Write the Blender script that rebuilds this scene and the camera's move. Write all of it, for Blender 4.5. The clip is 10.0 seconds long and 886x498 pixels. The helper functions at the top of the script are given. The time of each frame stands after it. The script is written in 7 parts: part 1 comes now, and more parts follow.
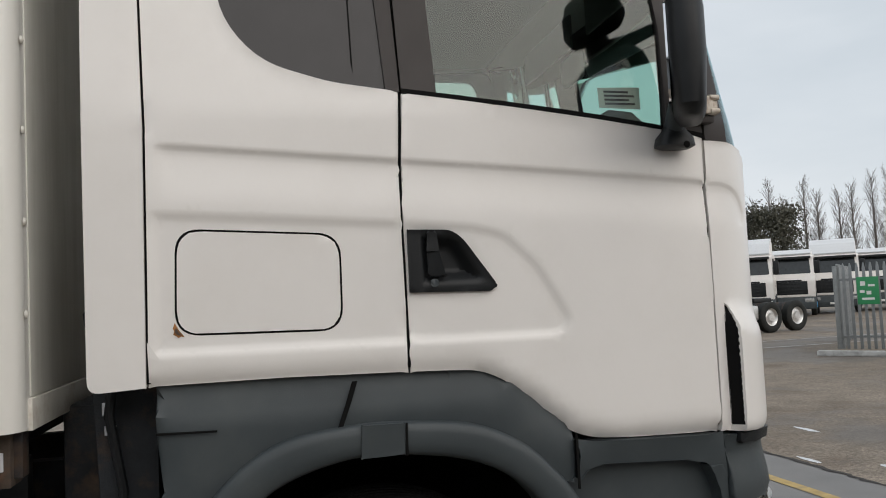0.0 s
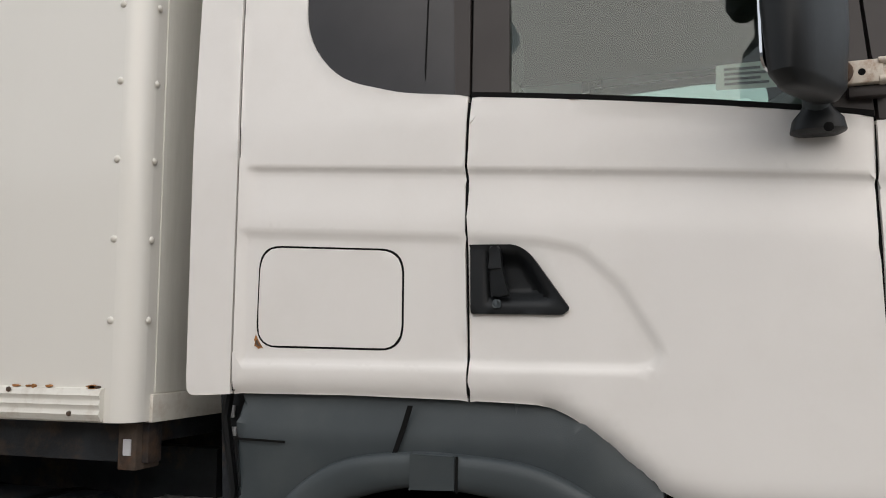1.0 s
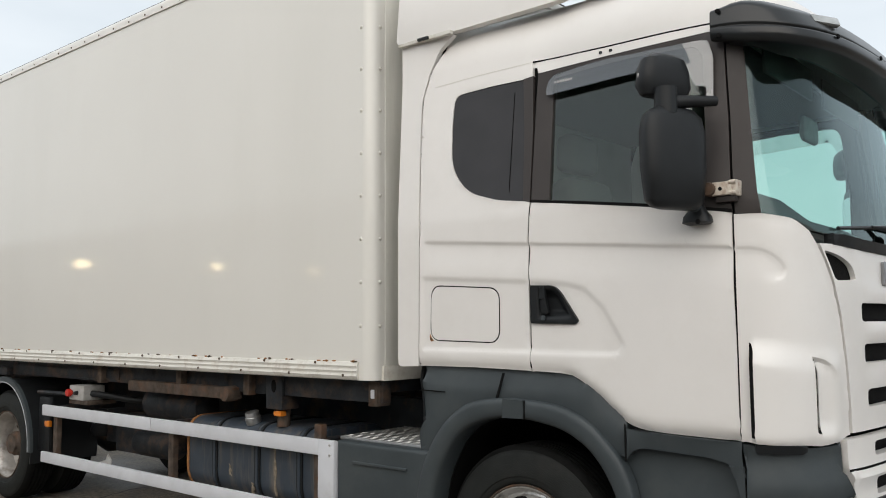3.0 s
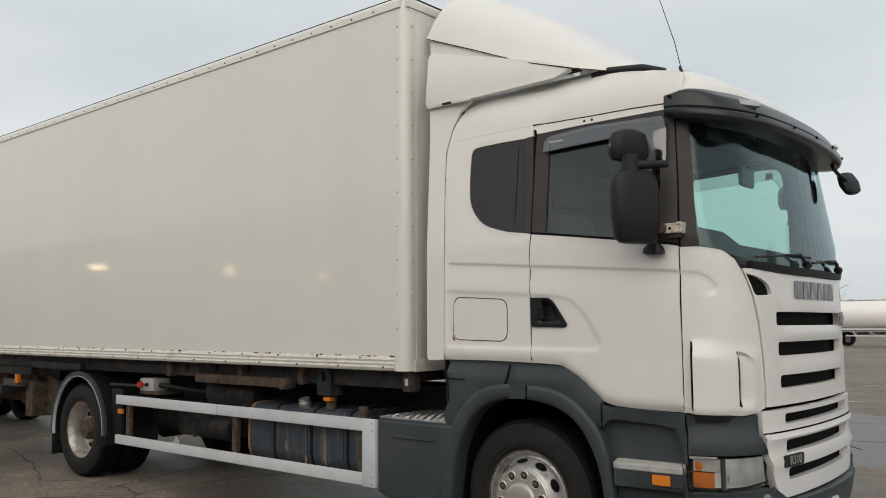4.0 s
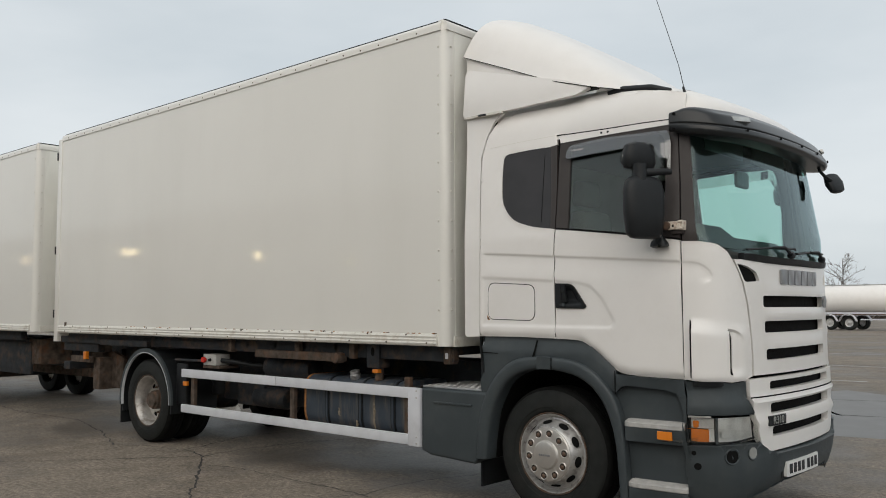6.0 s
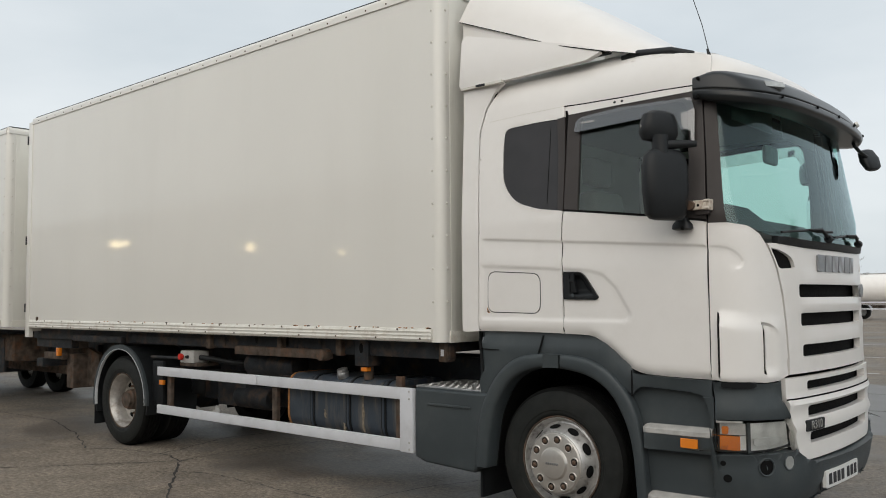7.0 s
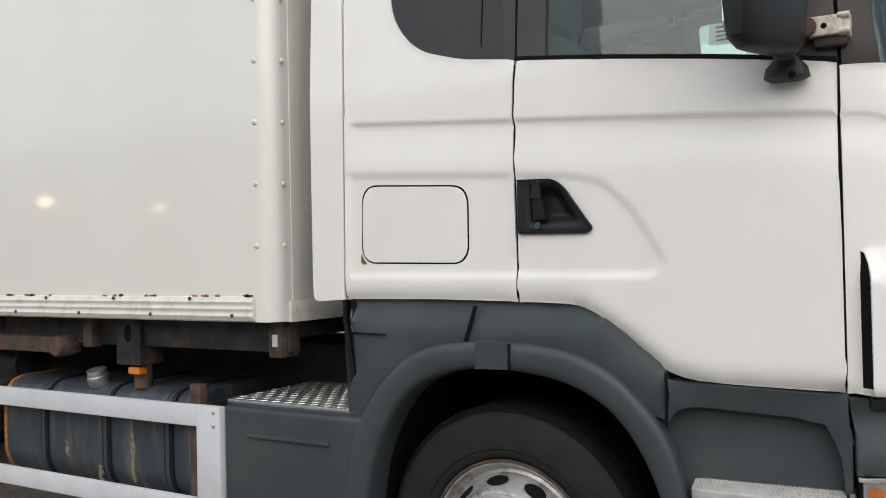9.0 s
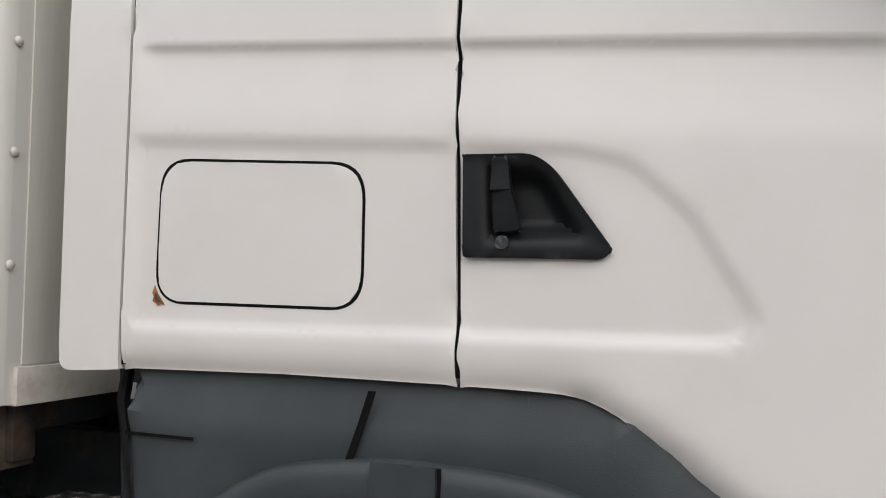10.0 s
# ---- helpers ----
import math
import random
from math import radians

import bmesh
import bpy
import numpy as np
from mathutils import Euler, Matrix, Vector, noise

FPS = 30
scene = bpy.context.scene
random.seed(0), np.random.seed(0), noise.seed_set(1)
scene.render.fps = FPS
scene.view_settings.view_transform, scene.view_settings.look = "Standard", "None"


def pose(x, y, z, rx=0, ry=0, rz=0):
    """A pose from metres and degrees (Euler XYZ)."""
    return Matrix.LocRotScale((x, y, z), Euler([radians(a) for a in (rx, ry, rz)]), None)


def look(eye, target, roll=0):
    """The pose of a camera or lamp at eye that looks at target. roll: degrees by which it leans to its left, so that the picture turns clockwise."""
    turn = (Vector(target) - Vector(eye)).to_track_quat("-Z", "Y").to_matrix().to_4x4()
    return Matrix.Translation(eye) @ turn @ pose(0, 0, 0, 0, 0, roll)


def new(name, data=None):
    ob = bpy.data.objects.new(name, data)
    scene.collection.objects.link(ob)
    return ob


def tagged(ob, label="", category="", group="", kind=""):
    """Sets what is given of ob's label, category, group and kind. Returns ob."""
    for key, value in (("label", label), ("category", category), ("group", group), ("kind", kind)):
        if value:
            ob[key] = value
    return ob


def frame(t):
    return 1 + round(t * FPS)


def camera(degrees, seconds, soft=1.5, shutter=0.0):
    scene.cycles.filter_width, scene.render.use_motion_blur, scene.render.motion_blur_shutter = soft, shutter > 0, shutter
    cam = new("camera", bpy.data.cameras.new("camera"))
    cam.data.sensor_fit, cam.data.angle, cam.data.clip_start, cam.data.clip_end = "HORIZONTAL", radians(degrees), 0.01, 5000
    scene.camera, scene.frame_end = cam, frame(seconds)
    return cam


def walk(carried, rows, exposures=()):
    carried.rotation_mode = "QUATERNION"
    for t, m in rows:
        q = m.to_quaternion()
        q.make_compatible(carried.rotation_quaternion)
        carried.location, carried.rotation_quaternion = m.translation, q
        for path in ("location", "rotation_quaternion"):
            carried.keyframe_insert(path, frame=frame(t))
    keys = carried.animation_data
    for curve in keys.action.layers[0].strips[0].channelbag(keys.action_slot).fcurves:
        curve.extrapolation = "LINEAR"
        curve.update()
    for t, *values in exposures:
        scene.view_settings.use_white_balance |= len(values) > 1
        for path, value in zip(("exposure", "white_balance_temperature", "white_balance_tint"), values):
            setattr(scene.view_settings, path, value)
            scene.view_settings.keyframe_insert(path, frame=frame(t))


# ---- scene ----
cam = camera(55.5, 10.0, soft=1.0)
PATH = [
    (0, (-0.372, -2.588, 1.649), (0.054, -0.638, 1.771), -2.8),
    (0.5, (0.183, -2.385, 1.666), (0.279, -0.39, 1.768), -2.3),
    (1, (0.781, -2.291, 1.606), (0.125, -0.414, 1.82), -0.0),
    (1.5, (1.272, -2.508, 1.641), (0.259, -0.794, 1.829), 0.6),
    (2, (1.711, -2.788, 1.64), (0.428, -1.262, 1.788), 0.7),
    (3.5, (2.92, -4.179, 1.698), (1.636, -2.656, 1.878), -0.5),
    (4, (3.3, -4.753, 1.694), (2.011, -3.234, 1.873), -0.3),
    (4.5, (3.602, -5.194, 1.71), (2.279, -3.701, 1.855), -0.3),
    (5, (3.783, -5.557, 1.687), (2.458, -4.065, 1.829), -0.3),
    (5.5, (3.852, -5.699, 1.678), (2.531, -4.204, 1.822), -0.2),
    (7, (3.356, -5.076, 1.683), (2.041, -3.574, 1.803), -0.5),
    (7.5, (2.844, -4.593, 1.681), (1.553, -3.069, 1.786), -0.4),
    (8, (2.344, -4.005, 1.687), (1.098, -2.443, 1.776), -0.7),
    (8.5, (1.788, -3.41, 1.631), (0.757, -1.697, 1.665), -1.5),
    (9, (1.352, -2.773, 1.59), (0.347, -1.043, 1.617), -1.2),
    (9.5, (0.911, -2.182, 1.589), (0.111, -0.35, 1.648), -0.4),
    (10, (0.544, -1.545, 1.602), (-0.093, 0.347, 1.717), 0.6),
]
EXPOSURES = [(0, 0.09, 6550, 12), (0.5, 0.17, 6600, 13), (1, 0.27, 6550, 13), (2, 0.38, 6500, 13), (3.5, 0.17, 6600, 10), (4, 0.0, 6750, 10), (4.5, 0.02, 6700, 10), (5.5, 0.0, 6600, 10),
             (7, 0.1, 6600, 10), (7.5, 0.26, 6500, 10), (8, 0.4, 6400, 10), (8.5, 0.5, 6350, 11), (9, 0.52, 6350, 11), (9.5, 0.45, 6400, 12), (10, 0.32, 6450, 14)]
walk(cam, [(t, look(eye, target, roll)) for t, eye, target, roll in PATH], EXPOSURES)

# ---- world and sun ----
world = bpy.data.worlds.new("overcast")
scene.world = world
world.use_nodes = True
wn, wl = world.node_tree.nodes, world.node_tree.links
wn.clear()
w_out = wn.new("ShaderNodeOutputWorld")
w_bg = wn.new("ShaderNodeBackground")
w_sky = wn.new("ShaderNodeTexSky")
w_sky.sky_type, w_sky.sun_disc = "NISHITA", False
w_sky.sun_elevation, w_sky.sun_rotation = radians(24), radians(150)
w_sky.air_density, w_sky.dust_density, w_sky.ozone_density = 1.0, 3.0, 1.0
w_tc = wn.new("ShaderNodeTexCoord")
w_map = wn.new("ShaderNodeMapping")
w_map.inputs["Scale"].default_value = (1.0, 1.0, 3.2)
w_noise = wn.new("ShaderNodeTexNoise")
w_noise.inputs["Scale"].default_value, w_noise.inputs["Detail"].default_value, w_noise.inputs["Roughness"].default_value = 2.1, 5.0, 0.5
w_ramp = wn.new("ShaderNodeValToRGB")
w_ramp.color_ramp.elements[0].position, w_ramp.color_ramp.elements[0].color = 0.30, (6.2, 6.87, 7.33, 1)
w_ramp.color_ramp.elements[1].position, w_ramp.color_ramp.elements[1].color = 0.72, (8.1, 8.6, 8.93, 1)
w_mix = wn.new("ShaderNodeMix")
w_mix.data_type = "RGBA"
w_mix.inputs["Factor"].default_value = 0.9
wl.new(w_tc.outputs["Generated"], w_map.inputs["Vector"])
wl.new(w_map.outputs["Vector"], w_noise.inputs["Vector"])
wl.new(w_noise.outputs["Fac"], w_ramp.inputs["Fac"])
wl.new(w_sky.outputs["Color"], w_mix.inputs["A"])
wl.new(w_ramp.outputs["Color"], w_mix.inputs["B"])
wl.new(w_mix.outputs["Result"], w_bg.inputs["Color"])
w_bg.inputs["Strength"].default_value = 0.1
wl.new(w_bg.outputs["Background"], w_out.inputs["Surface"])

sun_data = bpy.data.lights.new("sun", "SUN")
sun_data.energy, sun_data.angle, sun_data.color = 1.5, radians(80), (1.0, 0.93, 0.84)
sun = new("sun", sun_data)
sun.matrix_world = look((6, -12, 8), (0, 0, 0))


# ---- materials ----
def material(name, base, rough=0.5, metal=0.0, vary=0.06, scale=6.0, grain=0.0, grain_scale=120.0,
             stain=None, stain_amount=0.0, stain_scale=2.0, streak=False, coat=0.0, spec=0.5, emit=None, glow=0.0):
    """A procedural surface: a base colour with broad variation, fine relief and stains with a shape of their own."""
    m = bpy.data.materials.new(name)
    m.use_nodes = True
    n, l = m.node_tree.nodes, m.node_tree.links
    b = n["Principled BSDF"]
    b.inputs["Roughness"].default_value, b.inputs["Metallic"].default_value = rough, metal
    b.inputs["Coat Weight"].default_value, b.inputs["Specular IOR Level"].default_value = coat, spec
    b.inputs["Coat Roughness"].default_value = 0.055
    tc = n.new("ShaderNodeTexCoord")
    nz = n.new("ShaderNodeTexNoise")
    nz.inputs["Scale"].default_value, nz.inputs["Detail"].default_value = scale, 6
    l.new(tc.outputs["Object"], nz.inputs["Vector"])
    ramp = n.new("ShaderNodeValToRGB")
    lo = tuple(c * (1 - vary) for c in base) + (1,)
    hi = tuple(min(1, c * (1 + vary)) for c in base) + (1,)
    ramp.color_ramp.elements[0].color, ramp.color_ramp.elements[1].color = lo, hi
    ramp.color_ramp.elements[0].position, ramp.color_ramp.elements[1].position = 0.3, 0.7
    l.new(nz.outputs["Fac"], ramp.inputs["Fac"])
    colour = ramp.outputs["Color"]
    if stain:
        sm = n.new("ShaderNodeMapping")
        sm.inputs["Scale"].default_value = (1, 1, 0.12) if streak else (1, 1, 1)
        sn = n.new("ShaderNodeTexNoise")
        sn.inputs["Scale"].default_value, sn.inputs["Detail"].default_value, sn.inputs["Roughness"].default_value = stain_scale, 8, 0.65
        sr = n.new("ShaderNodeValToRGB")
        sr.color_ramp.elements[0].position, sr.color_ramp.elements[1].position = 0.5, 0.75
        sr.color_ramp.elements[0].color, sr.color_ramp.elements[1].color = (0, 0, 0, 1), (stain_amount,) * 3 + (1,)
        mx = n.new("ShaderNodeMix")
        mx.data_type = "RGBA"
        l.new(tc.outputs["Object"], sm.inputs["Vector"])
        l.new(sm.outputs["Vector"], sn.inputs["Vector"])
        l.new(sn.outputs["Fac"], sr.inputs["Fac"])
        l.new(sr.outputs["Color"], mx.inputs["Factor"])
        l.new(colour, mx.inputs["A"])
        mx.inputs["B"].default_value = tuple(stain) + (1,)
        colour = mx.outputs["Result"]
    l.new(colour, b.inputs["Base Color"])
    if grain:
        gn = n.new("ShaderNodeTexNoise")
        gn.inputs["Scale"].default_value, gn.inputs["Detail"].default_value = grain_scale, 4
        bp = n.new("ShaderNodeBump")
        bp.inputs["Strength"].default_value, bp.inputs["Distance"].default_value = grain, 0.01
        l.new(tc.outputs["Object"], gn.inputs["Vector"])
        l.new(gn.outputs["Fac"], bp.inputs["Height"])
        l.new(bp.outputs["Normal"], b.inputs["Normal"])
    if emit:
        b.inputs["Emission Color"].default_value = tuple(emit) + (1,)
        b.inputs["Emission Strength"].default_value = glow
    return m


def glass(name, tint, gloss=(1.0, 1.0, 1.0), ior=1.5):
    """Thin tinted glass: light passes tinted, the surface mirrors by Fresnel."""
    m = bpy.data.materials.new(name)
    m.use_nodes = True
    n, l = m.node_tree.nodes, m.node_tree.links
    n.clear()
    out = n.new("ShaderNodeOutputMaterial")
    tr = n.new("ShaderNodeBsdfTransparent")
    tr.inputs["Color"].default_value = tuple(tint) + (1,)
    gl = n.new("ShaderNodeBsdfGlossy")
    gl.inputs["Roughness"].default_value = 0.015
    gl.inputs["Color"].default_value = (*gloss, 1)
    fr = n.new("ShaderNodeFresnel")
    fr.inputs["IOR"].default_value = ior
    mx = n.new("ShaderNodeMixShader")
    l.new(fr.outputs["Fac"], mx.inputs["Fac"])
    l.new(tr.outputs["BSDF"], mx.inputs[1])
    l.new(gl.outputs["BSDF"], mx.inputs[2])
    l.new(mx.outputs["Shader"], out.inputs["Surface"])
    return m


M = {
    "cab": material("cab_white", (0.80, 0.775, 0.745), 0.32, vary=0.02, scale=3, coat=0.25, stain=(0.62, 0.58, 0.52), stain_amount=0.18, stain_scale=2.5, grain=0.015, grain_scale=60),
    "box": material("body_white", (0.75, 0.73, 0.68), 0.36, vary=0.02, scale=0.8, coat=0.55, stain=(0.60, 0.58, 0.51), stain_amount=0.12, stain_scale=1.6, streak=True, grain=0.02, grain_scale=8),
    "boxtrim": material("body_trim", (0.70, 0.68, 0.62), 0.4, vary=0.05, stain=(0.30, 0.20, 0.12), stain_amount=0.55, stain_scale=9, grain=0.05),
    "grey": material("grey_plastic", (0.042, 0.052, 0.057), 0.5, spec=0.45, vary=0.12, scale=3, stain=(0.085, 0.09, 0.085), stain_amount=0.35, stain_scale=3, grain=0.12, grain_scale=500),
    "black": material("black_plastic", (0.012, 0.0135, 0.015), 0.45, spec=0.3, vary=0.2, grain=0.1, grain_scale=400),
    "visor": material("visor_acrylic", (0.0115, 0.013, 0.014), 0.3, spec=0.42, vary=0.12, coat=0.1),
    # near-black rubber; also stands in for shade in holes, slots and gaps
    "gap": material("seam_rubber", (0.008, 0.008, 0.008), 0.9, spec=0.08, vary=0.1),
    "band": material("window_band", (0.043, 0.037, 0.035), 0.5, spec=0.3, vary=0.1, scale=4),
    "privacy": material("privacy_film", (0.028, 0.026, 0.027), 0.2, spec=0.4, vary=0.15, scale=4),
    "mesh": material("grille_mesh", (0.009, 0.0085, 0.0085), 0.9, spec=0.1, vary=0.2, scale=60, grain=0.3, grain_scale=260),
    "rubber": material("tyre_rubber", (0.0145, 0.016, 0.015), 0.7, spec=0.25, vary=0.25, scale=9, stain=(0.03, 0.028, 0.025), stain_amount=0.5, stain_scale=6, grain=0.3, grain_scale=160),
    "tread_rubber": material("tread_rubber", (0.006, 0.0062, 0.006), 0.85, spec=0.15, vary=0.3, scale=14, grain=0.3, grain_scale=120),
    "steel": material("wheel_steel", (0.56, 0.55, 0.535), 0.36, 0.65, vary=0.12, scale=10, stain=(0.07, 0.05, 0.035), stain_amount=0.9, stain_scale=16, grain=0.1),
    "rustwheel": material("rusty_wheel", (0.50, 0.48, 0.45), 0.38, 0.6, vary=0.2, scale=14, stain=(0.085, 0.048, 0.026), stain_amount=1.0, stain_scale=5, grain=0.3),
    "trim": material("hub_cover", (0.62, 0.59, 0.55), 0.34, 0.7, vary=0.08, scale=10, stain=(0.3, 0.25, 0.2), stain_amount=0.4, stain_scale=9),
    "rust": material("rusty_steel", (0.085, 0.066, 0.053), 0.85, 0.0, spec=0.2, vary=0.45, scale=12, stain=(0.17, 0.075, 0.035), stain_amount=0.7, stain_scale=7, grain=0.4),
    "frame": material("chassis_paint", (0.022, 0.025, 0.029), 0.6, spec=0.3, vary=0.4, scale=8, stain=(0.12, 0.07, 0.04), stain_amount=0.8, stain_scale=6, grain=0.25),
    "rail": material("guard_paint", (0.62, 0.63, 0.66), 0.42, vary=0.05, scale=5, stain=(0.36, 0.35, 0.34), stain_amount=0.25, stain_scale=6, grain=0.04),
    "tank": material("tank_paint", (0.040, 0.052, 0.068), 0.42, spec=0.4, vary=0.15, scale=6, stain=(0.24, 0.19, 0.13), stain_amount=0.55, stain_scale=11, streak=True, grain=0.08),
    "alu": material("bright_aluminium", (0.62, 0.62, 0.61), 0.36, 0.85, vary=0.12, scale=16, stain=(0.2, 0.18, 0.15), stain_amount=0.4, stain_scale=9),
    "scar": material("flaked_paint", (0.20, 0.165, 0.12), 0.8, vary=0.35, scale=40, grain=0.2),
    "tread": material("step_tread", (0.42, 0.41, 0.39), 0.6, vary=0.15, scale=20, grain=0.3),
    "cream": material("cream_enamel", (0.62, 0.56, 0.48), 0.5, vary=0.08, scale=30, stain=(0.25, 0.11, 0.04), stain_amount=0.9, stain_scale=28),
    "amber": material("amber_lens", (0.75, 0.22, 0.02), 0.18, vary=0.12, coat=0.6),
    "red": material("red_lens", (0.55, 0.03, 0.02), 0.25, vary=0.1, coat=0.4),
    "reflector": material("lamp_reflector", (0.80, 0.81, 0.80), 0.28, 0.6, vary=0.2, scale=10),
    "lens": glass("lamp_lens", (0.93, 0.94, 0.93)),
    "clear": material("clear_lens", (0.42, 0.43, 0.42), 0.12, 0.35, vary=0.25, scale=12, coat=0.8),
    "chrome": material("badge_metal", (0.36, 0.365, 0.375), 0.3, 0.8, vary=0.1),
    "plate": material("plate_white", (0.74, 0.74, 0.72), 0.4, vary=0.03),
    "ink": material("ink", (0.015, 0.015, 0.017), 0.6, vary=0.05),
    "paper": material("paper", (0.75, 0.76, 0.74), 0.7, vary=0.04),
    "inside": material("interior_trim", (0.30, 0.31, 0.285), 0.75, vary=0.1),
    "dash": material("dashboard", (0.085, 0.088, 0.088), 0.65, vary=0.1),
    "seat": material("seat_cloth", (0.13, 0.13, 0.12), 0.9, vary=0.15, scale=30),
    "rustspot": material("rust_spot", (0.30, 0.13, 0.04), 0.85, vary=0.4, scale=40),
    "screen": glass("windscreen_glass", (0.60, 0.86, 0.83), (0.80, 0.97, 1.0), ior=1.64),
    "pane": glass("door_glass", (0.66, 0.79, 0.72), (0.95, 1.0, 0.95), ior=1.75),
    "mirror": material("mirror_glass", (0.75, 0.76, 0.78), 0.03, 1.0, vary=0.01),
    "lamp": material("floodlight", (0.9, 0.8, 0.6), 0.4, vary=0.02, emit=(1.0, 0.80, 0.42), glow=24.0),
}


# ---- mesh helpers ----
def link_mesh(name, bm, mat, smooth=True):
    me = bpy.data.meshes.new(name)
    bmesh.ops.recalc_face_normals(bm, faces=bm.faces)
    bm.to_mesh(me)
    bm.free()
    if smooth:
        for p in me.polygons:
            p.use_smooth = True
        me.set_sharp_from_angle(angle=radians(38))
    me.materials.append(mat)
    return me


def part(name, bm, mat, parent=None, label="", smooth=True):
    ob = new(name, link_mesh(name, bm, mat, smooth))
    ob.parent = parent
    if label:
        ob["label"] = label
    return ob


def thing(name, label, category, group="", at=(0, 0, 0)):
    ob = new(name)
    ob.empty_display_size = 0.2
    ob.location = at
    return tagged(ob, label, category, group)


def shared(name, me, parent, m):
    """Another object on the mesh me, at the place m under its parent."""
    ob = new(name, me)
    ob.parent = parent
    ob.matrix_basis = m
    return ob


def block(x0, x1, y0, y1, z0, z1, bevel=0.0, seg=2, bm=None):
    bm = bm or bmesh.new()
    g = bmesh.ops.create_cube(bm, size=1, matrix=Matrix.Translation(((x0 + x1) / 2, (y0 + y1) / 2, (z0 + z1) / 2)) @ Matrix.Diagonal((x1 - x0, y1 - y0, z1 - z0, 1)))
    if bevel:
        bmesh.ops.bevel(bm, geom=list({e for v in g["verts"] for e in v.link_edges}), offset=bevel, segments=seg, profile=0.6, affect="EDGES")
    return bm


def tube(points, radius, sides=8, bm=None, caps=True):
    """A round bar along points; radius may be a list."""
    bm = bm or bmesh.new()
    pts = [Vector(p) for p in points]
    rs = radius if isinstance(radius, (list, tuple)) else [radius] * len(pts)
    rings, up = [], Vector((0, 0, 1))
    for i, p in enumerate(pts):
        d = (pts[min(i + 1, len(pts) - 1)] - pts[max(i - 1, 0)]).normalized()
        a = d.cross(up if abs(d.z) < 0.95 else Vector((1, 0, 0))).normalized()
        b = d.cross(a)
        rings.append([bm.verts.new(p + (a * math.cos(k * math.tau / sides) + b * math.sin(k * math.tau / sides)) * rs[i]) for k in range(sides)])
    for r0, r1 in zip(rings, rings[1:]):
        for k in range(sides):
            bm.faces.new((r0[k], r0[(k + 1) % sides], r1[(k + 1) % sides], r1[k]))
    if caps:
        bm.faces.new(rings[0][::-1])
        bm.faces.new(rings[-1])
    return bm


def lathe(profile, sides=48, bm=None, axis="y"):
    """A body of revolution from (radius, along) pairs, round the y axis (or x)."""
    bm = bm or bmesh.new()
    rings = []
    for r, h in profile:
        ring = []
        for k in range(sides):
            a = k * math.tau / sides
            c, s = r * math.cos(a), r * math.sin(a)
            ring.append(bm.verts.new((c, h, s) if axis == "y" else (h, c, s) if axis == "x" else (c, s, h)))
        rings.append(ring)
    for r0, r1 in zip(rings, rings[1:]):
        for k in range(sides):
            bm.faces.new((r0[k], r0[(k + 1) % sides], r1[(k + 1) % sides], r1[k]))
    bmesh.ops.remove_doubles(bm, verts=bm.verts, dist=1e-5)
    return bm


def prism(poly, y0, y1, bevel=0.0, seg=2, plane="xz"):
    """A plate cut to a polygon in x and z (or y and z, or x and y), from y0 to y1."""
    bm = bmesh.new()
    put = {"xz": lambda a, b, c: (a, c, b), "yz": lambda a, b, c: (c, a, b), "xy": lambda a, b, c: (a, b, c)}[plane]
    v0 = [bm.verts.new(put(a, b, y0)) for a, b in poly]
    v1 = [bm.verts.new(put(a, b, y1)) for a, b in poly]
    bm.faces.new(v0)
    bm.faces.new(v1[::-1])
    n = len(poly)
    for i in range(n):
        bm.faces.new((v0[i], v1[i], v1[(i + 1) % n], v0[(i + 1) % n]))
    if bevel:
        rim = [e for e in bm.edges if (e.verts[0] in v0 and e.verts[1] in v0) or (e.verts[0] in v1 and e.verts[1] in v1)]
        bmesh.ops.bevel(bm, geom=rim, offset=bevel, segments=seg, profile=0.6, affect="EDGES")
    return bm


def rounded(poly, r, seg=5):
    """The polygon with its corners rounded; r is one radius or one for each corner."""
    out, n = [], len(poly)
    rs = r if isinstance(r, (list, tuple)) else [r] * n
    for i, p in enumerate(poly):
        p, a, b = Vector(p), Vector(poly[i - 1]), Vector(poly[(i + 1) % n])
        ra = min(rs[i], (a - p).length * 0.48, (b - p).length * 0.48)
        if ra < 1e-4:
            out.append(tuple(p))
            continue
        q0, q1 = p + (a - p).normalized() * ra, p + (b - p).normalized() * ra
        for k in range(seg + 1):
            t = k / seg
            out.append(tuple(q0 * (1 - t) ** 2 + p * 2 * t * (1 - t) + q1 * t ** 2))
    return out


def smooth_line(points, n=12):
    """A Catmull-Rom line through points."""
    pts = [Vector(p) for p in points]
    pts = [pts[0] * 2 - pts[1]] + pts + [pts[-1] * 2 - pts[-2]]
    out = []
    for i in range(1, len(pts) - 2):
        p0, p1, p2, p3 = pts[i - 1:i + 3]
        for k in range(n):
            t = k / n
            out.append(0.5 * (2 * p1 + (p2 - p0) * t + (2 * p0 - 5 * p1 + 4 * p2 - p3) * t * t + (3 * p1 - p0 - 3 * p2 + p3) * t ** 3))
    out.append(pts[-2])
    return out


def sstep(a, b, x):
    t = max(0.0, min(1.0, (x - a) / (b - a)))
    return t * t * (3 - 2 * t)


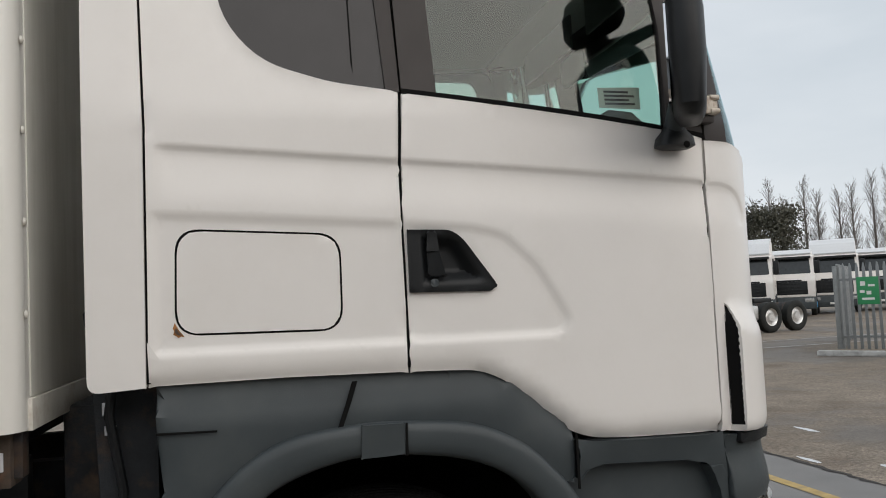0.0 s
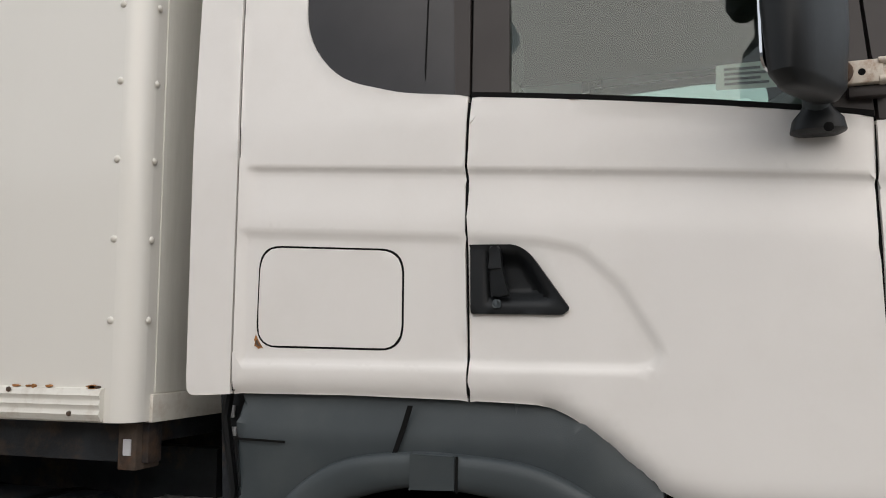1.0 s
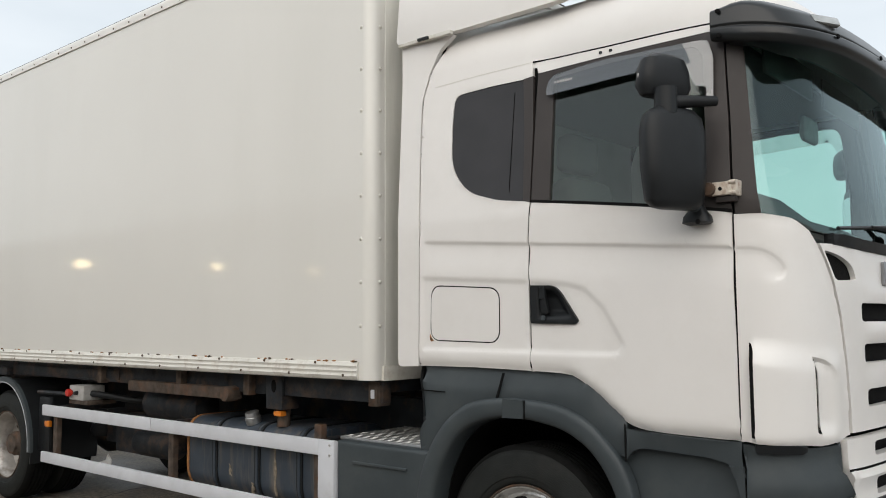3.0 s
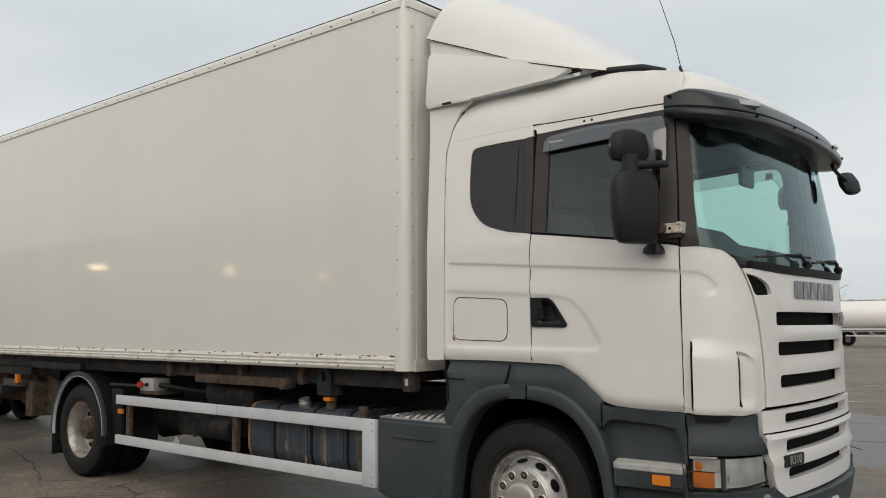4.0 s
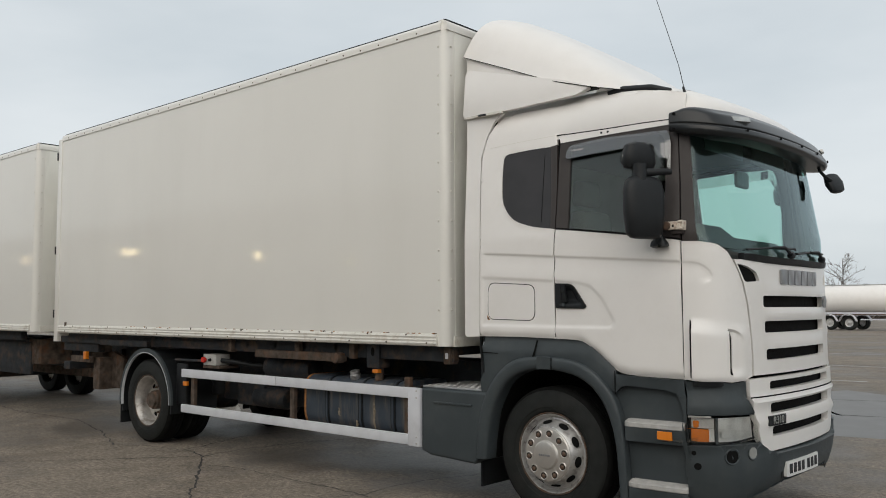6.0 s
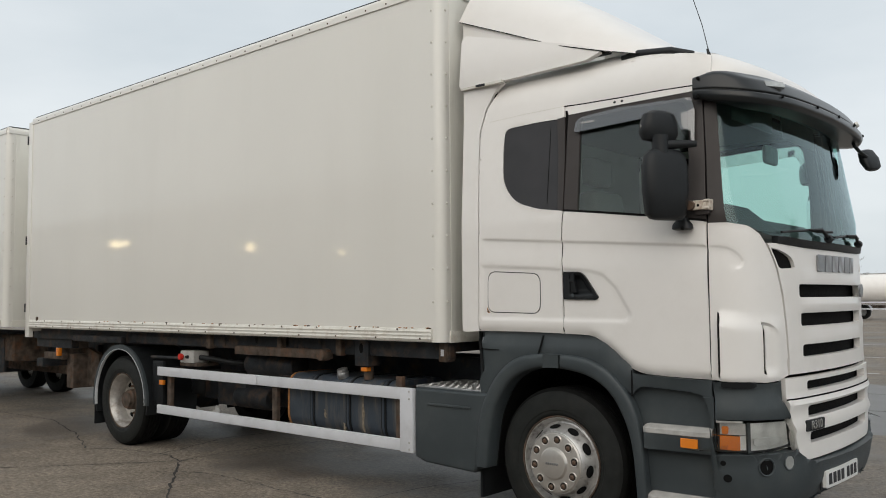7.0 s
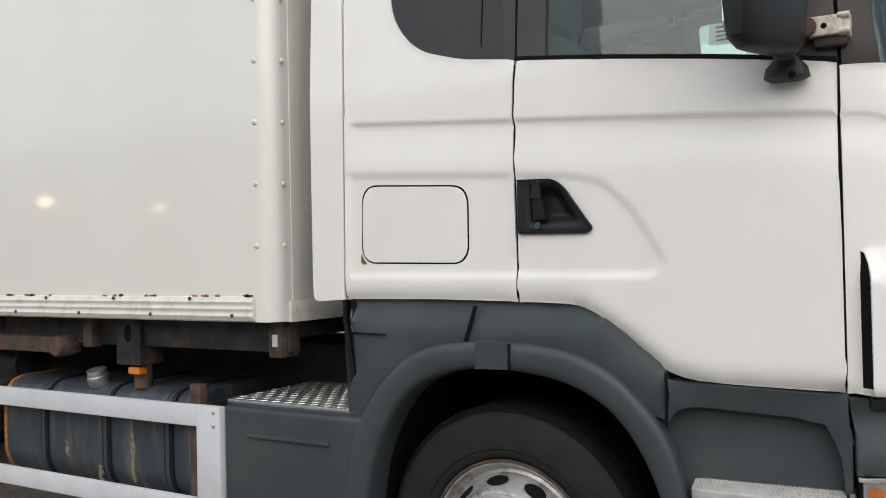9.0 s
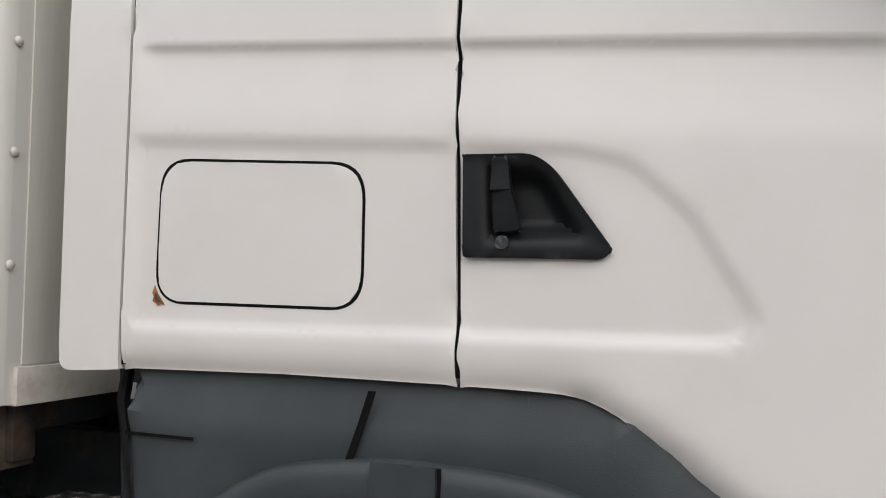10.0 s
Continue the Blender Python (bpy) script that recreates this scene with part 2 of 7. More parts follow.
# ---- the cab's skin: a line round the cab in plan, drawn in above the belt ----
MID = 1.235
NOM = 1.16
HALF = [(-0.90, -0.034), (-0.30, -0.034), (0.10, -0.036), (0.36, -0.036), (0.70, -0.028), (1.00, -0.010), (1.13, 0.008), (1.25, 0.050),
        (1.345, 0.135), (1.415, 0.27), (1.465, 0.45), (1.495, 0.68), (1.515, 0.95), (1.522, MID)]
LINE = smooth_line([Vector(p) for p in HALF + [(x, 2 * MID - y) for x, y in HALF[-2::-1]]], 14)
ARC = [0.0]
for p, q in zip(LINE, LINE[1:]):
    ARC.append(ARC[-1] + (q - p).length)
LX, LY = [p.x for p in LINE], [p.y for p in LINE]
NHALF = len(LINE) // 2 + 1
# nominal places on the panel drawings (along the side, across the front) and the way round the skin to each
SIDE_AT = [(-0.90, 0.003), (-0.632, 0.260), (-0.20, 0.688), (0.10, 0.983), (0.32, 1.206), (0.578, 1.466), (0.863, 1.754), (1.049, 1.940), (1.141, 2.034),
           (1.215, 2.107), (1.285, 2.180), (1.335, 2.242), (1.366, 2.291), (1.403, 2.360), (1.44, 2.437), (1.469, 2.506), (1.503, 2.600)]
FRONT_AT = [(0.153, 2.034), (0.172, 2.107), (0.197, 2.180), (0.238, 2.242), (0.28, 2.291), (0.332, 2.360), (0.383, 2.437), (0.43, 2.506), (0.491, 2.600), (0.559, 2.704),
            (0.63, 2.800), (0.734, 2.923), (0.85, 3.054), (0.956, 3.174), (1.092, 3.331), (NOM, ARC[-1] / 2)]


def sx(x):
    """Way round the skin to the nominal place x on the near side."""
    return float(np.interp(x, [a for a, b in SIDE_AT], [b for a, b in SIDE_AT]))


def sy(y):
    """Way round the skin to the nominal place y across the front."""
    way = float(np.interp(min(y, 2 * NOM - y), [a for a, b in FRONT_AT], [b for a, b in FRONT_AT]))
    return way if y <= NOM else ARC[-1] - way


def draw_in(z, s=2.0, corner=1.0):
    m = min(s, ARC[-1] - s)
    a = float(np.interp(m, (0.2, 1.0), (0.05, 0.16))) * max(0.0, min(z, 3.10) - 2.25)
    if z > 3.10:
        k = min((z - 3.10) / 0.36, 1.0)
        a += 0.30 * (1 - math.sqrt(max(0.0, 1 - k * k)))
    # the windscreen's rounded corners lie further back than the panel below
    w = 0.57 * sstep(CORNER - 0.44, CORNER - 0.19, m) * (1 - sstep(CORNER - 0.15, CORNER + 0.11, m))
    return a + corner * w * (0.050 * sstep(2.06, 2.30, z) + 0.055 * max(0.0, min(z, 3.1) - 2.30))


CORNER = sy(0.42)


def skin(s, z, lift=0.0, corner=1.0):
    x, y = float(np.interp(s, ARC, LX)), float(np.interp(s, ARC, LY))
    x0, y0 = float(np.interp(s - 0.02, ARC, LX)), float(np.interp(s - 0.02, ARC, LY))
    x1, y1 = float(np.interp(s + 0.02, ARC, LX)), float(np.interp(s + 0.02, ARC, LY))
    t = Vector((x1 - x0, y1 - y0)).normalized()
    d = lift - draw_in(z, s, corner)
    return Vector((x + t.y * d, y - t.x * d, z))


from mathutils.geometry import delaunay_2d_cdt


def panel(poly, depth=0.02, lift=0.0, step=0.04, holes=(), relief=None, flip=False, lip=0.0, extra=()):
    """A sheet cut to a polygon of (way, height) on the cab's skin, with its edges turned in by depth; flip: on the other side of the truck."""
    pts, edges = [], []
    for loop in (poly, *holes):
        first = len(pts)
        for p, q in zip(loop, [*loop[1:], loop[0]]):
            n = max(1, math.ceil(math.dist(p, q) / (min(step, 0.022) if relief else step)))
            if math.dist(p, q) < 1e-5:
                continue
            pts += [Vector((p[0] + (q[0] - p[0]) * k / n, p[1] + (q[1] - p[1]) * k / n)) for k in range(n)]
        edges += [(i, i + 1 if i + 1 < len(pts) else first) for i in range(first, len(pts))]

    def clear(a, b, m):
        return inside_by(poly, a, b) > m and all(inside_by(h, a, b) < -m for h in holes)
    lo, hi = [min(p[k] for p in poly) for k in (0, 1)], [max(p[k] for p in poly) for k in (0, 1)]
    near = {(round(a / 0.006), round(b / 0.006)) for a, b in extra}
    for a, b in extra:
        if clear(a, b, 0.004):
            pts.append(Vector((a, b)))
    for i in range(1, int((hi[0] - lo[0]) / step) + 1):
        for j in range(1, int((hi[1] - lo[1]) / step) + 1):
            a, b = lo[0] + (i + 0.25 * (j % 2)) * step, lo[1] + j * step
            if clear(a, b, 0.35 * step) and not any((round(a / 0.006) + u, round(b / 0.006) + v) in near for u in (-1, 0, 1) for v in (-1, 0, 1)):
                pts.append(Vector((a, b)))
    co, _, faces, *_ = delaunay_2d_cdt(pts, edges, [], 0, 1e-6)
    bm = bmesh.new()
    vs = [bm.verts.new((p.x, p.y, 0)) for p in co]
    for f in faces:
        c = sum((co[i] for i in f), Vector((0, 0))) / len(f)
        if clear(c.x, c.y, 0.0):
            bm.faces.new([vs[i] for i in f])
    bmesh.ops.delete(bm, geom=[v for v in bm.verts if not v.link_faces], context="VERTS")
    rim = [e for e in bm.edges if len(e.link_faces) == 1]
    if depth:
        ex = bmesh.ops.extrude_edge_only(bm, edges=rim)
        for v in [g for g in ex["geom"] if isinstance(g, bmesh.types.BMVert)]:
            v.co.z = -depth
    for v in bm.verts:
        a, b, c = v.co
        v.co = skin(a, b, lift + c + (relief(a, b) if relief else 0.0))
        if flip:
            v.co.y = 2 * MID - v.co.y
    if lip and depth:
        bmesh.ops.bevel(bm, geom=[e for e in rim if e.is_valid], offset=lip, segments=2, profile=0.6, affect="EDGES")
    return bm


def inside_by(poly, a, b):
    """How far the point lies inside the polygon (negative outside)."""
    d, inn, n = 1e9, False, len(poly)
    for i in range(n):
        x0, y0 = poly[i]
        x1, y1 = poly[(i + 1) % n]
        if (y0 > b) != (y1 > b) and a < (x1 - x0) * (b - y0) / (y1 - y0) + x0:
            inn = not inn
        t = max(0.0, min(1.0, ((a - x0) * (x1 - x0) + (b - y0) * (y1 - y0)) / ((x1 - x0) ** 2 + (y1 - y0) ** 2 + 1e-12)))
        d = min(d, math.hypot(a - x0 - t * (x1 - x0), b - y0 - t * (y1 - y0)))
    return d if inn else -d


def side(points):
    """(x, z) on the near side to (way, height)."""
    return [(sx(x), z) for x, z in points]


def front(points):
    """(y, z) across the front to (way, height)."""
    return [(sy(y), z) for y, z in points]


S0 = sx(0.0)


def belt(x):
    return float(np.interp(x, [-0.9, 0.09, 0.376, 0.748, 1.029, 1.14], [2.42, 2.302, 2.266, 2.216, 2.176, 2.158]))


POCKET = side([(-0.665, 1.937), (0.06, 1.892), (0.30, 1.872), (0.40, 1.845), (0.50, 1.752), (0.605, 1.575), (0.59, 1.54), (0.55, 1.527), (-0.665, 1.535)])


def crease(x):
    return 2.142 - 0.075 * (x + 0.63)


def pressing(s, z):
    """The lines pressed into the cab's side: a ledge under the belt, a pocket round flap and handle, the sill turned under."""
    x = float(np.interp(s, ARC[:NHALF], LX[:NHALF]))
    zu = crease(x)
    w = sstep(-0.67, -0.63, x)
    d = -0.010 * w * sstep(zu + 0.006, zu - 0.014, z) * (1 - sstep(zu - 0.02, zu - 0.19, z))
    d -= 0.009 * sstep(-0.016, 0.018, inside_by(POCKET, s, z))
    low = float(np.interp(x, [-0.9, 0.30, 0.45, 0.60, 0.72, 2.0], [1.44, 1.425, 1.337, 1.215, 1.182, 1.165]))
    k = max(0.0, 1 - (z - low) / 0.06)
    d -= 0.020 * k * k
    return d


def crease_points(x0, x1):
    """Points along the pressed lines, close enough to keep them crisp."""
    out, x = [], x0
    while x < x1:
        out += [(sx(x), crease(x) + k) for k in (0.014, 0.006, -0.001, -0.008, -0.016, -0.030)]
        x += 0.02
    n = len(POCKET)
    for i in range(n):
        p, q = Vector(POCKET[i]), Vector(POCKET[(i + 1) % n])
        m = max(1, int((q - p).length / 0.025))
        nr = Vector((q - p).yx).normalized()
        nr.x = -nr.x
        for k in range(m):
            c = p.lerp(q, (k + 0.5) / m)
            out += [tuple(c + nr * o) for o in (-0.020, -0.010, 0.001, 0.012, 0.022)]
    return out


# ---- ground ----
def ground_material():
    m = bpy.data.materials.new("yard_concrete")
    m.use_nodes = True
    n, l = m.node_tree.nodes, m.node_tree.links
    b = n["Principled BSDF"]
    tc = n.new("ShaderNodeTexCoord")

    def noise_ramp(scale, p0, p1, c0, c1, detail=8, rough=0.6):
        a = n.new("ShaderNodeTexNoise")
        a.inputs["Scale"].default_value, a.inputs["Detail"].default_value, a.inputs["Roughness"].default_value = scale, detail, rough
        l.new(tc.outputs["Object"], a.inputs["Vector"])
        r = n.new("ShaderNodeValToRGB")
        r.color_ramp.elements[0].position, r.color_ramp.elements[1].position = p0, p1
        r.color_ramp.elements[0].color, r.color_ramp.elements[1].color = c0, c1
        l.new(a.outputs["Fac"], r.inputs["Fac"])
        return r.outputs["Color"], a.outputs["Fac"]

    def mixed(kind, f, a, c):
        x = n.new("ShaderNodeMix")
        x.data_type, x.blend_type = "RGBA", kind
        if isinstance(f, float):
            x.inputs["Factor"].default_value = f
        else:
            l.new(f, x.inputs["Factor"])
        l.new(a, x.inputs["A"])
        l.new(c, x.inputs["B"])
        return x.outputs["Result"]

    broad, _ = noise_ramp(0.22, 0.3, 0.7, (0.225, 0.184, 0.140, 1), (0.345, 0.295, 0.238, 1))
    mottled, _ = noise_ramp(3.0, 0.35, 0.7, (0.72, 0.71, 0.70, 1), (1.1, 1.1, 1.1, 1))
    fine, fine_fac = noise_ramp(70.0, 0.3, 0.75, (0.55, 0.55, 0.55, 1), (1.32, 1.3, 1.28, 1), 6)
    wet, _ = noise_ramp(0.30, 0.47, 0.58, (0, 0, 0, 1), (1, 1, 1, 1), 7, 0.65)
    pitted, _ = noise_ramp(22.0, 0.40, 0.60, (0.50, 0.49, 0.48, 1), (1.18, 1.18, 1.18, 1), 5, 0.8)
    oil, _ = noise_ramp(0.75, 0.56, 0.70, (1, 1, 1, 1), (0.50, 0.44, 0.40, 1), 6)
    colour = mixed("MULTIPLY", 1.0, mixed("MULTIPLY", 1.0, broad, mottled), fine)
    colour = mixed("MULTIPLY", 1.0, mixed("MULTIPLY", 1.0, colour, pitted), oil)
    dark = n.new("ShaderNodeRGB")
    dark.outputs[0].default_value = (0.072, 0.061, 0.052, 1)
    weak = n.new("ShaderNodeMath")
    weak.operation = "MULTIPLY"
    weak.inputs[1].default_value = 0.62
    l.new(wet, weak.inputs[0])
    colour = mixed("MIX", weak.outputs[0], colour, dark.outputs[0])
    l.new(colour, b.inputs["Base Color"])
    rr = n.new("ShaderNodeMapRange")
    rr.inputs["To Min"].default_value, rr.inputs["To Max"].default_value = 0.85, 0.55
    l.new(wet, rr.inputs["Value"])
    l.new(rr.outputs["Result"], b.inputs["Roughness"])
    bp = n.new("ShaderNodeBump")
    bp.inputs["Strength"].default_value, bp.inputs["Distance"].default_value = 0.55, 0.006
    l.new(fine_fac, bp.inputs["Height"])
    l.new(bp.outputs["Normal"], b.inputs["Normal"])
    return m


M["yard"] = ground_material()
bm = bmesh.new()
for q in ((-900, -900), (900, -900), (900, 900), (-900, 900)):
    bm.verts.new((*q, 0))
bm.faces.new(bm.verts[:])
tagged(part("ground", bm, M["yard"], smooth=False), "damp worn brown-grey concrete yard with cracks", "ground", kind="structure")


def strip_on_ground(name, points, width, z, mat, label, category, jitter=0.0, seed=1):
    """A thin uneven band along points, lying on the yard."""
    rnd = random.Random(seed)
    bm = bmesh.new()
    pts, prev = [Vector((*p, 0)) for p in points], None
    fine = []
    for p, q in zip(pts, pts[1:]):
        k = max(1, int((q - p).length / 0.08)) if jitter else 1
        fine += [p.lerp(q, i / k) for i in range(k)]
    fine.append(pts[-1])
    fine = [p + Vector((rnd.uniform(-1, 1), rnd.uniform(-1, 1), 0)) * jitter for p in fine]
    for i, p in enumerate(fine):
        d = (fine[min(i + 1, len(fine) - 1)] - fine[max(i - 1, 0)]).normalized()
        nrm = Vector((-d.y, d.x, 0))
        w = width / 2 * (rnd.uniform(0.4, 1.5) if jitter else 1)
        a, b = bm.verts.new(p + nrm * w + Vector((0, 0, z))), bm.verts.new(p - nrm * w + Vector((0, 0, z)))
        if prev:
            bm.faces.new((prev[0], prev[1], b, a))
        prev = (a, b)
    return tagged(part(name, bm, mat, smooth=False), label, category, kind="structure")


M["crack"] = material("crack_shadow", (0.035, 0.031, 0.028), 0.9, vary=0.3, scale=20)
M["yellow"] = material("worn_yellow_paint", (0.42, 0.29, 0.09), 0.6, vary=0.25, scale=7, stain=(0.17, 0.15, 0.13), stain_amount=0.8, stain_scale=5)
M["whiteline"] = material("worn_white_paint", (0.45, 0.45, 0.44), 0.6, vary=0.2, scale=5, stain=(0.15, 0.14, 0.13), stain_amount=0.85, stain_scale=3)
M["smooth"] = material("smooth_concrete", (0.165, 0.160, 0.155), 0.6, vary=0.12, scale=1.5, stain=(0.15, 0.15, 0.15), stain_amount=0.5, stain_scale=2, grain=0.1, grain_scale=90)
CR = (-4.71, -0.13)
CRACKS = [([(-15.0, 0.75), (-10.8, 0.3), (-8.96, 0.44), (-7.3, 0.0), (-6.25, -0.40), (-5.92, -0.18), (-5.16, -0.01), CR], 0.016, "thin dark crack in the concrete yard"),
          ([(-5.25, -0.04), (-5.34, 0.31), (-5.62, 1.00), (-5.5, 1.9)], 0.020, "dark crack running under the truck"),
          ([CR, (-4.76, 0.53), (-4.61, 1.25), (-4.2, 2.2)], 0.015, "thin crack running under the truck"),
          ([CR, (-4.30, -0.42), (-3.76, -0.79), (-3.08, -1.30), (-2.3, -1.75), (-1.48, -2.40), (-0.6, -3.2)], 0.024, "long dark crack in the concrete yard"),
          ([(-4.21, -0.41), (-3.82, -0.29), (-3.18, -0.29), (-2.60, -0.30), (-2.00, -0.30), (-1.3, -0.42)], 0.013, "thin crack in the concrete yard"),
          ([(-1.95, -0.55), (-1.86, -0.27), (-1.88, 0.25), (-1.80, 0.69), (-1.5, 1.4)], 0.013, "thin crack in the concrete yard"),
          ([(-7.4, -3.2), (-6.4, -2.1), (-5.5, -1.1), CR], 0.016, "dark crack in the concrete yard"),
          ([(-1.3, -0.42), (-0.3, -0.36), (0.9, -0.6), (2.2, -0.47)], 0.012, "thin crack in the concrete yard")]
for k, (points, wide_by, told) in enumerate(CRACKS):
    strip_on_ground("crack", points, wide_by, 0.004, M["crack"], told, "crack", 0.022, 3 + k)
strip_on_ground("concrete_strip", [(3.15, -30), (3.15, 200)], 2.55, 0.005, M["smooth"], "smooth pale wet concrete strip across the yard", "pavement")
bm = bmesh.new()
bm.faces.new([bm.verts.new((x, y, 0.003)) for x, y in ((-5.5, 5.0), (-1.4, 12.6), (1.86, 10.4), (1.86, 6.4), (-0.4, 5.9), (-2.6, 5.3))])
tagged(part("concrete_slab", bm, M["smooth"], smooth=False), "pale damp concrete slab in the yard", "pavement", kind="structure")
strip_on_ground("crack", [(-3.6, 7.5), (1.86, 8.9)], 0.035, 0.006, M["crack"], "dark joint across the pale slab", "crack", 0.01, 21)
strip_on_ground("crack", [(-3.6, 9.6), (0.6, 11.2)], 0.035, 0.006, M["crack"], "dark joint across the pale slab", "crack", 0.01, 22)
strip_on_ground("yellow_line", [(3.82, 1.5), (3.82, 120)], 0.11, 0.010, M["yellow"], "worn yellow line painted along the concrete strip", "road marking")
strip_on_ground("crack", [(4.43, 1.0), (4.43, 60)], 0.05, 0.010, M["crack"], "dark open joint beside the concrete strip", "crack", 0.02, 9)
for i, (yy, x0, x1) in enumerate([(17.2, 6.2, 60), (19.4, 6.2, 40), (14.3, -60, -1.6), (19.5, -60, -2), (26, -70, -3)]):
    strip_on_ground("white_line", [(x0, yy), (x1, yy + 0.5)], 0.12, 0.009, M["whiteline"], "worn white bay line painted on the yard", "road marking")

# thin leftovers of ice beside the concrete strip
M["ice"] = material("old_snow", (0.62, 0.64, 0.66), 0.5, vary=0.08, scale=20, grain=0.2, grain_scale=60)
rnd = random.Random(12)
for i in range(16):
    cx, cy = 4.75 + rnd.uniform(-0.2, 0.9), 3.2 + rnd.uniform(0, 7.5)
    bm = bmesh.new()
    k = 9
    w, h = rnd.uniform(0.03, 0.10), rnd.uniform(0.05, 0.28)
    rim = [bm.verts.new((cx + w * math.cos(a * math.tau / k) * rnd.uniform(0.5, 1.2), cy + h * math.sin(a * math.tau / k) * rnd.uniform(0.5, 1.2), 0.004)) for a in range(k)]
    top = bm.verts.new((cx, cy, 0.016))
    for a in range(k):
        bm.faces.new((rim[a], rim[(a + 1) % k], top))
    tagged(part("snow_patch", bm, M["ice"]), "thin patch of old frozen snow on the yard", "snow", "snow patches on the yard")


M["boxfront"] = material("bulkhead_paint", (0.72, 0.71, 0.655), 0.45, vary=0.05, scale=2, stain=(0.30, 0.29, 0.22), stain_amount=0.7, stain_scale=1.7, streak=True, grain=0.05)

# ---- the box truck ----
truck = thing("box_truck", "white rigid box truck with grey lower panels parked on a yard", "truck")

# -- load box --
BX0, BX1, BY0, BY1, BZ0, BZ1 = -8.975, -1.035, -0.10, 2 * MID + 0.10, 1.345, 4.215


def load_box(parent, x0, x1, z0=BZ0, z1=BZ1):
    r, outline = 0.075, []
    for cx, cy, a0 in ((x1 - r, BY0 + r, -90), (x1 - r, BY1 - r, 0)):
        for k in range(9):
            a = radians(a0 + 90 * k / 8)
            outline.append((cx + r * math.cos(a), cy + r * math.sin(a)))
    outline += [(x0, BY1), (x0, BY0)]
    ob = part("load_box", prism(outline, z0, z1, plane="xy"), M["box"], parent, "glossy off-white panelled load box with streaks")
    for face in ob.data.polygons:
        face.use_smooth = face.area < 0.5
    return ob


box = load_box(truck, BX0 + 0.1, BX1)


def dome(r=0.013, h=0.008):
    bm = bmesh.new()
    prof = [(r * math.cos(a), -h * math.sin(a)) for a in (0, 0.5, 1.0)] + [(0, -h)]
    lathe(prof, 8, bm)
    return link_mesh("rivet", bm, M["boxtrim"])


RIVET = dome()
RSPOT = link_mesh("screw_head", lathe([(0.009, 0), (0.008, -0.005), (0, -0.006)], 8), M["rust"])


def box_trim(parent, x0, x1, full=True):
    # top rail with its rounded cap
    cap = rounded([(BY0 - 0.012, 4.165), (BY0 - 0.012, 4.238), (BY0 + 0.045, 4.268), (BY0 + 0.10, 4.268), (BY0 + 0.10, 4.245), (BY0 + 0.004, 4.165)], [0, 0.03, 0.02, 0, 0, 0])
    part("top_rail", prism(cap, x0, x1 - 0.05, plane="yz"), M["box"], parent, "white capping rail along the roof edge")
    cap2 = [(x1 + 0.012 - (y - (BY0 - 0.012)), z) for y, z in cap]
    part("front_top_rail", prism(cap2, BY0 + 0.02, BY1 - 0.02, plane="xz"), M["box"], parent)
    roof = block(x0, x1 - 0.03, BY0 + 0.03, BY1 - 0.03, 4.222, 4.262, 0.01)
    part("box_roof", roof, M["box"], parent)
    seal = [(x0, BY0 + 0.040, 4.267), (x1 - 0.03, BY0 + 0.040, 4.267), (x1 - 0.028, BY0 + 0.07, 4.267), (x1 - 0.028, BY1 - 0.04, 4.267)]
    part("roof_seal", tube(seal, 0.007, 6), M["black"], parent, "thin dark seal along the roof edge")
    # moulded rubbing strip with three ridges
    z0 = BZ0 + 0.002
    prof = [(BY0 + 0.002, z0), (BY0 - 0.014, z0 + 0.004)]
    for k in range(3):
        zz = z0 + 0.012 + k * 0.030
        prof += [(BY0 - 0.018, zz), (BY0 - 0.024, zz + 0.012), (BY0 - 0.018, zz + 0.024)]
    prof += [(BY0 - 0.014, z0 + 0.105), (BY0 + 0.002, z0 + 0.108)]
    part("rubbing_strip", prism(prof, x0 + 0.04, x1 - 0.10, plane="yz"), M["boxtrim"], parent, "ridged off-white rubbing strip with rust specks")
    part("front_face", block(x1 - 0.02, x1 + 0.004, BY0 + 0.12, BY1 - 0.12, BZ0 + 0.09, BZ1 - 0.06, 0.002), M["boxfront"], parent, "dirt-streaked front wall of the load box")
    part("front_sill", block(x1 - 0.02, x1 + 0.012, BY0 + 0.10, BY1 - 0.10, BZ0 - 0.005, BZ0 + 0.085, 0.004), M["boxtrim"], parent)
    if full:
        part("rear_post", block(x0 - 0.11, x0 + 0.012, BY0 - 0.012, BY0 + 0.05, 1.218, 4.20, 0.008), M["box"], parent, "white rear corner post")
        part("rear_frame", block(x0 - 0.11, x0 + 0.01, BY0 + 0.05, BY1 + 0.01, 1.30, 4.205, 0.008), M["box"], parent)
        for zz in (1.62, 2.55, 3.95):
            part("door_hinge", block(x0 - 0.135, x0 - 0.105, BY0 - 0.022, BY0 + 0.03, zz - 0.06, zz + 0.06, 0.006), M["black"], parent)
    z = BZ0 + 0.322
    while z < 4.1:
        shared("rivet", RIVET, parent, Matrix.Translation((x1 - 0.088, BY0, z)))
        shared("rivet", RIVET, parent, Matrix.Translation((x1 + 0.004, BY0 + 0.074, z)) @ Matrix.Rotation(radians(90), 4, "Z"))
        z += 0.2615
    x = x1 - 0.35
    while x > x0:
        shared("screw_head", RSPOT, parent, Matrix.Translation((x, BY0 - 0.011, 4.190)))
        x -= 0.26


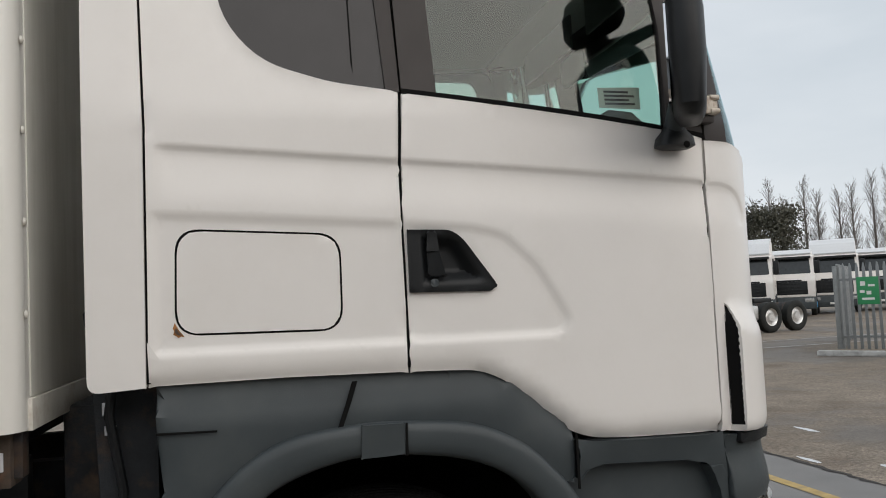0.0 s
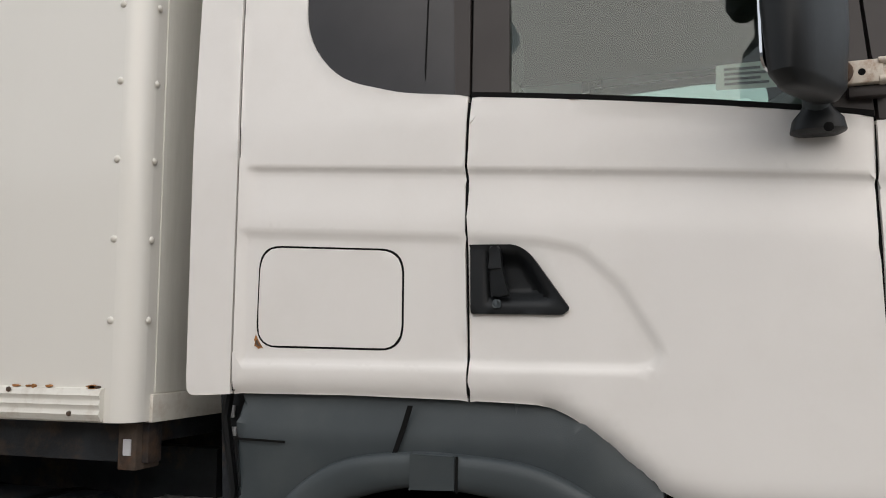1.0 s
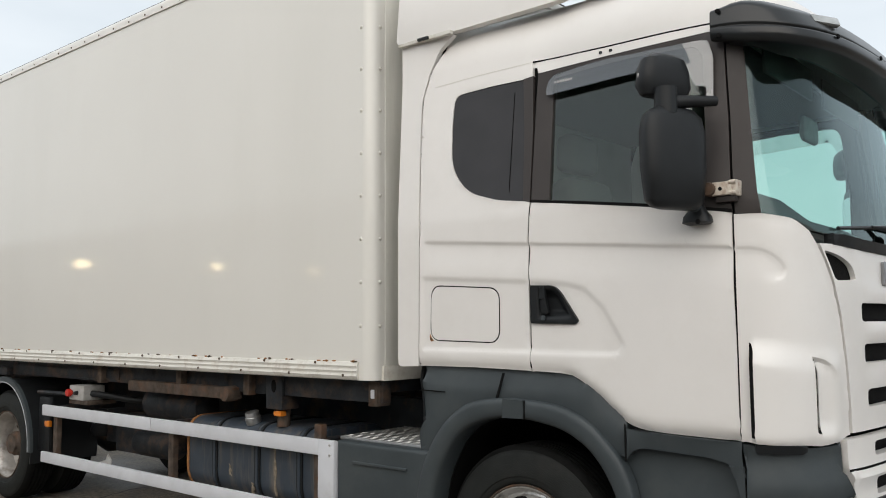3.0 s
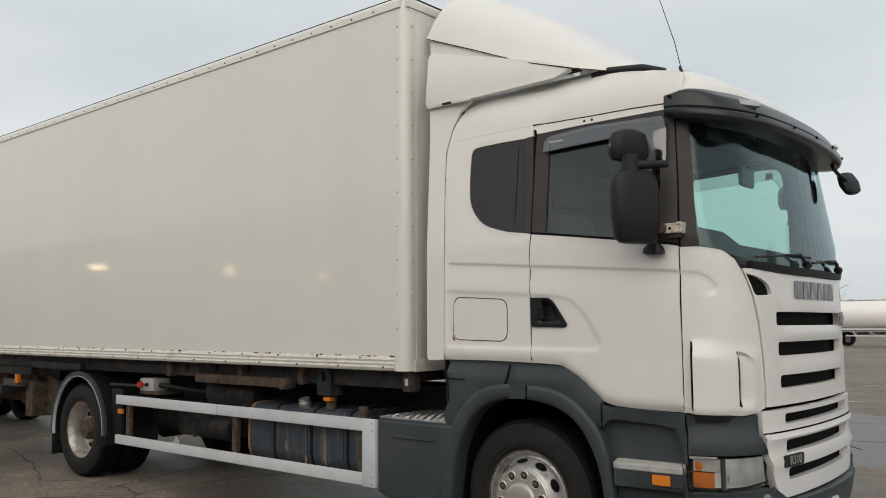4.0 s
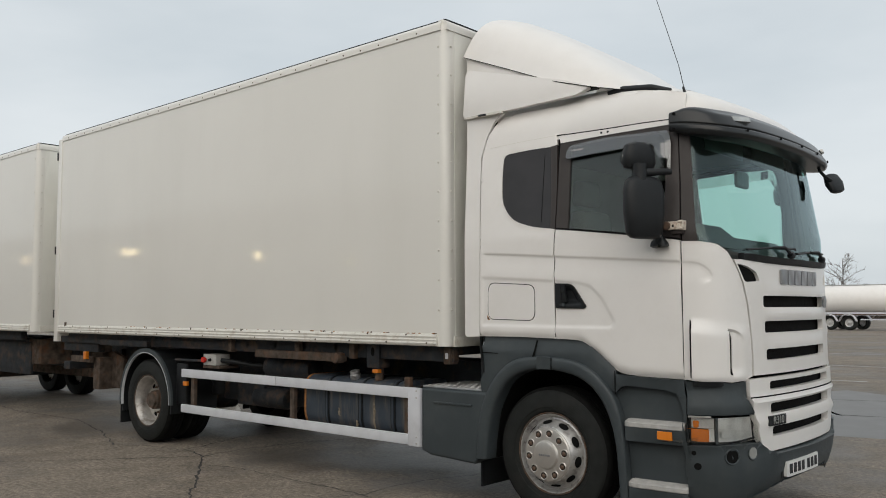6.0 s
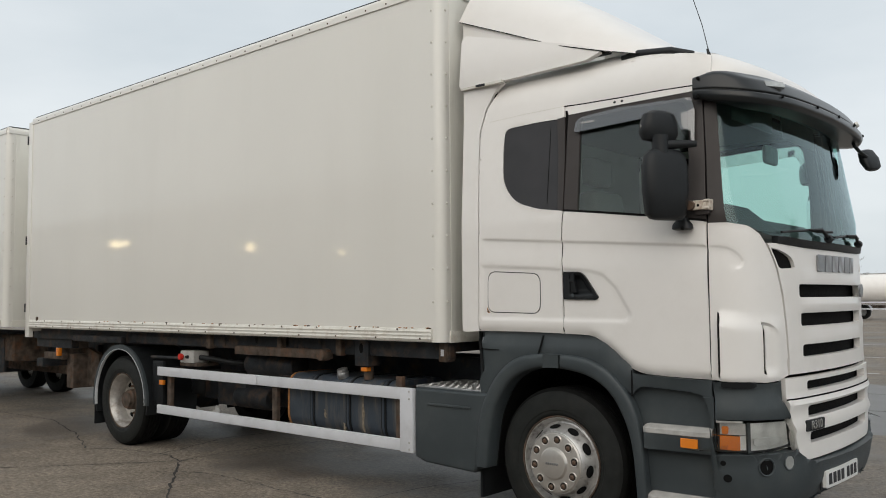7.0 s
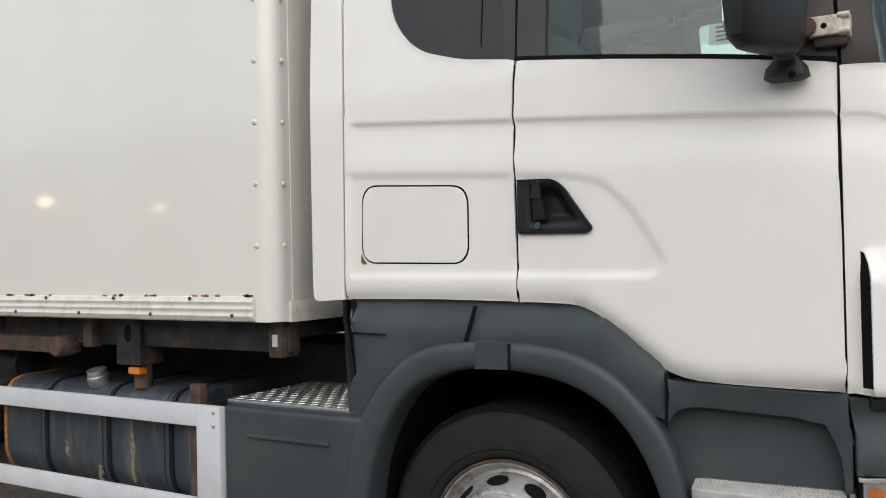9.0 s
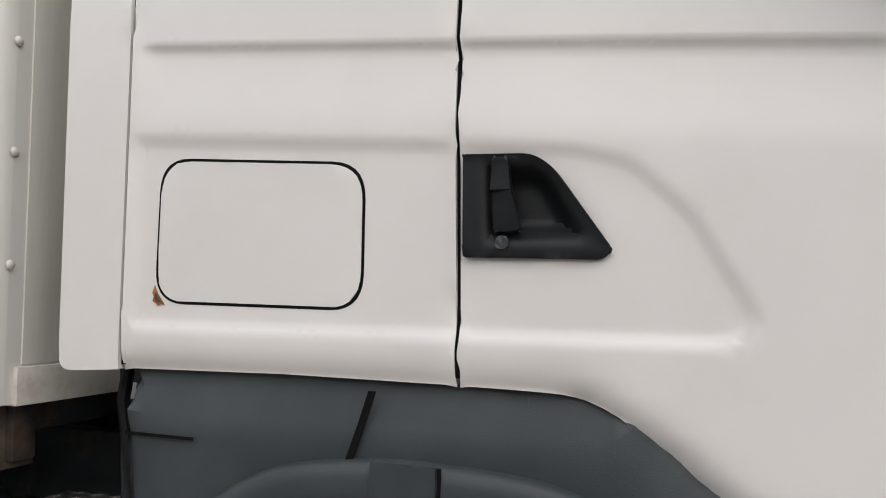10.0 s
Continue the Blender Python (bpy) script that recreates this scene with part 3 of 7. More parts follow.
box_trim(box, BX0 + 0.1, BX1)
x = BX1 - 0.22
k = 0
while x > BX0 + 0.2:
    shared("screw_head", RSPOT, box, Matrix.Translation((x, BY0 - 0.022, BZ0 + (0.10 if k % 2 else 0.028))))
    x -= 0.262
    k += 1
rnd = random.Random(5)
for i in range(44):
    w, h = rnd.uniform(0.006, 0.028), rnd.uniform(0.003, 0.009)
    xx = BX1 - 0.12 - (rnd.random() ** 1.7) * 7.6
    bm = bmesh.new()
    vs = [bm.verts.new((xx + w * math.cos(a * math.tau / 9) * rnd.uniform(0.5, 1), BY0 - 0.0165, BZ0 + 0.112 + h * math.sin(a * math.tau / 9) * rnd.uniform(0.5, 1))) for a in range(9)]
    g = bm.faces.new(vs)
    ex = bmesh.ops.extrude_face_region(bm, geom=[g])
    bmesh.ops.translate(bm, vec=(0, 0.010, 0), verts=[v for v in ex["geom"] if isinstance(v, bmesh.types.BMVert)])
    part("rust_patch", bm, M["rust" if i % 3 == 0 else "rustspot"], box)
part("bump_bracket", block(-8.62, -8.585, BY0 - 0.02, BY0 + 0.0, 1.42, 1.50, 0.004), M["rust"], box)

CHASSIS_FROM = len(truck.children)

# -- chassis --
for yy in (0.80, 1.59):
    prof = [(yy, 0.86), (yy + 0.08, 0.86), (yy + 0.08, 0.87), (yy + 0.01, 0.87), (yy + 0.01, 1.12), (yy + 0.08, 1.12), (yy + 0.08, 1.13), (yy, 1.13)]
    part("frame_rail", prism(prof, -9.0, 1.2, plane="yz"), M["frame"], truck, "dark painted chassis rail")
for xx in (-8.6, -7.4, -5.2, -3.6, -2.2, -0.9):
    part("cross_member", block(xx - 0.05, xx + 0.05, 0.73, 1.60, 0.92, 1.08, 0.01), M["frame"], truck)
for yy in (0.06, 2.31):
    part("body_sill", block(-9.1, -1.16, yy, yy + 0.10, 1.20, 1.343, 0.006), M["frame"], truck, "dark rust-stained sill beam under the load box")
for i in range(16):
    xx = -8.9 + i * 0.515
    part("body_bearer", block(xx - 0.03, xx + 0.03, 0.06, 2.41, 1.255, 1.345, 0.004), M["frame"], truck)
# twist-lock bolsters, swing legs and brackets that hang below the sill
for x0, x1, z0, z1, y0, mt in ((-4.05, -2.58, 1.150, 1.235, 0.0, "rust"), (-7.75, -6.45, 1.190, 1.270, 0.0, "frame"), (-6.3, -4.3, 1.215, 1.305, 0.05, "frame")):
    part("swing_leg", block(x0, x1, y0, y0 + 0.09, z0, z1, 0.012), M[mt], truck, "rust-streaked steel swing leg folded under the box")
part("leg_end", lathe([(0.0, -0.055), (0.05, -0.055), (0.055, -0.045), (0.055, 0.045), (0.0, 0.05)], 16), M["rust"], truck).location = (-2.63, 0.02, 1.19)
for xx in (-4.55, -3.3, -2.42):
    part("sill_hanger", block(xx - 0.035, xx + 0.035, 0.005, 0.07, 1.19, 1.345, 0.006), M["rust"], truck)
bolster = part("twist_lock_bolster", block(-2.20, -2.02, 0.01, 0.16, 1.11, 1.335, 0.01), M["frame"], truck, "rusty twist-lock casting under the box")
part("lock_hole", lathe([(0.0, -0.006), (0.028, -0.006), (0.03, 0.0), (0.0, 0.0)], 16), M["gap"], bolster).matrix_basis = Matrix.Translation((-2.11, 0.012, 1.265)) @ Matrix.Diagonal((0.8, 1, 1.5, 1))
part("lock_leg", lathe([(0.0, 0.0), (0.045, 0.0), (0.045, 0.14), (0.0, 0.14)], 16, axis="z"), M["rust"], bolster).location = (-2.11, 0.10, 0.99)
bolster2 = part("front_bracket", block(-1.16, -1.085, 0.0, 0.12, 1.185, 1.335, 0.006), M["rust"], truck, "rust-edged bracket with a pale tag")
part("tag", block(-1.135, -1.104, -0.006, 0.001, 1.232, 1.285, 0.003), M["rail"], bolster2)
part("bearer_beam", block(-2.02, -1.06, 0.03, 0.10, 1.205, 1.335, 0.006), M["frame"], truck)
part("rear_light_bar", block(-9.1, -8.9, 0.1, 2.2, 0.80, 0.92, 0.02), M["frame"], truck)
part("spare_bracket", block(-8.25, -8.05, 0.15, 0.5, 0.55, 1.0, 0.02), M["rust"], truck)
part("air_tank", lathe([(0.0, -0.3), (0.10, -0.29), (0.12, -0.25), (0.12, 0.25), (0.10, 0.29), (0.0, 0.3)], 24, axis="x"), M["frame"], truck).location = (-4.25, 0.42, 0.66)
part("air_tank", lathe([(0.0, -0.4), (0.11, -0.39), (0.13, -0.35), (0.13, 0.35), (0.11, 0.39), (0.0, 0.4)], 24, axis="x"), M["frame"], truck).location = (-3.75, 0.30, 1.03)
part("battery_box", block(-4.9, -4.35, 0.35, 0.75, 0.55, 0.9, 0.03), M["frame"], truck)
part("inner_shield", block(-5.6, -1.2, 0.62, 0.70, 0.55, 1.18, 0.02), M["frame"], truck)
part("rear_axle", lathe([(0.0, 0.25), (0.08, 0.25), (0.09, 0.9), (0.2, 1.05), (0.2, 1.27), (0.09, 1.4), (0.08, 2.05), (0.0, 2.05)], 20), M["frame"], truck).location = (-6.38, 0, 0.53)
for xx in (-7.1, -5.7):
    part("air_spring", lathe([(0.0, 0.0), (0.12, 0.0), (0.14, 0.06), (0.12, 0.12), (0.14, 0.18), (0.12, 0.25), (0.0, 0.25)], 20, axis="z"), M["black"], truck).location = (xx, 0.66, 0.6)
part("hanging_plate", prism(rounded([(-4.62, 0.515), (-4.42, 0.50), (-4.40, 0.545), (-4.47, 0.60), (-4.50, 0.545)], 0.01), 0.06, 0.066, plane="xz"), M["tread"], truck, "torn pale plastic flap")

# -- side guard --
guard = part("side_guard", block(-5.47, -3.572, -0.068, -0.033, 0.868, 0.964, 0.008), M["rail"], truck, "white-grey painted aluminium side guard")
part("guard_rail", block(-3.562, -1.42, -0.068, -0.033, 0.868, 0.964, 0.008), M["rail"], guard)
part("guard_rail", block(-5.47, -1.42, -0.068, -0.033, 0.452, 0.546, 0.008), M["rail"], guard)
part("guard_end", block(-1.545, -1.392, -0.075, -0.030, 0.445, 0.966, 0.012), M["rail"], guard, "white vertical end plate")
for xx in (-5.28, -3.33, -1.60):
    part("guard_post", block(xx - 0.035, xx + 0.035, -0.028, 0.02, 0.44, 1.05 if xx > -2 else 0.95, 0.006), M["rust"], guard, "rusty steel guard post")
    part("guard_arm", block(xx - 0.03, xx + 0.03, 0.02, 0.72, 0.90, 0.96, 0.006), M["frame"], guard)
BOLT = link_mesh("bolt", lathe([(0.009, 0), (0.009, -0.004), (0.004, -0.007), (0, -0.007)], 8), M["steel"])
for zz in (0.94, 0.88, 0.53, 0.475):
    shared("bolt", BOLT, guard, Matrix.Translation((-1.43, -0.075, zz)))
marker2 = part("side_marker", block(-5.50, -5.41, -0.03, 0.005, 0.760, 0.815, 0.01), M["amber"], guard, "orange side marker lamp")
valve = part("valve_box", block(-5.13, -4.86, 0.02, 0.22, 1.02, 1.15, 0.012), M["tread"], truck, "pale control box with red knob")
part("knob", lathe([(0.0, -0.05), (0.03, -0.05), (0.036, -0.02), (0.02, 0.0), (0.0, 0.0)], 16), M["red"], valve, "red knob").location = (-5.07, 0.02, 1.085)
part("knob", lathe([(0.0, -0.03), (0.015, -0.03), (0.02, 0.0), (0.0, 0.0)], 12), M["black"], valve).location = (-4.97, 0.02, 1.085)
part("hose", tube([(-4.85, 0.1, 1.08), (-4.7, 0.14, 1.07), (-4.5, 0.28, 1.03), (-4.3, 0.5, 1.0)], 0.028, 10), M["black"], valve)
part("valve_bracket", block(-5.15, -4.8, 0.03, 0.3, 0.985, 1.02, 0.005), M["rust"], valve)

# -- fuel tank --
tank_outline = rounded([(0.02, 0.46), (0.02, 1.0), (0.62, 1.0), (0.62, 0.46)], [0.19, 0.14, 0.1, 0.1], 8)
tank = part("fuel_tank", prism(tank_outline, -3.16, -1.66, 0.02, plane="yz"), M["tank"], truck, "dark blue-grey steel fuel tank with scuffs")
for xx in (-2.80, -2.29, -1.83):
    ring = [(y + (0.006 if y > 0.3 else -0.010), z + (0.008 if z > 0.7 else -0.006)) for y, z in tank_outline]
    part("tank_strap", prism(ring, xx - 0.03, xx + 0.03, 0.004, plane="yz"), M["black"], tank)
    part("strap_rib", prism([(y - 0.006, z) for y, z in ring], xx - 0.012, xx + 0.012, 0.003, plane="yz"), M["tank"], tank)
for xs, zs in ((-2.10, 0.90), (-2.62, 0.70), (-2.35, 0.60)):
    tall = 0.36 if zs > 0.8 else 0.08
    scar = [(xs - 0.012, zs), (xs + 0.014, zs - 0.01), (xs + 0.006, zs - 0.3 * tall), (xs + 0.024, zs - 0.55 * tall), (xs + 0.010, zs - 0.8 * tall), (xs + 0.022, zs - tall), (xs - 0.004, zs - 0.9 * tall), (xs - 0.010, zs - 0.5 * tall), (xs - 0.002, zs - 0.25 * tall)]
    part("paint_scar", prism(scar, 0.0165, 0.03), M["scar"], tank, "flaked brown paint scar")
end_ring = [(y + (0.004 if y > 0.3 else -0.004), z + (0.004 if z > 0.7 else -0.004)) for y, z in tank_outline]
part("end_ring", prism(end_ring, -3.172, -3.145, 0.004, plane="yz"), M["rustspot"], tank, "rusty rim of the tank end")
part("filler_cap", lathe([(0.0, 0.0), (0.05, 0.0), (0.055, 0.02), (0.055, 0.05), (0.048, 0.055), (0.05, 0.06), (0.05, 0.085), (0.0, 0.09)], 24, axis="z"), M["alu"], tank, "pale ribbed filler cap").matrix_basis = Matrix.Translation((-2.45, 0.10, 0.985)) @ Matrix.Rotation(radians(14), 4, "X")
part("marker_lamp", block(-2.14, -2.055, 0.03, 0.08, 1.062, 1.100, 0.010), M["amber"], truck, "orange lamp with a loose bracket")

# -- diamond plate deck and the grey side box behind the front wheel --
deck = part("tread_deck", block(-1.45, -0.56, 0.03, 0.70, 0.965, 0.985, 0.006), M["alu"], truck, "bright aluminium diamond-tread deck plate")
DIAMOND = link_mesh("tread_lug", lathe([(0.5, 0), (0.42, 0.12), (0, 0.16)], 8, axis="z"), M["alu"])
for i in range(24):
    for j in range(12):
        cx, cy = -1.43 + i * 0.0365, 0.06 + j * 0.055
        shared("tread_lug", DIAMOND, deck, Matrix.Translation((cx, cy, 0.9845)) @ Matrix.Rotation(radians(35 if (i + j) % 2 else -35), 4, "Z") @ Matrix.Diagonal((0.046, 0.017, 0.022, 1)))
sidebox = [(-1.392, 0.42), (-1.392, 0.972), (-0.600, 0.972), (-0.690, 0.78), (-0.72, 0.58), (-0.72, 0.40), (-0.76, 0.365), (-1.28, 0.385)]
sb = part("side_box", prism(sidebox, -0.050, 0.55, 0.030, 5), M["grey"], truck, "grey plastic side cover behind the front wheel")
part("side_box_ledge", block(-1.24, -0.78, -0.062, -0.05, 0.845, 0.862, 0.005), M["grey"], sb)
part("rear_shield", block(-1.05, -0.72, 0.46, 1.90, 0.60, 1.36, 0.03), M["frame"], truck, "dark shield between cab and load box")
mast = part("cab_mount", prism([(-0.922, 1.66), (-0.90, 1.70), (-0.70, 1.72), (-0.70, 0.93), (-0.875, 0.93), (-0.895, 1.40)], 0.20, 0.27, 0.006), M["frame"], truck, "dark steel cab mount")
part("tag", block(-0.868, -0.835, 0.190, 0.199, 1.345, 1.385, 0.003), M["rail"], mast, "small pale tag")
part("tag", block(-0.862, -0.825, 0.190, 0.199, 1.285, 1.315, 0.003), M["rail"], mast)
part("air_line", tube([(-0.80, 0.16, 1.62), (-0.84, 0.15, 1.35), (-0.80, 0.15, 1.12), (-0.83, 0.17, 0.99)], 0.016, 8), M["black"], mast)
part("mud_flap", block(-0.755, -0.735, 0.03, 0.42, 0.17, 0.50, 0.005), M["black"], truck)


# -- wheels --
def wheel(x, y, rear=False, flip=False, parent=truck, r=0.524):
    """A tyre on a steel disc; y is the outer wall, the axle runs inwards."""
    w = 0.30
    wall = [(0.322, 0.030), (0.332, 0.016), (0.345, 0.010), (0.36, 0.009), (0.365, 0.004), (0.42, 0.0), (0.428, 0.003), (0.470, 0.006), (0.488, 0.014), (0.497, 0.024)]
    tyre = part("tyre", lathe(wall + [(0.490, w - 0.02), (0.34, w - 0.01), (0.322, w - 0.03), (0.322, 0.030)], 80), M["rubber"], parent, "worn black truck tyre")
    prof = [(0.490, 0.020), (r - 0.018, 0.030), (r - 0.005, 0.044)]
    for k in range(5):
        a = 0.055 + k * 0.039
        prof += [(r, a), (r, a + 0.028), (r - 0.012, a + 0.030), (r - 0.012, a + 0.036)]
    prof += [(r, 0.255), (r - 0.02, w - 0.03), (0.480, w - 0.02)]
    part("tread", lathe(prof, 80), M["tread_rubber"], tyre, "dark grooved tread")
    rim_prof = [(0.322, 0.040), (0.318, 0.020), (0.305, 0.022), (0.292, 0.05), (0.280, 0.065)]
    if rear:
        rim_prof += [(0.272, 0.12), (0.264, 0.185), (0.20, 0.200), (0.15, 0.195), (0.118, 0.19)]
        part("axle_hub", lathe([(0.122, 0.20), (0.118, 0.10), (0.100, 0.085), (0.095, 0.060), (0.0, 0.055)], 32), M["rust"], tyre, "rusty axle hub")
    else:
        rim_prof += [(0.268, 0.060), (0.225, -0.035), (0.215, -0.045), (0.0, -0.045)]
    rim = part("rim", lathe(rim_prof, 64), M["rustwheel" if rear else "steel"], tyre, "silver steel wheel with rust spots")
    nut = link_mesh("wheel_nut", lathe([(0.015, 0.0), (0.015, -0.024), (0.009, -0.030), (0, -0.030)], 6), M["rust"])
    part("rim_edge", lathe([(0.3245, 0.024), (0.324, 0.014), (0.316, 0.014), (0.312, 0.021)], 64), M["rust"], tyre, "rusty rim edge")
    for k in range(10):
        a = k * math.tau / 10 + 0.15
        shared("wheel_nut", nut, tyre, Matrix.Translation((0.1675 * math.cos(a), 0.197 if rear else -0.048, 0.1675 * math.sin(a))))
    # near-black discs laid on the rim stand in for the shaded openings
    hole = link_mesh("hand_hole", lathe([(0.036, 0.0), (0.032, -0.003), (0, -0.003)], 18), M["gap"])
    for k in range(10):
        a = k * math.tau / 10 + 0.15 + math.tau / 20
        rr, yy = (0.228, 0.194) if rear else (0.248, 0.012)
        shared("hand_hole", hole, tyre, Matrix.Translation((rr * math.cos(a), yy, rr * math.sin(a))) @ (Matrix.Identity(4) if rear else Matrix.Rotation(-a, 4, "Y") @ Matrix.Rotation(radians(65.6), 4, "Z") @ Matrix.Diagonal((0.85, 1, 1.25, 1))))
    if not rear:
        cover = lathe([(0.208, -0.020), (0.211, -0.045), (0.203, -0.056), (0.140, -0.066), (0.115, -0.068), (0.110, -0.074), (0.104, -0.086), (0.095, -0.090), (0.0, -0.092)], 64)
        cv = part("hub_cover", cover, M["trim"], tyre, "brushed silver hub cover with ten nut openings")
        ring = link_mesh("nut_opening", lathe([(0.034, 0.004), (0.034, -0.003), (0.030, -0.006), (0.026, -0.004), (0.025, 0.004)], 24), M["trim"])
        # the shade in each nut opening is a near-black disc
        dark = link_mesh("nut_recess", lathe([(0.0255, 0), (0, -0.0005)], 18), M["gap"])
        stud = link_mesh("nut_cap", lathe([(0.020, 0.0), (0.019, -0.006), (0.012, -0.009), (0, -0.009)], 12), M["rust"])
        for k in range(10):
            a = k * math.tau / 10 + 0.15
            p = Matrix.Translation((0.1675 * math.cos(a), -0.062, 0.1675 * math.sin(a)))
            shared("nut_opening", ring, tyre, p)
            shared("nut_cap", stud, tyre, p @ Matrix.Translation((0, -0.002, 0)))
            shared("nut_recess", dark, tyre, p @ Matrix.Translation((0, -0.0035, 0)))
        for k in range(6):
            part("emblem_bar", block(-0.052 + k * 0.018, -0.039 + k * 0.018, -0.096, -0.090, -0.008, 0.008, 0.001), M["chrome"], tyre)
    tyre.matrix_basis = Matrix.Translation((x, y, r)) @ (Matrix.Rotation(math.pi, 4, "Z") if flip else Matrix.Identity(4))
    return tyre


wheel(0.0, 0.022)
wheel(0.0, 2 * MID - 0.022, flip=True)
wheel(-6.38, -0.025, rear=True)
wheel(-6.38, 0.345, rear=True)
wheel(-6.38, 2 * MID + 0.025, rear=True, flip=True)
wheel(-6.38, 2 * MID - 0.345, rear=True, flip=True)
part("front_axle", tube([(0, 0.35, 0.5), (0, 0.7, 0.42), (0, 1.6, 0.42), (0, 1.97, 0.5)], 0.07, 10), M["frame"], truck)


def arc_band(cx, cz, r0, r1, a0, a1, y0, y1, n=28, bevel=0.008):
    pts = [(cx + r1 * math.cos(radians(a0 + (a1 - a0) * k / n)), cz + r1 * math.sin(radians(a0 + (a1 - a0) * k / n))) for k in range(n + 1)]
    pts += [(cx + r0 * math.cos(radians(a1 + (a0 - a1) * k / n)), cz + r0 * math.sin(radians(a1 + (a0 - a1) * k / n))) for k in range(n + 1)]
    return prism(pts, y0, y1, bevel)


for k, y0 in enumerate((-0.045, 2 * MID - 0.60)):
    mg = part("rear_mudguard", arc_band(-6.36, 0.53, 0.615, 0.632, -12, 196, y0, y0 + 0.645, 30, 0.0), M["black"], truck, "dark plastic mudguard over the rear wheel")
    part("mudguard_lip", arc_band(-6.36, 0.53, 0.605, 0.655, -2, 188, y0 - 0.02, y0 + 0.012, 30, 0.006), M["grey"], mg)
    part("lip_edge", arc_band(-6.36, 0.53, 0.600, 0.606, -2, 188, y0 - 0.023, y0 + 0.010, 30, 0.0), M["rail"], mg, "thin pale edge")
    part("mud_flap", block(-7.02, -7.00, y0, y0 + 0.6, 0.20, 0.55, 0.005), M["black"], mg)
part("guard_side_shield", block(-5.74, -5.50, 0.02, 0.06, 0.52, 1.02, 0.02), M["black"], truck)
part("shield_bar", tube([(-5.75, 0.02, 1.06), (-5.1, 0.05, 1.065)], 0.018, 8), M["frame"], truck)

# what hangs at the tail of the truck's chassis
part("tail_plate", prism(rounded([(-8.35, 0.60), (-7.72, 0.56), (-7.72, 1.0), (-8.05, 1.08), (-8.35, 1.05)], 0.03), 0.34, 0.40, 0.008), M["rust"], truck, "rusty tail plate")
part("tail_plate", block(-7.70, -7.05, 0.40, 0.46, 0.62, 0.92, 0.03), M["frame"], truck)
part("tail_bracket", block(-8.75, -8.15, 0.05, 0.12, 0.93, 1.02, 0.01), M["rust"], truck)
part("tail_marker", block(-8.25, -8.17, 0.0, 0.05, 0.98, 1.09, 0.01), M["amber"], truck, "orange lamp")
part("tail_beam", block(-9.1, -8.0, 0.10, 0.20, 1.08, 1.22, 0.01), M["frame"], truck)
part("coupling_frame", block(-9.0, -8.6, 0.6, 1.7, 0.58, 0.9, 0.03), M["frame"], truck)



def draw_up(parts):
    """The chassis drawings are some four per cent long: bring their places and lengths to the true ones."""
    for ob in parts:
        if ob.matrix_basis == Matrix.Identity(4) and ob.data.users == 1:
            for v in ob.data.vertices:
                v.co.x = 0.9612 * v.co.x - 0.0275
            draw_up(ob.children)
        else:
            ob.location.x = 0.9612 * ob.location.x - 0.0275


draw_up(list(truck.children)[CHASSIS_FROM:])

# -- cab: side skins, doors, windows (near side and its twin on the other side) --
def z_of(points):
    return lambda x: float(np.interp(x, [p[0] for p in points], [p[1] for p in points]))


LOWER = smooth_line([Vector(p) for p in [(0.088, 1.436), (0.22, 1.432), (0.30, 1.424), (0.375, 1.393), (0.45, 1.335), (0.525, 1.272), (0.59, 1.218), (0.66, 1.190), (0.74, 1.181), (0.86, 1.175), (1.128, 1.167)]], 3)
LOWER = [(p.x, p.y) for p in LOWER]
DOOR_LOW = LOWER + [(1.128, 1.62), (1.124, 1.84), (1.128, 2.160)] + [(x, belt(x)) for x in (1.0, 0.85, 0.75, 0.6, 0.45, 0.3, 0.2, 0.095)] + [(0.084, 2.10), (0.083, 1.87), (0.086, 1.60), (0.086, 1.48)]
DOOR_UP = [(x, belt(x) + 0.006) for x in (0.095, 0.2, 0.4, 0.6, 0.8, 1.0, 1.128)] + [(1.118, 2.6), (1.095, 2.96), (1.062, 3.018), (1.015, 3.034), (0.89, 3.031), (0.50, 3.024), (0.078, 3.014)]
DOOR_TOP = [(0.078, 3.016), (0.50, 3.026), (0.89, 3.033), (1.015, 3.036), (1.062, 3.020), (1.092, 2.975), (1.098, 2.985), (1.080, 3.035), (1.040, 3.069), (0.89, 3.073), (0.50, 3.071), (0.06, 3.080)]
GLASS = rounded([(0.206, 2.298), (0.40, 2.272), (0.75, 2.226), (0.985, 2.192), (1.01, 2.55), (0.99, 2.92), (0.95, 2.975), (0.60, 2.985), (0.180, 2.965)], [0.01, 0, 0, 0.02, 0, 0.04, 0.03, 0, 0.03])
QUARTER = [(-0.688, 1.442), (-0.3, 1.444), (0.075, 1.437), (0.078, 1.60), (0.074, 1.87), (0.074, 2.10), (0.084, 2.304), (0.070, 2.7), (0.038, 3.090), (0.20, 3.085), (0.50, 3.080), (0.80, 3.082), (1.03, 3.078), (1.09, 3.04), (1.16, 3.03), (1.16, 3.27), (0.9, 3.33), (-0.45, 3.34),
           (-0.56, 3.26), (-0.632, 3.135), (-0.684, 2.97), (-0.690, 2.66), (-0.680, 2.19), (-0.684, 1.8)]
REARWIN = rounded([(0.077, 2.308), (-0.13, 2.336), (-0.345, 2.400), (-0.462, 2.55), (-0.470, 2.78), (-0.462, 2.975), (-0.20, 2.992), (0.052, 2.996)], [0.0, 0.05, 0.1, 0.12, 0.05, 0.06, 0, 0.0])
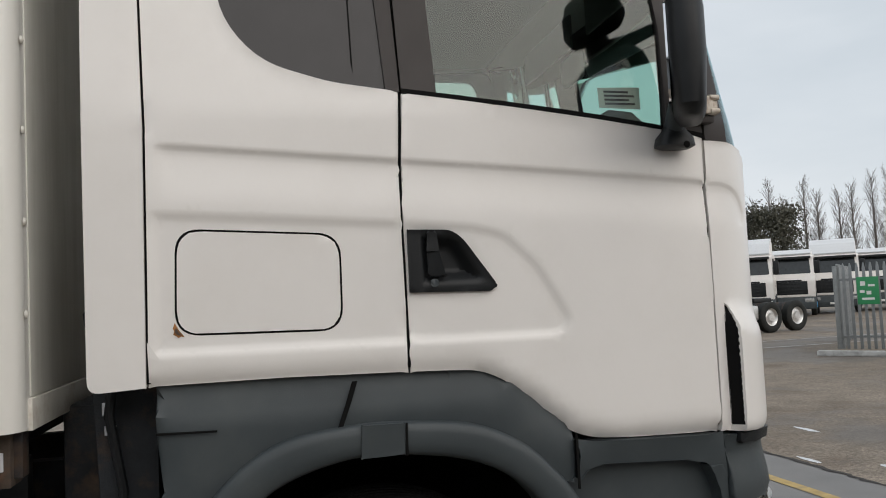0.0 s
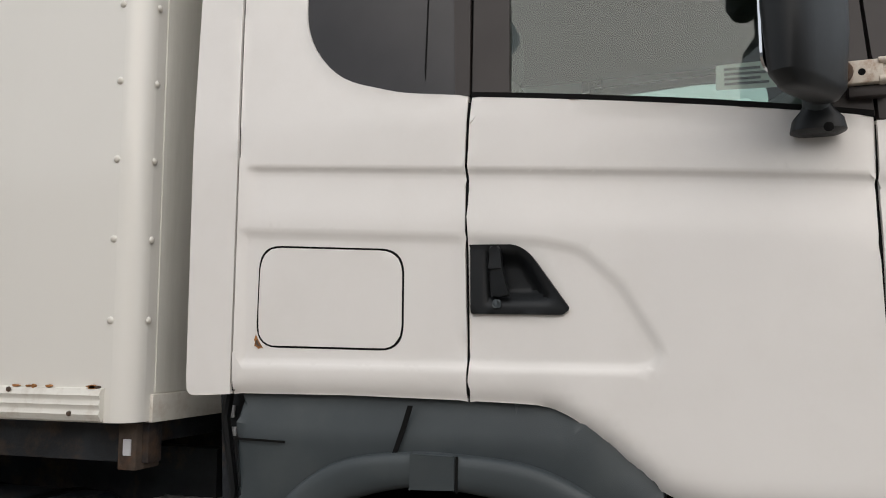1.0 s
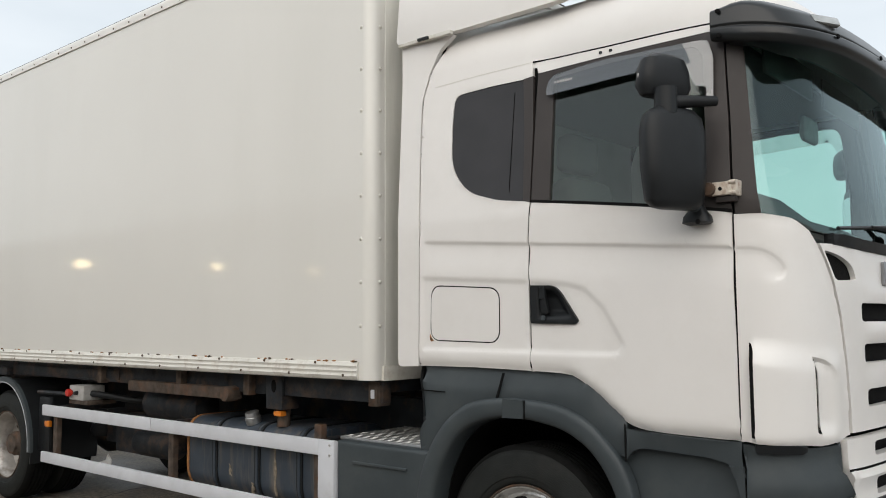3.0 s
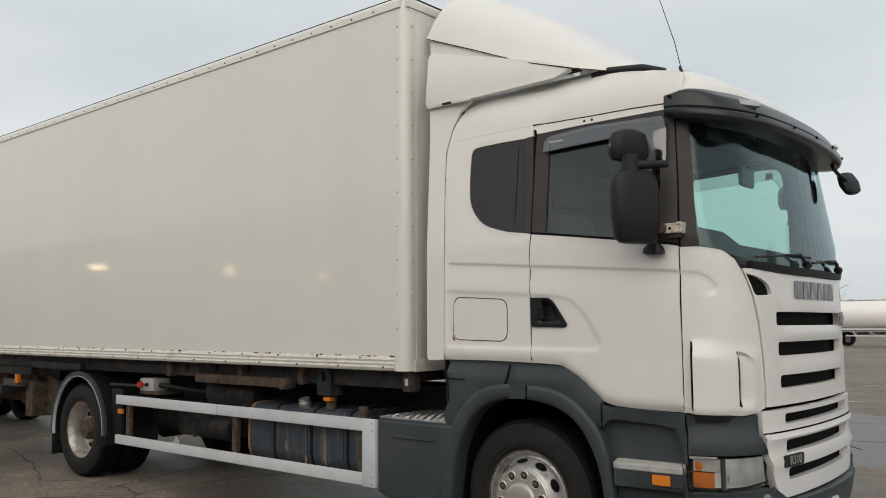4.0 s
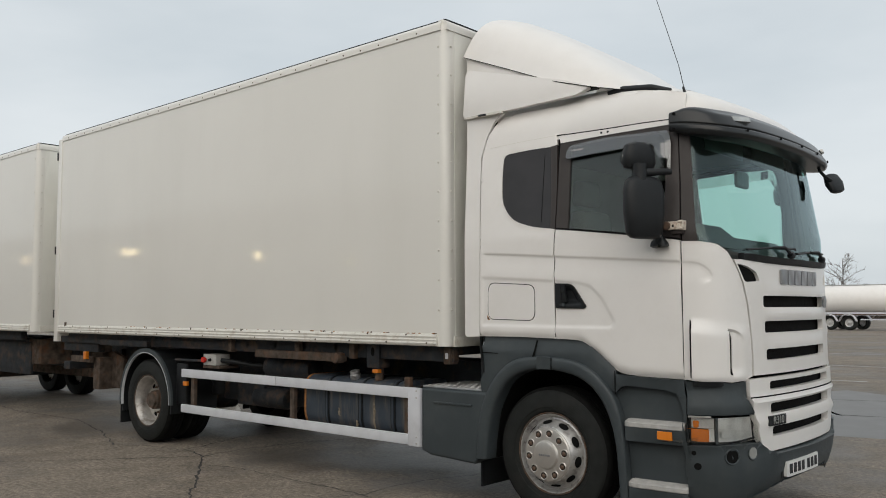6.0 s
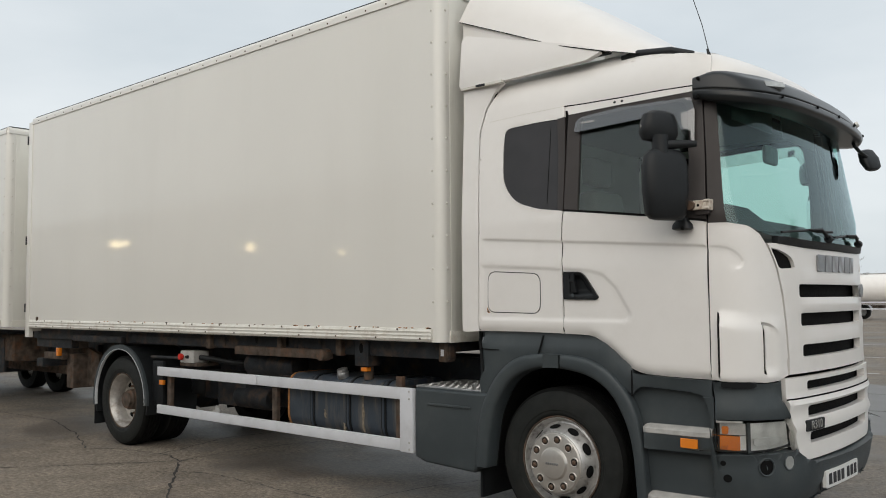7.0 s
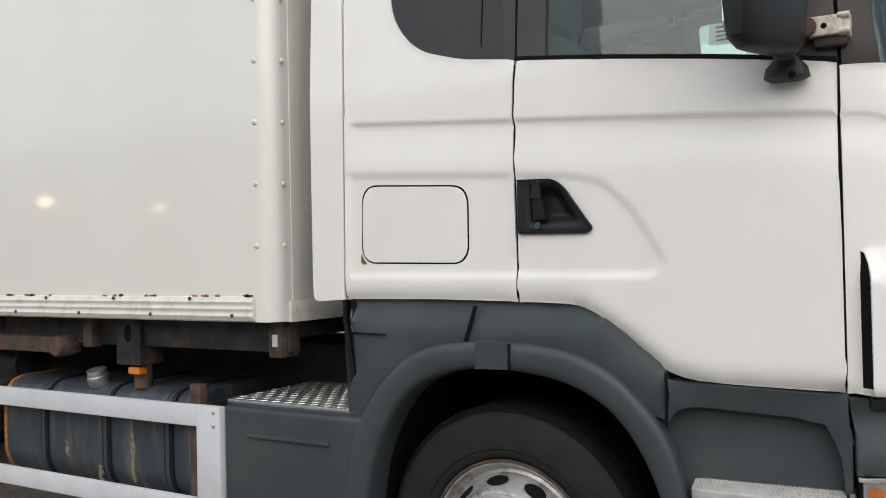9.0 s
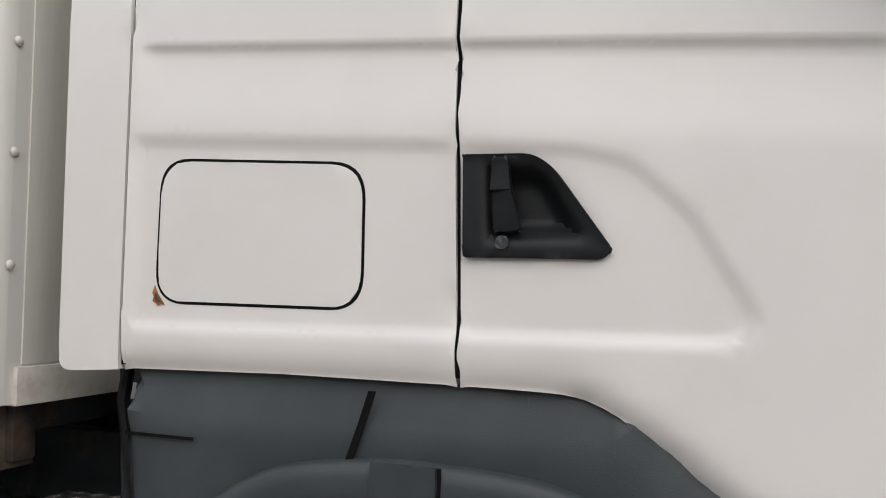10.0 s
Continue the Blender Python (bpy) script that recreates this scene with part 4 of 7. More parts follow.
FLAP = rounded([(-0.612, 1.583), (-0.118, 1.573), (-0.116, 1.868), (-0.604, 1.897)], 0.075, 7)


HANDLE_HOLE = [(0.100, 1.690), (0.345, 1.685), (0.255, 1.835), (0.22, 1.860), (0.100, 1.864)]


def cab_side(flip):
    def P(name, poly, mat, parent, label="", **kw):
        return part(name, panel(side(poly), flip=flip, **kw), M[mat], parent, label)

    q = P("cab_side_panel", QUARTER, "cab", truck, "white painted cab side and roof edge panel", depth=0.03, step=0.03, holes=[side(REARWIN)], relief=pressing, lip=0.004, extra=crease_points(-0.66, 0.08))
    P("rear_side_window", [(x, z) for x, z in REARWIN], "privacy", q, "dark tinted rear side window", depth=0.01, lift=-0.006, step=0.08)
    P("window_band", [(0.044, 2.312), (0.0885, 2.3055), (0.0745, 2.7), (0.051, 3.004), (-0.01, 2.996), (0.02, 2.7)], "band", q, "dark strip beside the rear side window", depth=0.02, lift=0.003, step=0.08)
    P("window_line", [(-0.060, 2.40), (-0.055, 2.37), (-0.062, 2.93), (-0.066, 2.93)], "gap", q, depth=0.002, lift=-0.004, step=0.1)
    d = P("cab_door", DOOR_LOW, "cab", truck, "white painted cab door", depth=0.03, step=0.03, relief=pressing, lip=0.004, extra=crease_points(0.09, 1.13), holes=[side(HANDLE_HOLE)])
    f = P("door_window_frame", DOOR_UP, "band", d, "dark satin window frame of the door", depth=0.03, step=0.08, holes=[side(GLASS)], lip=0.003)
    P("door_top", DOOR_TOP, "cab", d, "white upper edge of the door", depth=0.03, step=0.06, lip=0.002)
    g = P("door_window", GLASS, "pane", d, "lightly tinted door window", depth=0.0, lift=-0.012, step=0.2)
    g.visible_shadow = False
    P("window_seal", [(0.095, 2.302), (0.4, 2.264), (0.75, 2.217), (1.128, 2.161), (1.128, 2.176), (0.75, 2.232), (0.4, 2.279), (0.095, 2.317)], "gap", d, depth=0.006, lift=0.004, step=0.1)
    # clear wind deflector over the top of the door glass
    P("wind_deflector", rounded([(0.150, 2.868), (0.60, 2.888), (0.90, 2.900), (1.00, 2.70), (1.055, 2.68), (1.05, 2.91), (1.02, 2.990), (0.5, 2.998), (0.20, 2.975), (0.16, 2.94)], 0.025), "deflector", d, "smoked acrylic wind deflector", depth=0.012, lift=0.028, step=0.1, lip=0.003)
    if not flip:
        for k in range(7):
            P("emblem_bar", [(0.205 + k * 0.016, 2.925), (0.214 + k * 0.016, 2.925), (0.214 + k * 0.016, 2.939), (0.205 + k * 0.016, 2.939)], "tread", d, depth=0.001, lift=0.030, step=0.3)
    # the roof crease is only its shade, drawn as a thin darker strip
    P("roof_crease", [(-0.60, 3.046), (-0.30, 3.068), (0.035, 3.083), (0.035, 3.087), (-0.30, 3.072), (-0.60, 3.050)], "boxtrim", q, depth=0.003, lift=0.0015, step=0.1)
    P("drip_line", [(0.04, 3.080), (0.20, 3.075), (0.50, 3.0705), (0.80, 3.0725), (1.03, 3.069), (1.083, 3.033), (1.093, 3.037), (1.038, 3.078), (0.80, 3.0815), (0.50, 3.0795), (0.2, 3.084), (0.04, 3.089)], "gap", q, depth=0.004, lift=0.002, step=0.1)
    for x in (0.443, 0.500):
        P("roof_screw", rounded([(x, 3.041), (x + 0.018, 3.041), (x + 0.018, 3.057), (x, 3.057)], 0.007), "black", d, depth=0.003, lift=0.004, step=0.3)
    # dark lining that shows in the joints
    P("joint_lining", [(-0.68, 1.46), (0.5, 1.46), (0.72, 1.20), (1.15, 1.19), (1.15, 2.14), (0.09, 2.29), (-0.68, 2.38)], "gap", q, depth=0.0, lift=-0.075, step=0.08)
    P("joint_lining", [(0.03, 1.45), (0.13, 1.45), (0.13, 2.29), (0.12, 3.07), (0.0, 3.15), (0.02, 2.4)], "gap", q, depth=0.0, lift=-0.022, step=0.08)
    P("joint_lining", [(1.10, 1.19), (1.17, 1.18), (1.17, 2.14), (1.10, 2.16)], "gap", q, depth=0.0, lift=-0.022, step=0.08)
    P("joint_lining", [(1.085, 2.14), (1.17, 2.14), (1.155, 2.6), (1.12, 3.05), (1.07, 3.05), (1.095, 2.6)], "gap", q, depth=0.0, lift=-0.020, step=0.08)
    # fuel flap: a thin dark joint round a flush lid
    fl = P("service_flap", FLAP, "gap", q, depth=0.004, lift=0.0015, step=0.05, relief=lambda s, z: -0.010)
    cx, cz = -0.3625, 1.731
    P("flap_lid", [(cx + (x - cx) * 0.974, cz + (z - cz) * 0.958) for x, z in FLAP], "cab", fl, "flush white flap lid", depth=0.004, lift=0.0035, step=0.05, relief=lambda s, z: -0.010, lip=0.0015)
    if not flip:
        P("rust_spot", [(-0.611, 1.622), (-0.617, 1.606), (-0.613, 1.598), (-0.616, 1.588), (-0.607, 1.583), (-0.601, 1.577), (-0.594, 1.582), (-0.584, 1.579), (-0.590, 1.588), (-0.600, 1.600), (-0.606, 1.612)], "rustspot", fl, "brown rust spot at the flap's corner", depth=0.001, lift=0.003, step=0.2, relief=lambda s, z: -0.010)
        P("rust_core", [(-0.609, 1.606), (-0.611, 1.594), (-0.604, 1.587), (-0.593, 1.585), (-0.600, 1.594), (-0.605, 1.604)], "rust", fl, "darker middle of the rust spot", depth=0.001, lift=0.0042, step=0.2, relief=lambda s, z: -0.010)
    # door handle: a moulded recess, a grip and a lock
    outline = rounded([(0.092, 1.678), (0.350, 1.672), (0.368, 1.690), (0.262, 1.842), (0.225, 1.868), (0.092, 1.872)], [0.006, 0.014, 0.012, 0.05, 0.03, 0.006])

    def bowl(s, z):
        x = float(np.interp(s, ARC[:NHALF], LX[:NHALF]))
        k = inside_by(BOWL, x, z)
        return -0.008 - 0.042 * sstep(0.0, 0.045, k)
    hb = P("handle_recess", outline, "black", d, "black plastic door handle recess", depth=0.03, lift=0.012, step=0.010, relief=bowl, lip=0.003)
    P("door_handle", rounded([(0.152, 1.726), (0.205, 1.722), (0.186, 1.80), (0.180, 1.862), (0.150, 1.863), (0.147, 1.80)], [0.008, 0.008, 0.01, 0.008, 0.008, 0.01]), "black", d, "black pull handle", depth=0.014, lift=0.010, step=0.03, lip=0.005)
    P("lock", rounded([(0.157, 1.693), (0.181, 1.693), (0.181, 1.717), (0.157, 1.717)], 0.011), "grey", d, "worn grey door lock", depth=0.006, lift=0.010, step=0.3, lip=0.001)
    # rear air deflector strip behind the cab
    strip = [(-0.862, 1.432), (-0.696, 1.440), (-0.692, 1.8), (-0.688, 2.19), (-0.698, 2.66), (-0.693, 2.975), (-0.642, 3.137), (-0.568, 3.266), (-0.47, 3.34), (-0.862, 3.34)]
    P("side_deflector", rounded(strip, [0.035, 0.004, 0, 0, 0, 0, 0, 0, 0.0, 0.01]), "cab", truck, "white narrow air deflector behind the cab", depth=0.03, step=0.05, lift=0.003, lip=0.0025, relief=lambda s, z: draw_in(z, s) - draw_in(min(z, 3.10), s))
    P("joint_lining", [(-0.74, 1.46), (-0.64, 1.46), (-0.64, 2.9), (-0.55, 3.12), (-0.42, 3.22), (-0.40, 3.31), (-0.60, 3.30), (-0.74, 3.2)], "gap", truck, depth=0.0, lift=-0.010, step=0.03)
    P("joint_line", [(0.073, 1.450), (0.089, 1.450), (0.089, 2.285), (0.080, 2.290), (0.072, 2.10)], "gap", q, depth=0.0, lift=-0.006, step=0.012, relief=pressing)
    P("joint_line", [(1.1245, 1.185), (1.139, 1.185), (1.139, 2.140), (1.1245, 2.145)], "gap", q, depth=0.0, lift=-0.009, step=0.012, relief=pressing)
    P("joint_line", [(-0.697, 1.45), (-0.684, 1.45), (-0.680, 2.19), (-0.690, 2.66), (-0.684, 2.97), (-0.632, 3.135), (-0.560, 3.26), (-0.574, 3.262), (-0.646, 3.135), (-0.698, 2.97), (-0.701, 2.66), (-0.691, 2.19)], "gap", q, depth=0.0, lift=-0.009, step=0.03)
    return q, d


BOWL = [(0.112, 1.700), (0.300, 1.700), (0.318, 1.712), (0.245, 1.835), (0.212, 1.855), (0.112, 1.858)]
M["deflector"] = glass("smoked_acrylic", (0.84, 0.84, 0.83), ior=2.3)
for flip in (False, True):
    cab_side(flip)

# roof skin: from the rounded edge up to a gently crowned top
bm = bmesh.new()
rows = []
for z in (3.05, 3.12, 3.20, 3.28, 3.34, 3.385, 3.42, 3.445, 3.458):
    s0, s1, n = sx(-0.56), ARC[-1] - sx(-0.56), 70
    rows.append([bm.verts.new(skin(s0 + (s1 - s0) * k / n, z, -0.006, 0.0)) for k in range(n + 1)])
for a, b in zip(rows, rows[1:]):
    for k in range(len(a) - 1):
        bm.faces.new((a[k], a[k + 1], b[k + 1], b[k]))
top = rows[-1]
for j in range(1, 6):
    rows.append([bm.verts.new(Vector((0.25 + (v.co.x - 0.25) * (1 - j / 5.5), MID + (v.co.y - MID) * (1 - j / 5.5), 3.458 + 0.035 * (1 - (1 - j / 5) ** 2)))) for v in top])
    for k in range(len(top) - 1):
        bm.faces.new((rows[-2][k], rows[-2][k + 1], rows[-1][k + 1], rows[-1][k]))
for v in bm.verts:
    if v.co.z > 3.10:
        v.co.z -= (v.co.z - 3.10) * 0.42 * sstep(0.55, 1.25, v.co.x)
part("cab_roof", bm, M["cab"], truck, "white domed cab roof")
INNER_FRONT = [(1.10, 0.14), (1.22, 0.22), (1.31, 0.36), (1.38, 0.62), (1.41, MID), (1.38, 2 * MID - 0.62), (1.31, 2 * MID - 0.36), (1.22, 2 * MID - 0.22), (1.10, 2 * MID - 0.14)]
INNER = [(-0.60, 0.06), (0.60, 0.06), (1.0, 0.09)] + INNER_FRONT + [(1.0, 2 * MID - 0.09), (0.60, 2 * MID - 0.06), (-0.60, 2 * MID - 0.06)]
part("cab_rear_wall", block(-0.66, -0.62, 0.07, 2 * MID - 0.07, 1.30, 3.20, 0.02), M["cab"], truck)
part("cab_floor", prism(INNER, 1.36, 1.40, plane="xy"), M["dash"], truck)


def wide(points):
    """(y, z) points on the near half of the front, carried over to the far half."""
    return points + [(2 * NOM - y, z) for y, z in points[::-1]]


# windscreen with pillars
for flip in (False, True):
    part("windscreen_pillar", panel([(sx(1.140), 2.155), (sx(1.205), 2.150), (sx(1.250), 2.148), (sx(1.236), 2.25), (sx(1.229), 2.40), (sx(1.220), 2.60), (sx(1.198), 2.92), (sx(1.18), 3.06), (sx(1.10), 3.06), (sx(1.128), 2.6)], depth=0.03, step=0.06, lip=0.003, flip=flip), M["band"], truck, "black windscreen pillar")
ws = [(sx(1.220), 2.145), (sy(0.28), 2.13), (sy(0.375), 2.075), (sy(0.60), 2.048), (sy(0.85), 2.045), (sy(NOM), 2.045)]
ws = ws + [(ARC[-1] - a, b) for a, b in ws[-2::-1]]
ws_top = [(sx(1.178), 3.03), (sy(0.5), 3.04), (sy(NOM), 3.05)]
ws_top = ws_top + [(ARC[-1] - a, b) for a, b in ws_top[-2::-1]]
w = part("windscreen", panel(ws + ws_top[::-1], depth=0.0, lift=-0.012, step=0.035), M["screen"], truck, "green-tinted windscreen")
w.visible_shadow = False
cowl = [(sy(0.43), 2.070), (sy(0.60), 2.055), (sy(0.85), 2.05), (sy(NOM), 2.05)]
cowl = cowl + [(ARC[-1] - a, b) for a, b in cowl[-2::-1]]
part("wiper_cowl", panel(cowl + [(a, b - 0.05) for a, b in cowl[::-1]], depth=0.05, lift=0.014, step=0.08, lip=0.008), M["black"], truck, "black plastic cowl under the windscreen")

# corner panel with the air slot and the proud deflector below it
corner = [(sx(1.135), 1.168), (sx(1.20), 1.164), (sy(0.34), 1.152), (sy(0.434), 1.158), (sy(0.478), 1.185), (sy(0.479), 1.30), (sy(0.468), 1.50), (sy(0.449), 1.70), (sy(0.420), 1.85), (sy(0.390), 1.94), (sy(0.358), 2.02), (sy(0.33), 2.075), (sy(0.27), 2.128), (sx(1.25), 2.150), (sx(1.135), 2.152)]


REAR_SLOT = [(sx(1.176), 1.186), (sx(1.194), 1.184), (sx(1.194), 1.555), (sx(1.188), 1.585), (sx(1.178), 1.592)]
FRONT_SLOT = [(sy(0.319), 1.205), (sy(0.341), 1.200), (sy(0.343), 1.470), (sy(0.338), 1.500), (sy(0.328), 1.512), (sy(0.320), 1.495)]
CZ = crease(1.14)
RUN_OUT = [(sx(1.02), CZ), (sx(1.20), CZ - 0.003), (sx(1.25), CZ - 0.014), (sx(1.29), CZ - 0.036), (sx(1.32), CZ - 0.070), (sx(1.335), CZ - 0.105), (sx(1.325), CZ - 0.140), (sx(1.30), CZ - 0.152), (sx(1.02), CZ - 0.152)]


def corner_relief(s, z):
    """The crease that ends in a rounded pocket, and the proud air deflector with a scoop before its front slot."""
    soft = 1 - 0.9 * sstep(CZ - 0.03, CZ - 0.145, z) * (1 - sstep(sx(1.22), sx(1.31), s))
    d = -0.0065 * sstep(-0.005, 0.014, inside_by(RUN_OUT, s, z)) * soft
    mid = sy(0.325)
    k = sstep(sx(1.186), mid, s)
    z0 = 1.49 - 0.03 * k
    shell = (0.050 - 0.030 * k) * (1 - sstep(z0, z0 + 0.12, z)) * sstep(sx(1.178), sx(1.192), s) * (1 - sstep(sy(0.375), sy(0.475), s))
    arch = 1.522 - 5.0 * max(0.0, s - mid - 0.02) ** 2
    scoop = 0.024 * sstep(mid - 0.008, mid + 0.010, s) * (1 - sstep(mid + 0.03, sy(0.44), s)) * (1 - sstep(arch - 0.016, arch + 0.004, z)) * sstep(1.175, 1.25, z)
    low = 1 - sstep(1.160, 1.19, z)
    return d + shell - scoop - 0.012 * low * low


SHELL_LINES = [(sx(1.198) + a, 1.17 + 0.018 * b) for a in (0.0, 0.008) for b in range(26)] + [(sy(0.315) - a, 1.17 + 0.018 * b) for a in (0.0, 0.008) for b in range(21)]
SHELL_LINES += [(sy(0.347) + 0.012 * b, 1.522 - 5.0 * max(0.0, sy(0.347) + 0.012 * b - sy(0.325) - 0.02) ** 2 + o) for b in range(10) for o in (-0.016, -0.008, 0.0, 0.008)]
for i in range(7):
    p, q = Vector(RUN_OUT[i]), Vector(RUN_OUT[i + 1])
    m = max(1, int((q - p).length / 0.012))
    for k in range(m):
        c = p.lerp(q, (k + 0.5) / m)
        n = Vector((q - p).yx).normalized()
        SHELL_LINES += [(c.x - n.x * o, c.y + n.y * o) for o in (-0.014, -0.007, 0.0, 0.007)]
for flip in (False, True):
    c = part("corner_panel", panel(corner, depth=0.03, step=0.022, holes=[REAR_SLOT, FRONT_SLOT], relief=corner_relief, lip=0.003, flip=flip, extra=SHELL_LINES), M["cab"], truck, "white rounded front corner panel with a proud air deflector")
    # near-black sheets just under the slots stand in for their inner shade
    part("air_slot", panel([(sx(1.173), 1.180), (sx(1.197), 1.178), (sx(1.197), 1.56), (sx(1.188), 1.60), (sx(1.173), 1.60)], depth=0.0, lift=-0.008, step=0.012, flip=flip, relief=corner_relief), M["gap"], c, "near-black sheet standing in for the shade inside the air slot")
    part("air_slot", panel([(sy(0.316), 1.195), (sy(0.347), 1.190), (sy(0.347), 1.51), (sy(0.316), 1.52)], depth=0.0, lift=-0.003, step=0.012, flip=flip, relief=corner_relief), M["gap"], c)
    part("deflector_foot", panel([(sx(1.19), 1.130), (sx(1.20), 1.120), (sy(0.26), 1.118), (sy(0.28), 1.130), (sy(0.28), 1.158), (sx(1.19), 1.162)], depth=0.05, lift=0.022, step=0.06, lip=0.01, flip=flip), M["black"], c)
    part("air_intake", panel(front([(0.376, 2.0), (0.46, 1.98), (0.54, 1.94), (0.565, 1.86), (0.428, 1.852)]), depth=0.0, lift=-0.020, step=0.05, flip=flip), M["mesh"], c, "black air intake")

# grille: upper panel with three slots, lower panel with three
UP = wide([(0.370, 2.022), (0.402, 1.94), (0.432, 1.85), (0.461, 1.70), (0.480, 1.50), (0.490, 1.30), (0.489, 1.188)])
UP = [(sy(y), z) for y, z in UP]


def slot(yl, z0, z1, k=0.02):
    return [(sy(y), z) for y, z in rounded([(yl, z0), (2 * NOM - yl, z0), (2 * NOM - yl, z1), (yl, z1)], k, 3)]


def eye_hole(far):
    pts = rounded([(0.388, 1.993), (0.46, 1.975), (0.536, 1.932), (0.558, 1.868), (0.440, 1.860)], [0.01, 0.03, 0.03, 0.01, 0.02], 3)
    return [(sy(2 * NOM - y if far else y), z) for y, z in pts]


def ridges(s, z):
    d = 0.0
    for zc in (1.795, 1.615, 1.395):
        d += 0.020 * math.exp(-((z - zc) / 0.022) ** 2)
    y = float(np.interp(s, ARC, LY))
    return d * (1 - sstep(0.600, 0.66, abs(y - MID)))


up_slots = [slot(0.592, 1.678, 1.764), slot(0.602, 1.490, 1.576), slot(0.612, 1.290, 1.372)]
gr = part("upper_grille", panel(UP, depth=0.04, step=0.045, holes=up_slots + [eye_hole(False), eye_hole(True)], relief=ridges, lip=0.0, lift=0.004), M["cab"], truck, "white front grille panel with dark slots")
part("grille_mesh", panel([(sy(0.40), 1.99), (sy(0.56), 1.21), (sy(2 * NOM - 0.56), 1.21), (sy(2 * NOM - 0.40), 1.99)], depth=0.0, lift=-0.055, step=0.1), M["mesh"], gr, "black grille mesh")
LOWG = [(sy(y), z) for y, z in wide([(0.436, 1.166), (0.438, 1.05), (0.460, 0.96), (0.486, 0.84), (0.512, 0.72), (0.540, 0.660), (0.60, 0.638)])]
lo_slots = [slot(0.610, 1.076, 1.140), slot(0.612, 0.903, 0.982), slot(0.626, 0.740, 0.814)]
lg = part("lower_grille", panel(LOWG, depth=0.05, step=0.045, holes=lo_slots, lift=0.024, relief=lambda s, z: 0.018 * math.exp(-((z - 0.845) / 0.03) ** 2) + 0.018 * math.exp(-((z - 1.005) / 0.02) ** 2)), M["cab"], truck, "white lower grille panel with dark slots")
part("grille_mesh", panel([(sy(0.50), 1.145), (sy(0.60), 0.68), (sy(2 * NOM - 0.60), 0.68), (sy(2 * NOM - 0.50), 1.145)], depth=0.0, lift=-0.040, step=0.1), M["mesh"], lg)
part("grille_joint", panel([(sy(0.440), 1.030), (sy(2 * NOM - 0.440), 1.030), (sy(2 * NOM - 0.440), 1.040), (sy(0.440), 1.040)], depth=0.004, lift=0.030, step=0.1), M["gap"], lg)
for k in range(6):
    y = 0.823 + k * 0.117
    part("emblem_letter", panel(front(rounded([(y, 1.850), (y + 0.094, 1.850), (y + 0.094, 1.964), (y, 1.964)], 0.012)), depth=0.014, lift=0.020, step=0.1, lip=0.003), M["chrome"], gr, "raised grey metal emblem block")
part("round_emblem", panel(front(rounded([(1.675, 1.672), (1.755, 1.672), (1.755, 1.772), (1.675, 1.772)], 0.036)), depth=0.014, lift=0.030, step=0.1, lip=0.003), M["chrome"], gr, "small round metal emblem")
bp = part("model_badge", panel(front(rounded([(0.566, 0.820), (0.776, 0.820), (0.776, 0.892), (0.566, 0.892)], 0.012)), depth=0.014, lift=0.044, step=0.1, lip=0.003), M["black"], lg, "black badge with raised metal lettering")
fc = bpy.data.curves.new("lettering", "FONT")
fc.body, fc.size, fc.extrude, fc.align_x, fc.align_y = "R310", 0.078, 0.003, "CENTER", "CENTER"
fo = bpy.data.objects.new("lettering", fc)
me = bpy.data.meshes.new_from_object(fo)
bpy.data.objects.remove(fo)
me.materials.append(M["alu"])
pc, pd = skin(sy(0.671), 0.856, 0.046), skin(sy(0.72), 0.85, 0.046) - skin(sy(0.62), 0.85, 0.046)
shared("lettering", me, lg, Matrix.Translation(pc) @ Matrix.Rotation(math.atan2(pd.y, pd.x), 4, "Z") @ Matrix.Rotation(radians(90), 4, "X"))

def flipped(bm, flip):
    if flip:
        for v in bm.verts:
            v.co.y = 2 * MID - v.co.y
    return bm


# bumper, headlamps, corner pieces, steps
bump = [(sx(1.135), 0.705), (sx(1.20), 0.715), (sy(0.40), 0.718), (sy(0.49), 0.715), (sy(0.56), 0.655), (sy(0.62), 0.628), (sy(NOM), 0.62)]
bump = bump + [(ARC[-1] - a, b) for a, b in bump[-2::-1]]
bump_low = [(sx(1.145), 0.275), (sy(0.42), 0.300), (sy(0.60), 0.365), (sy(0.75), 0.400), (sy(NOM), 0.405)]
bump_low = bump_low + [(ARC[-1] - a, b) for a, b in bump_low[-2::-1]]
bu = part("bumper", panel(bump + bump_low[::-1], depth=0.10, lift=0.025, step=0.05, lip=0.014, relief=lambda s, z: -0.075 * sstep(0.60, 0.25, z) + 0.010 * math.exp(-((z - 0.44) / 0.02) ** 2) * sstep(0.62, 0.50, float(np.interp(s, ARC, LY))) + 0.035 * sstep(0.50, 0.80, min(s, ARC[-1] - s) - sx(1.13)) * sstep(0.70, 0.62, z)), M["grey"], truck, "dark grey plastic front bumper")
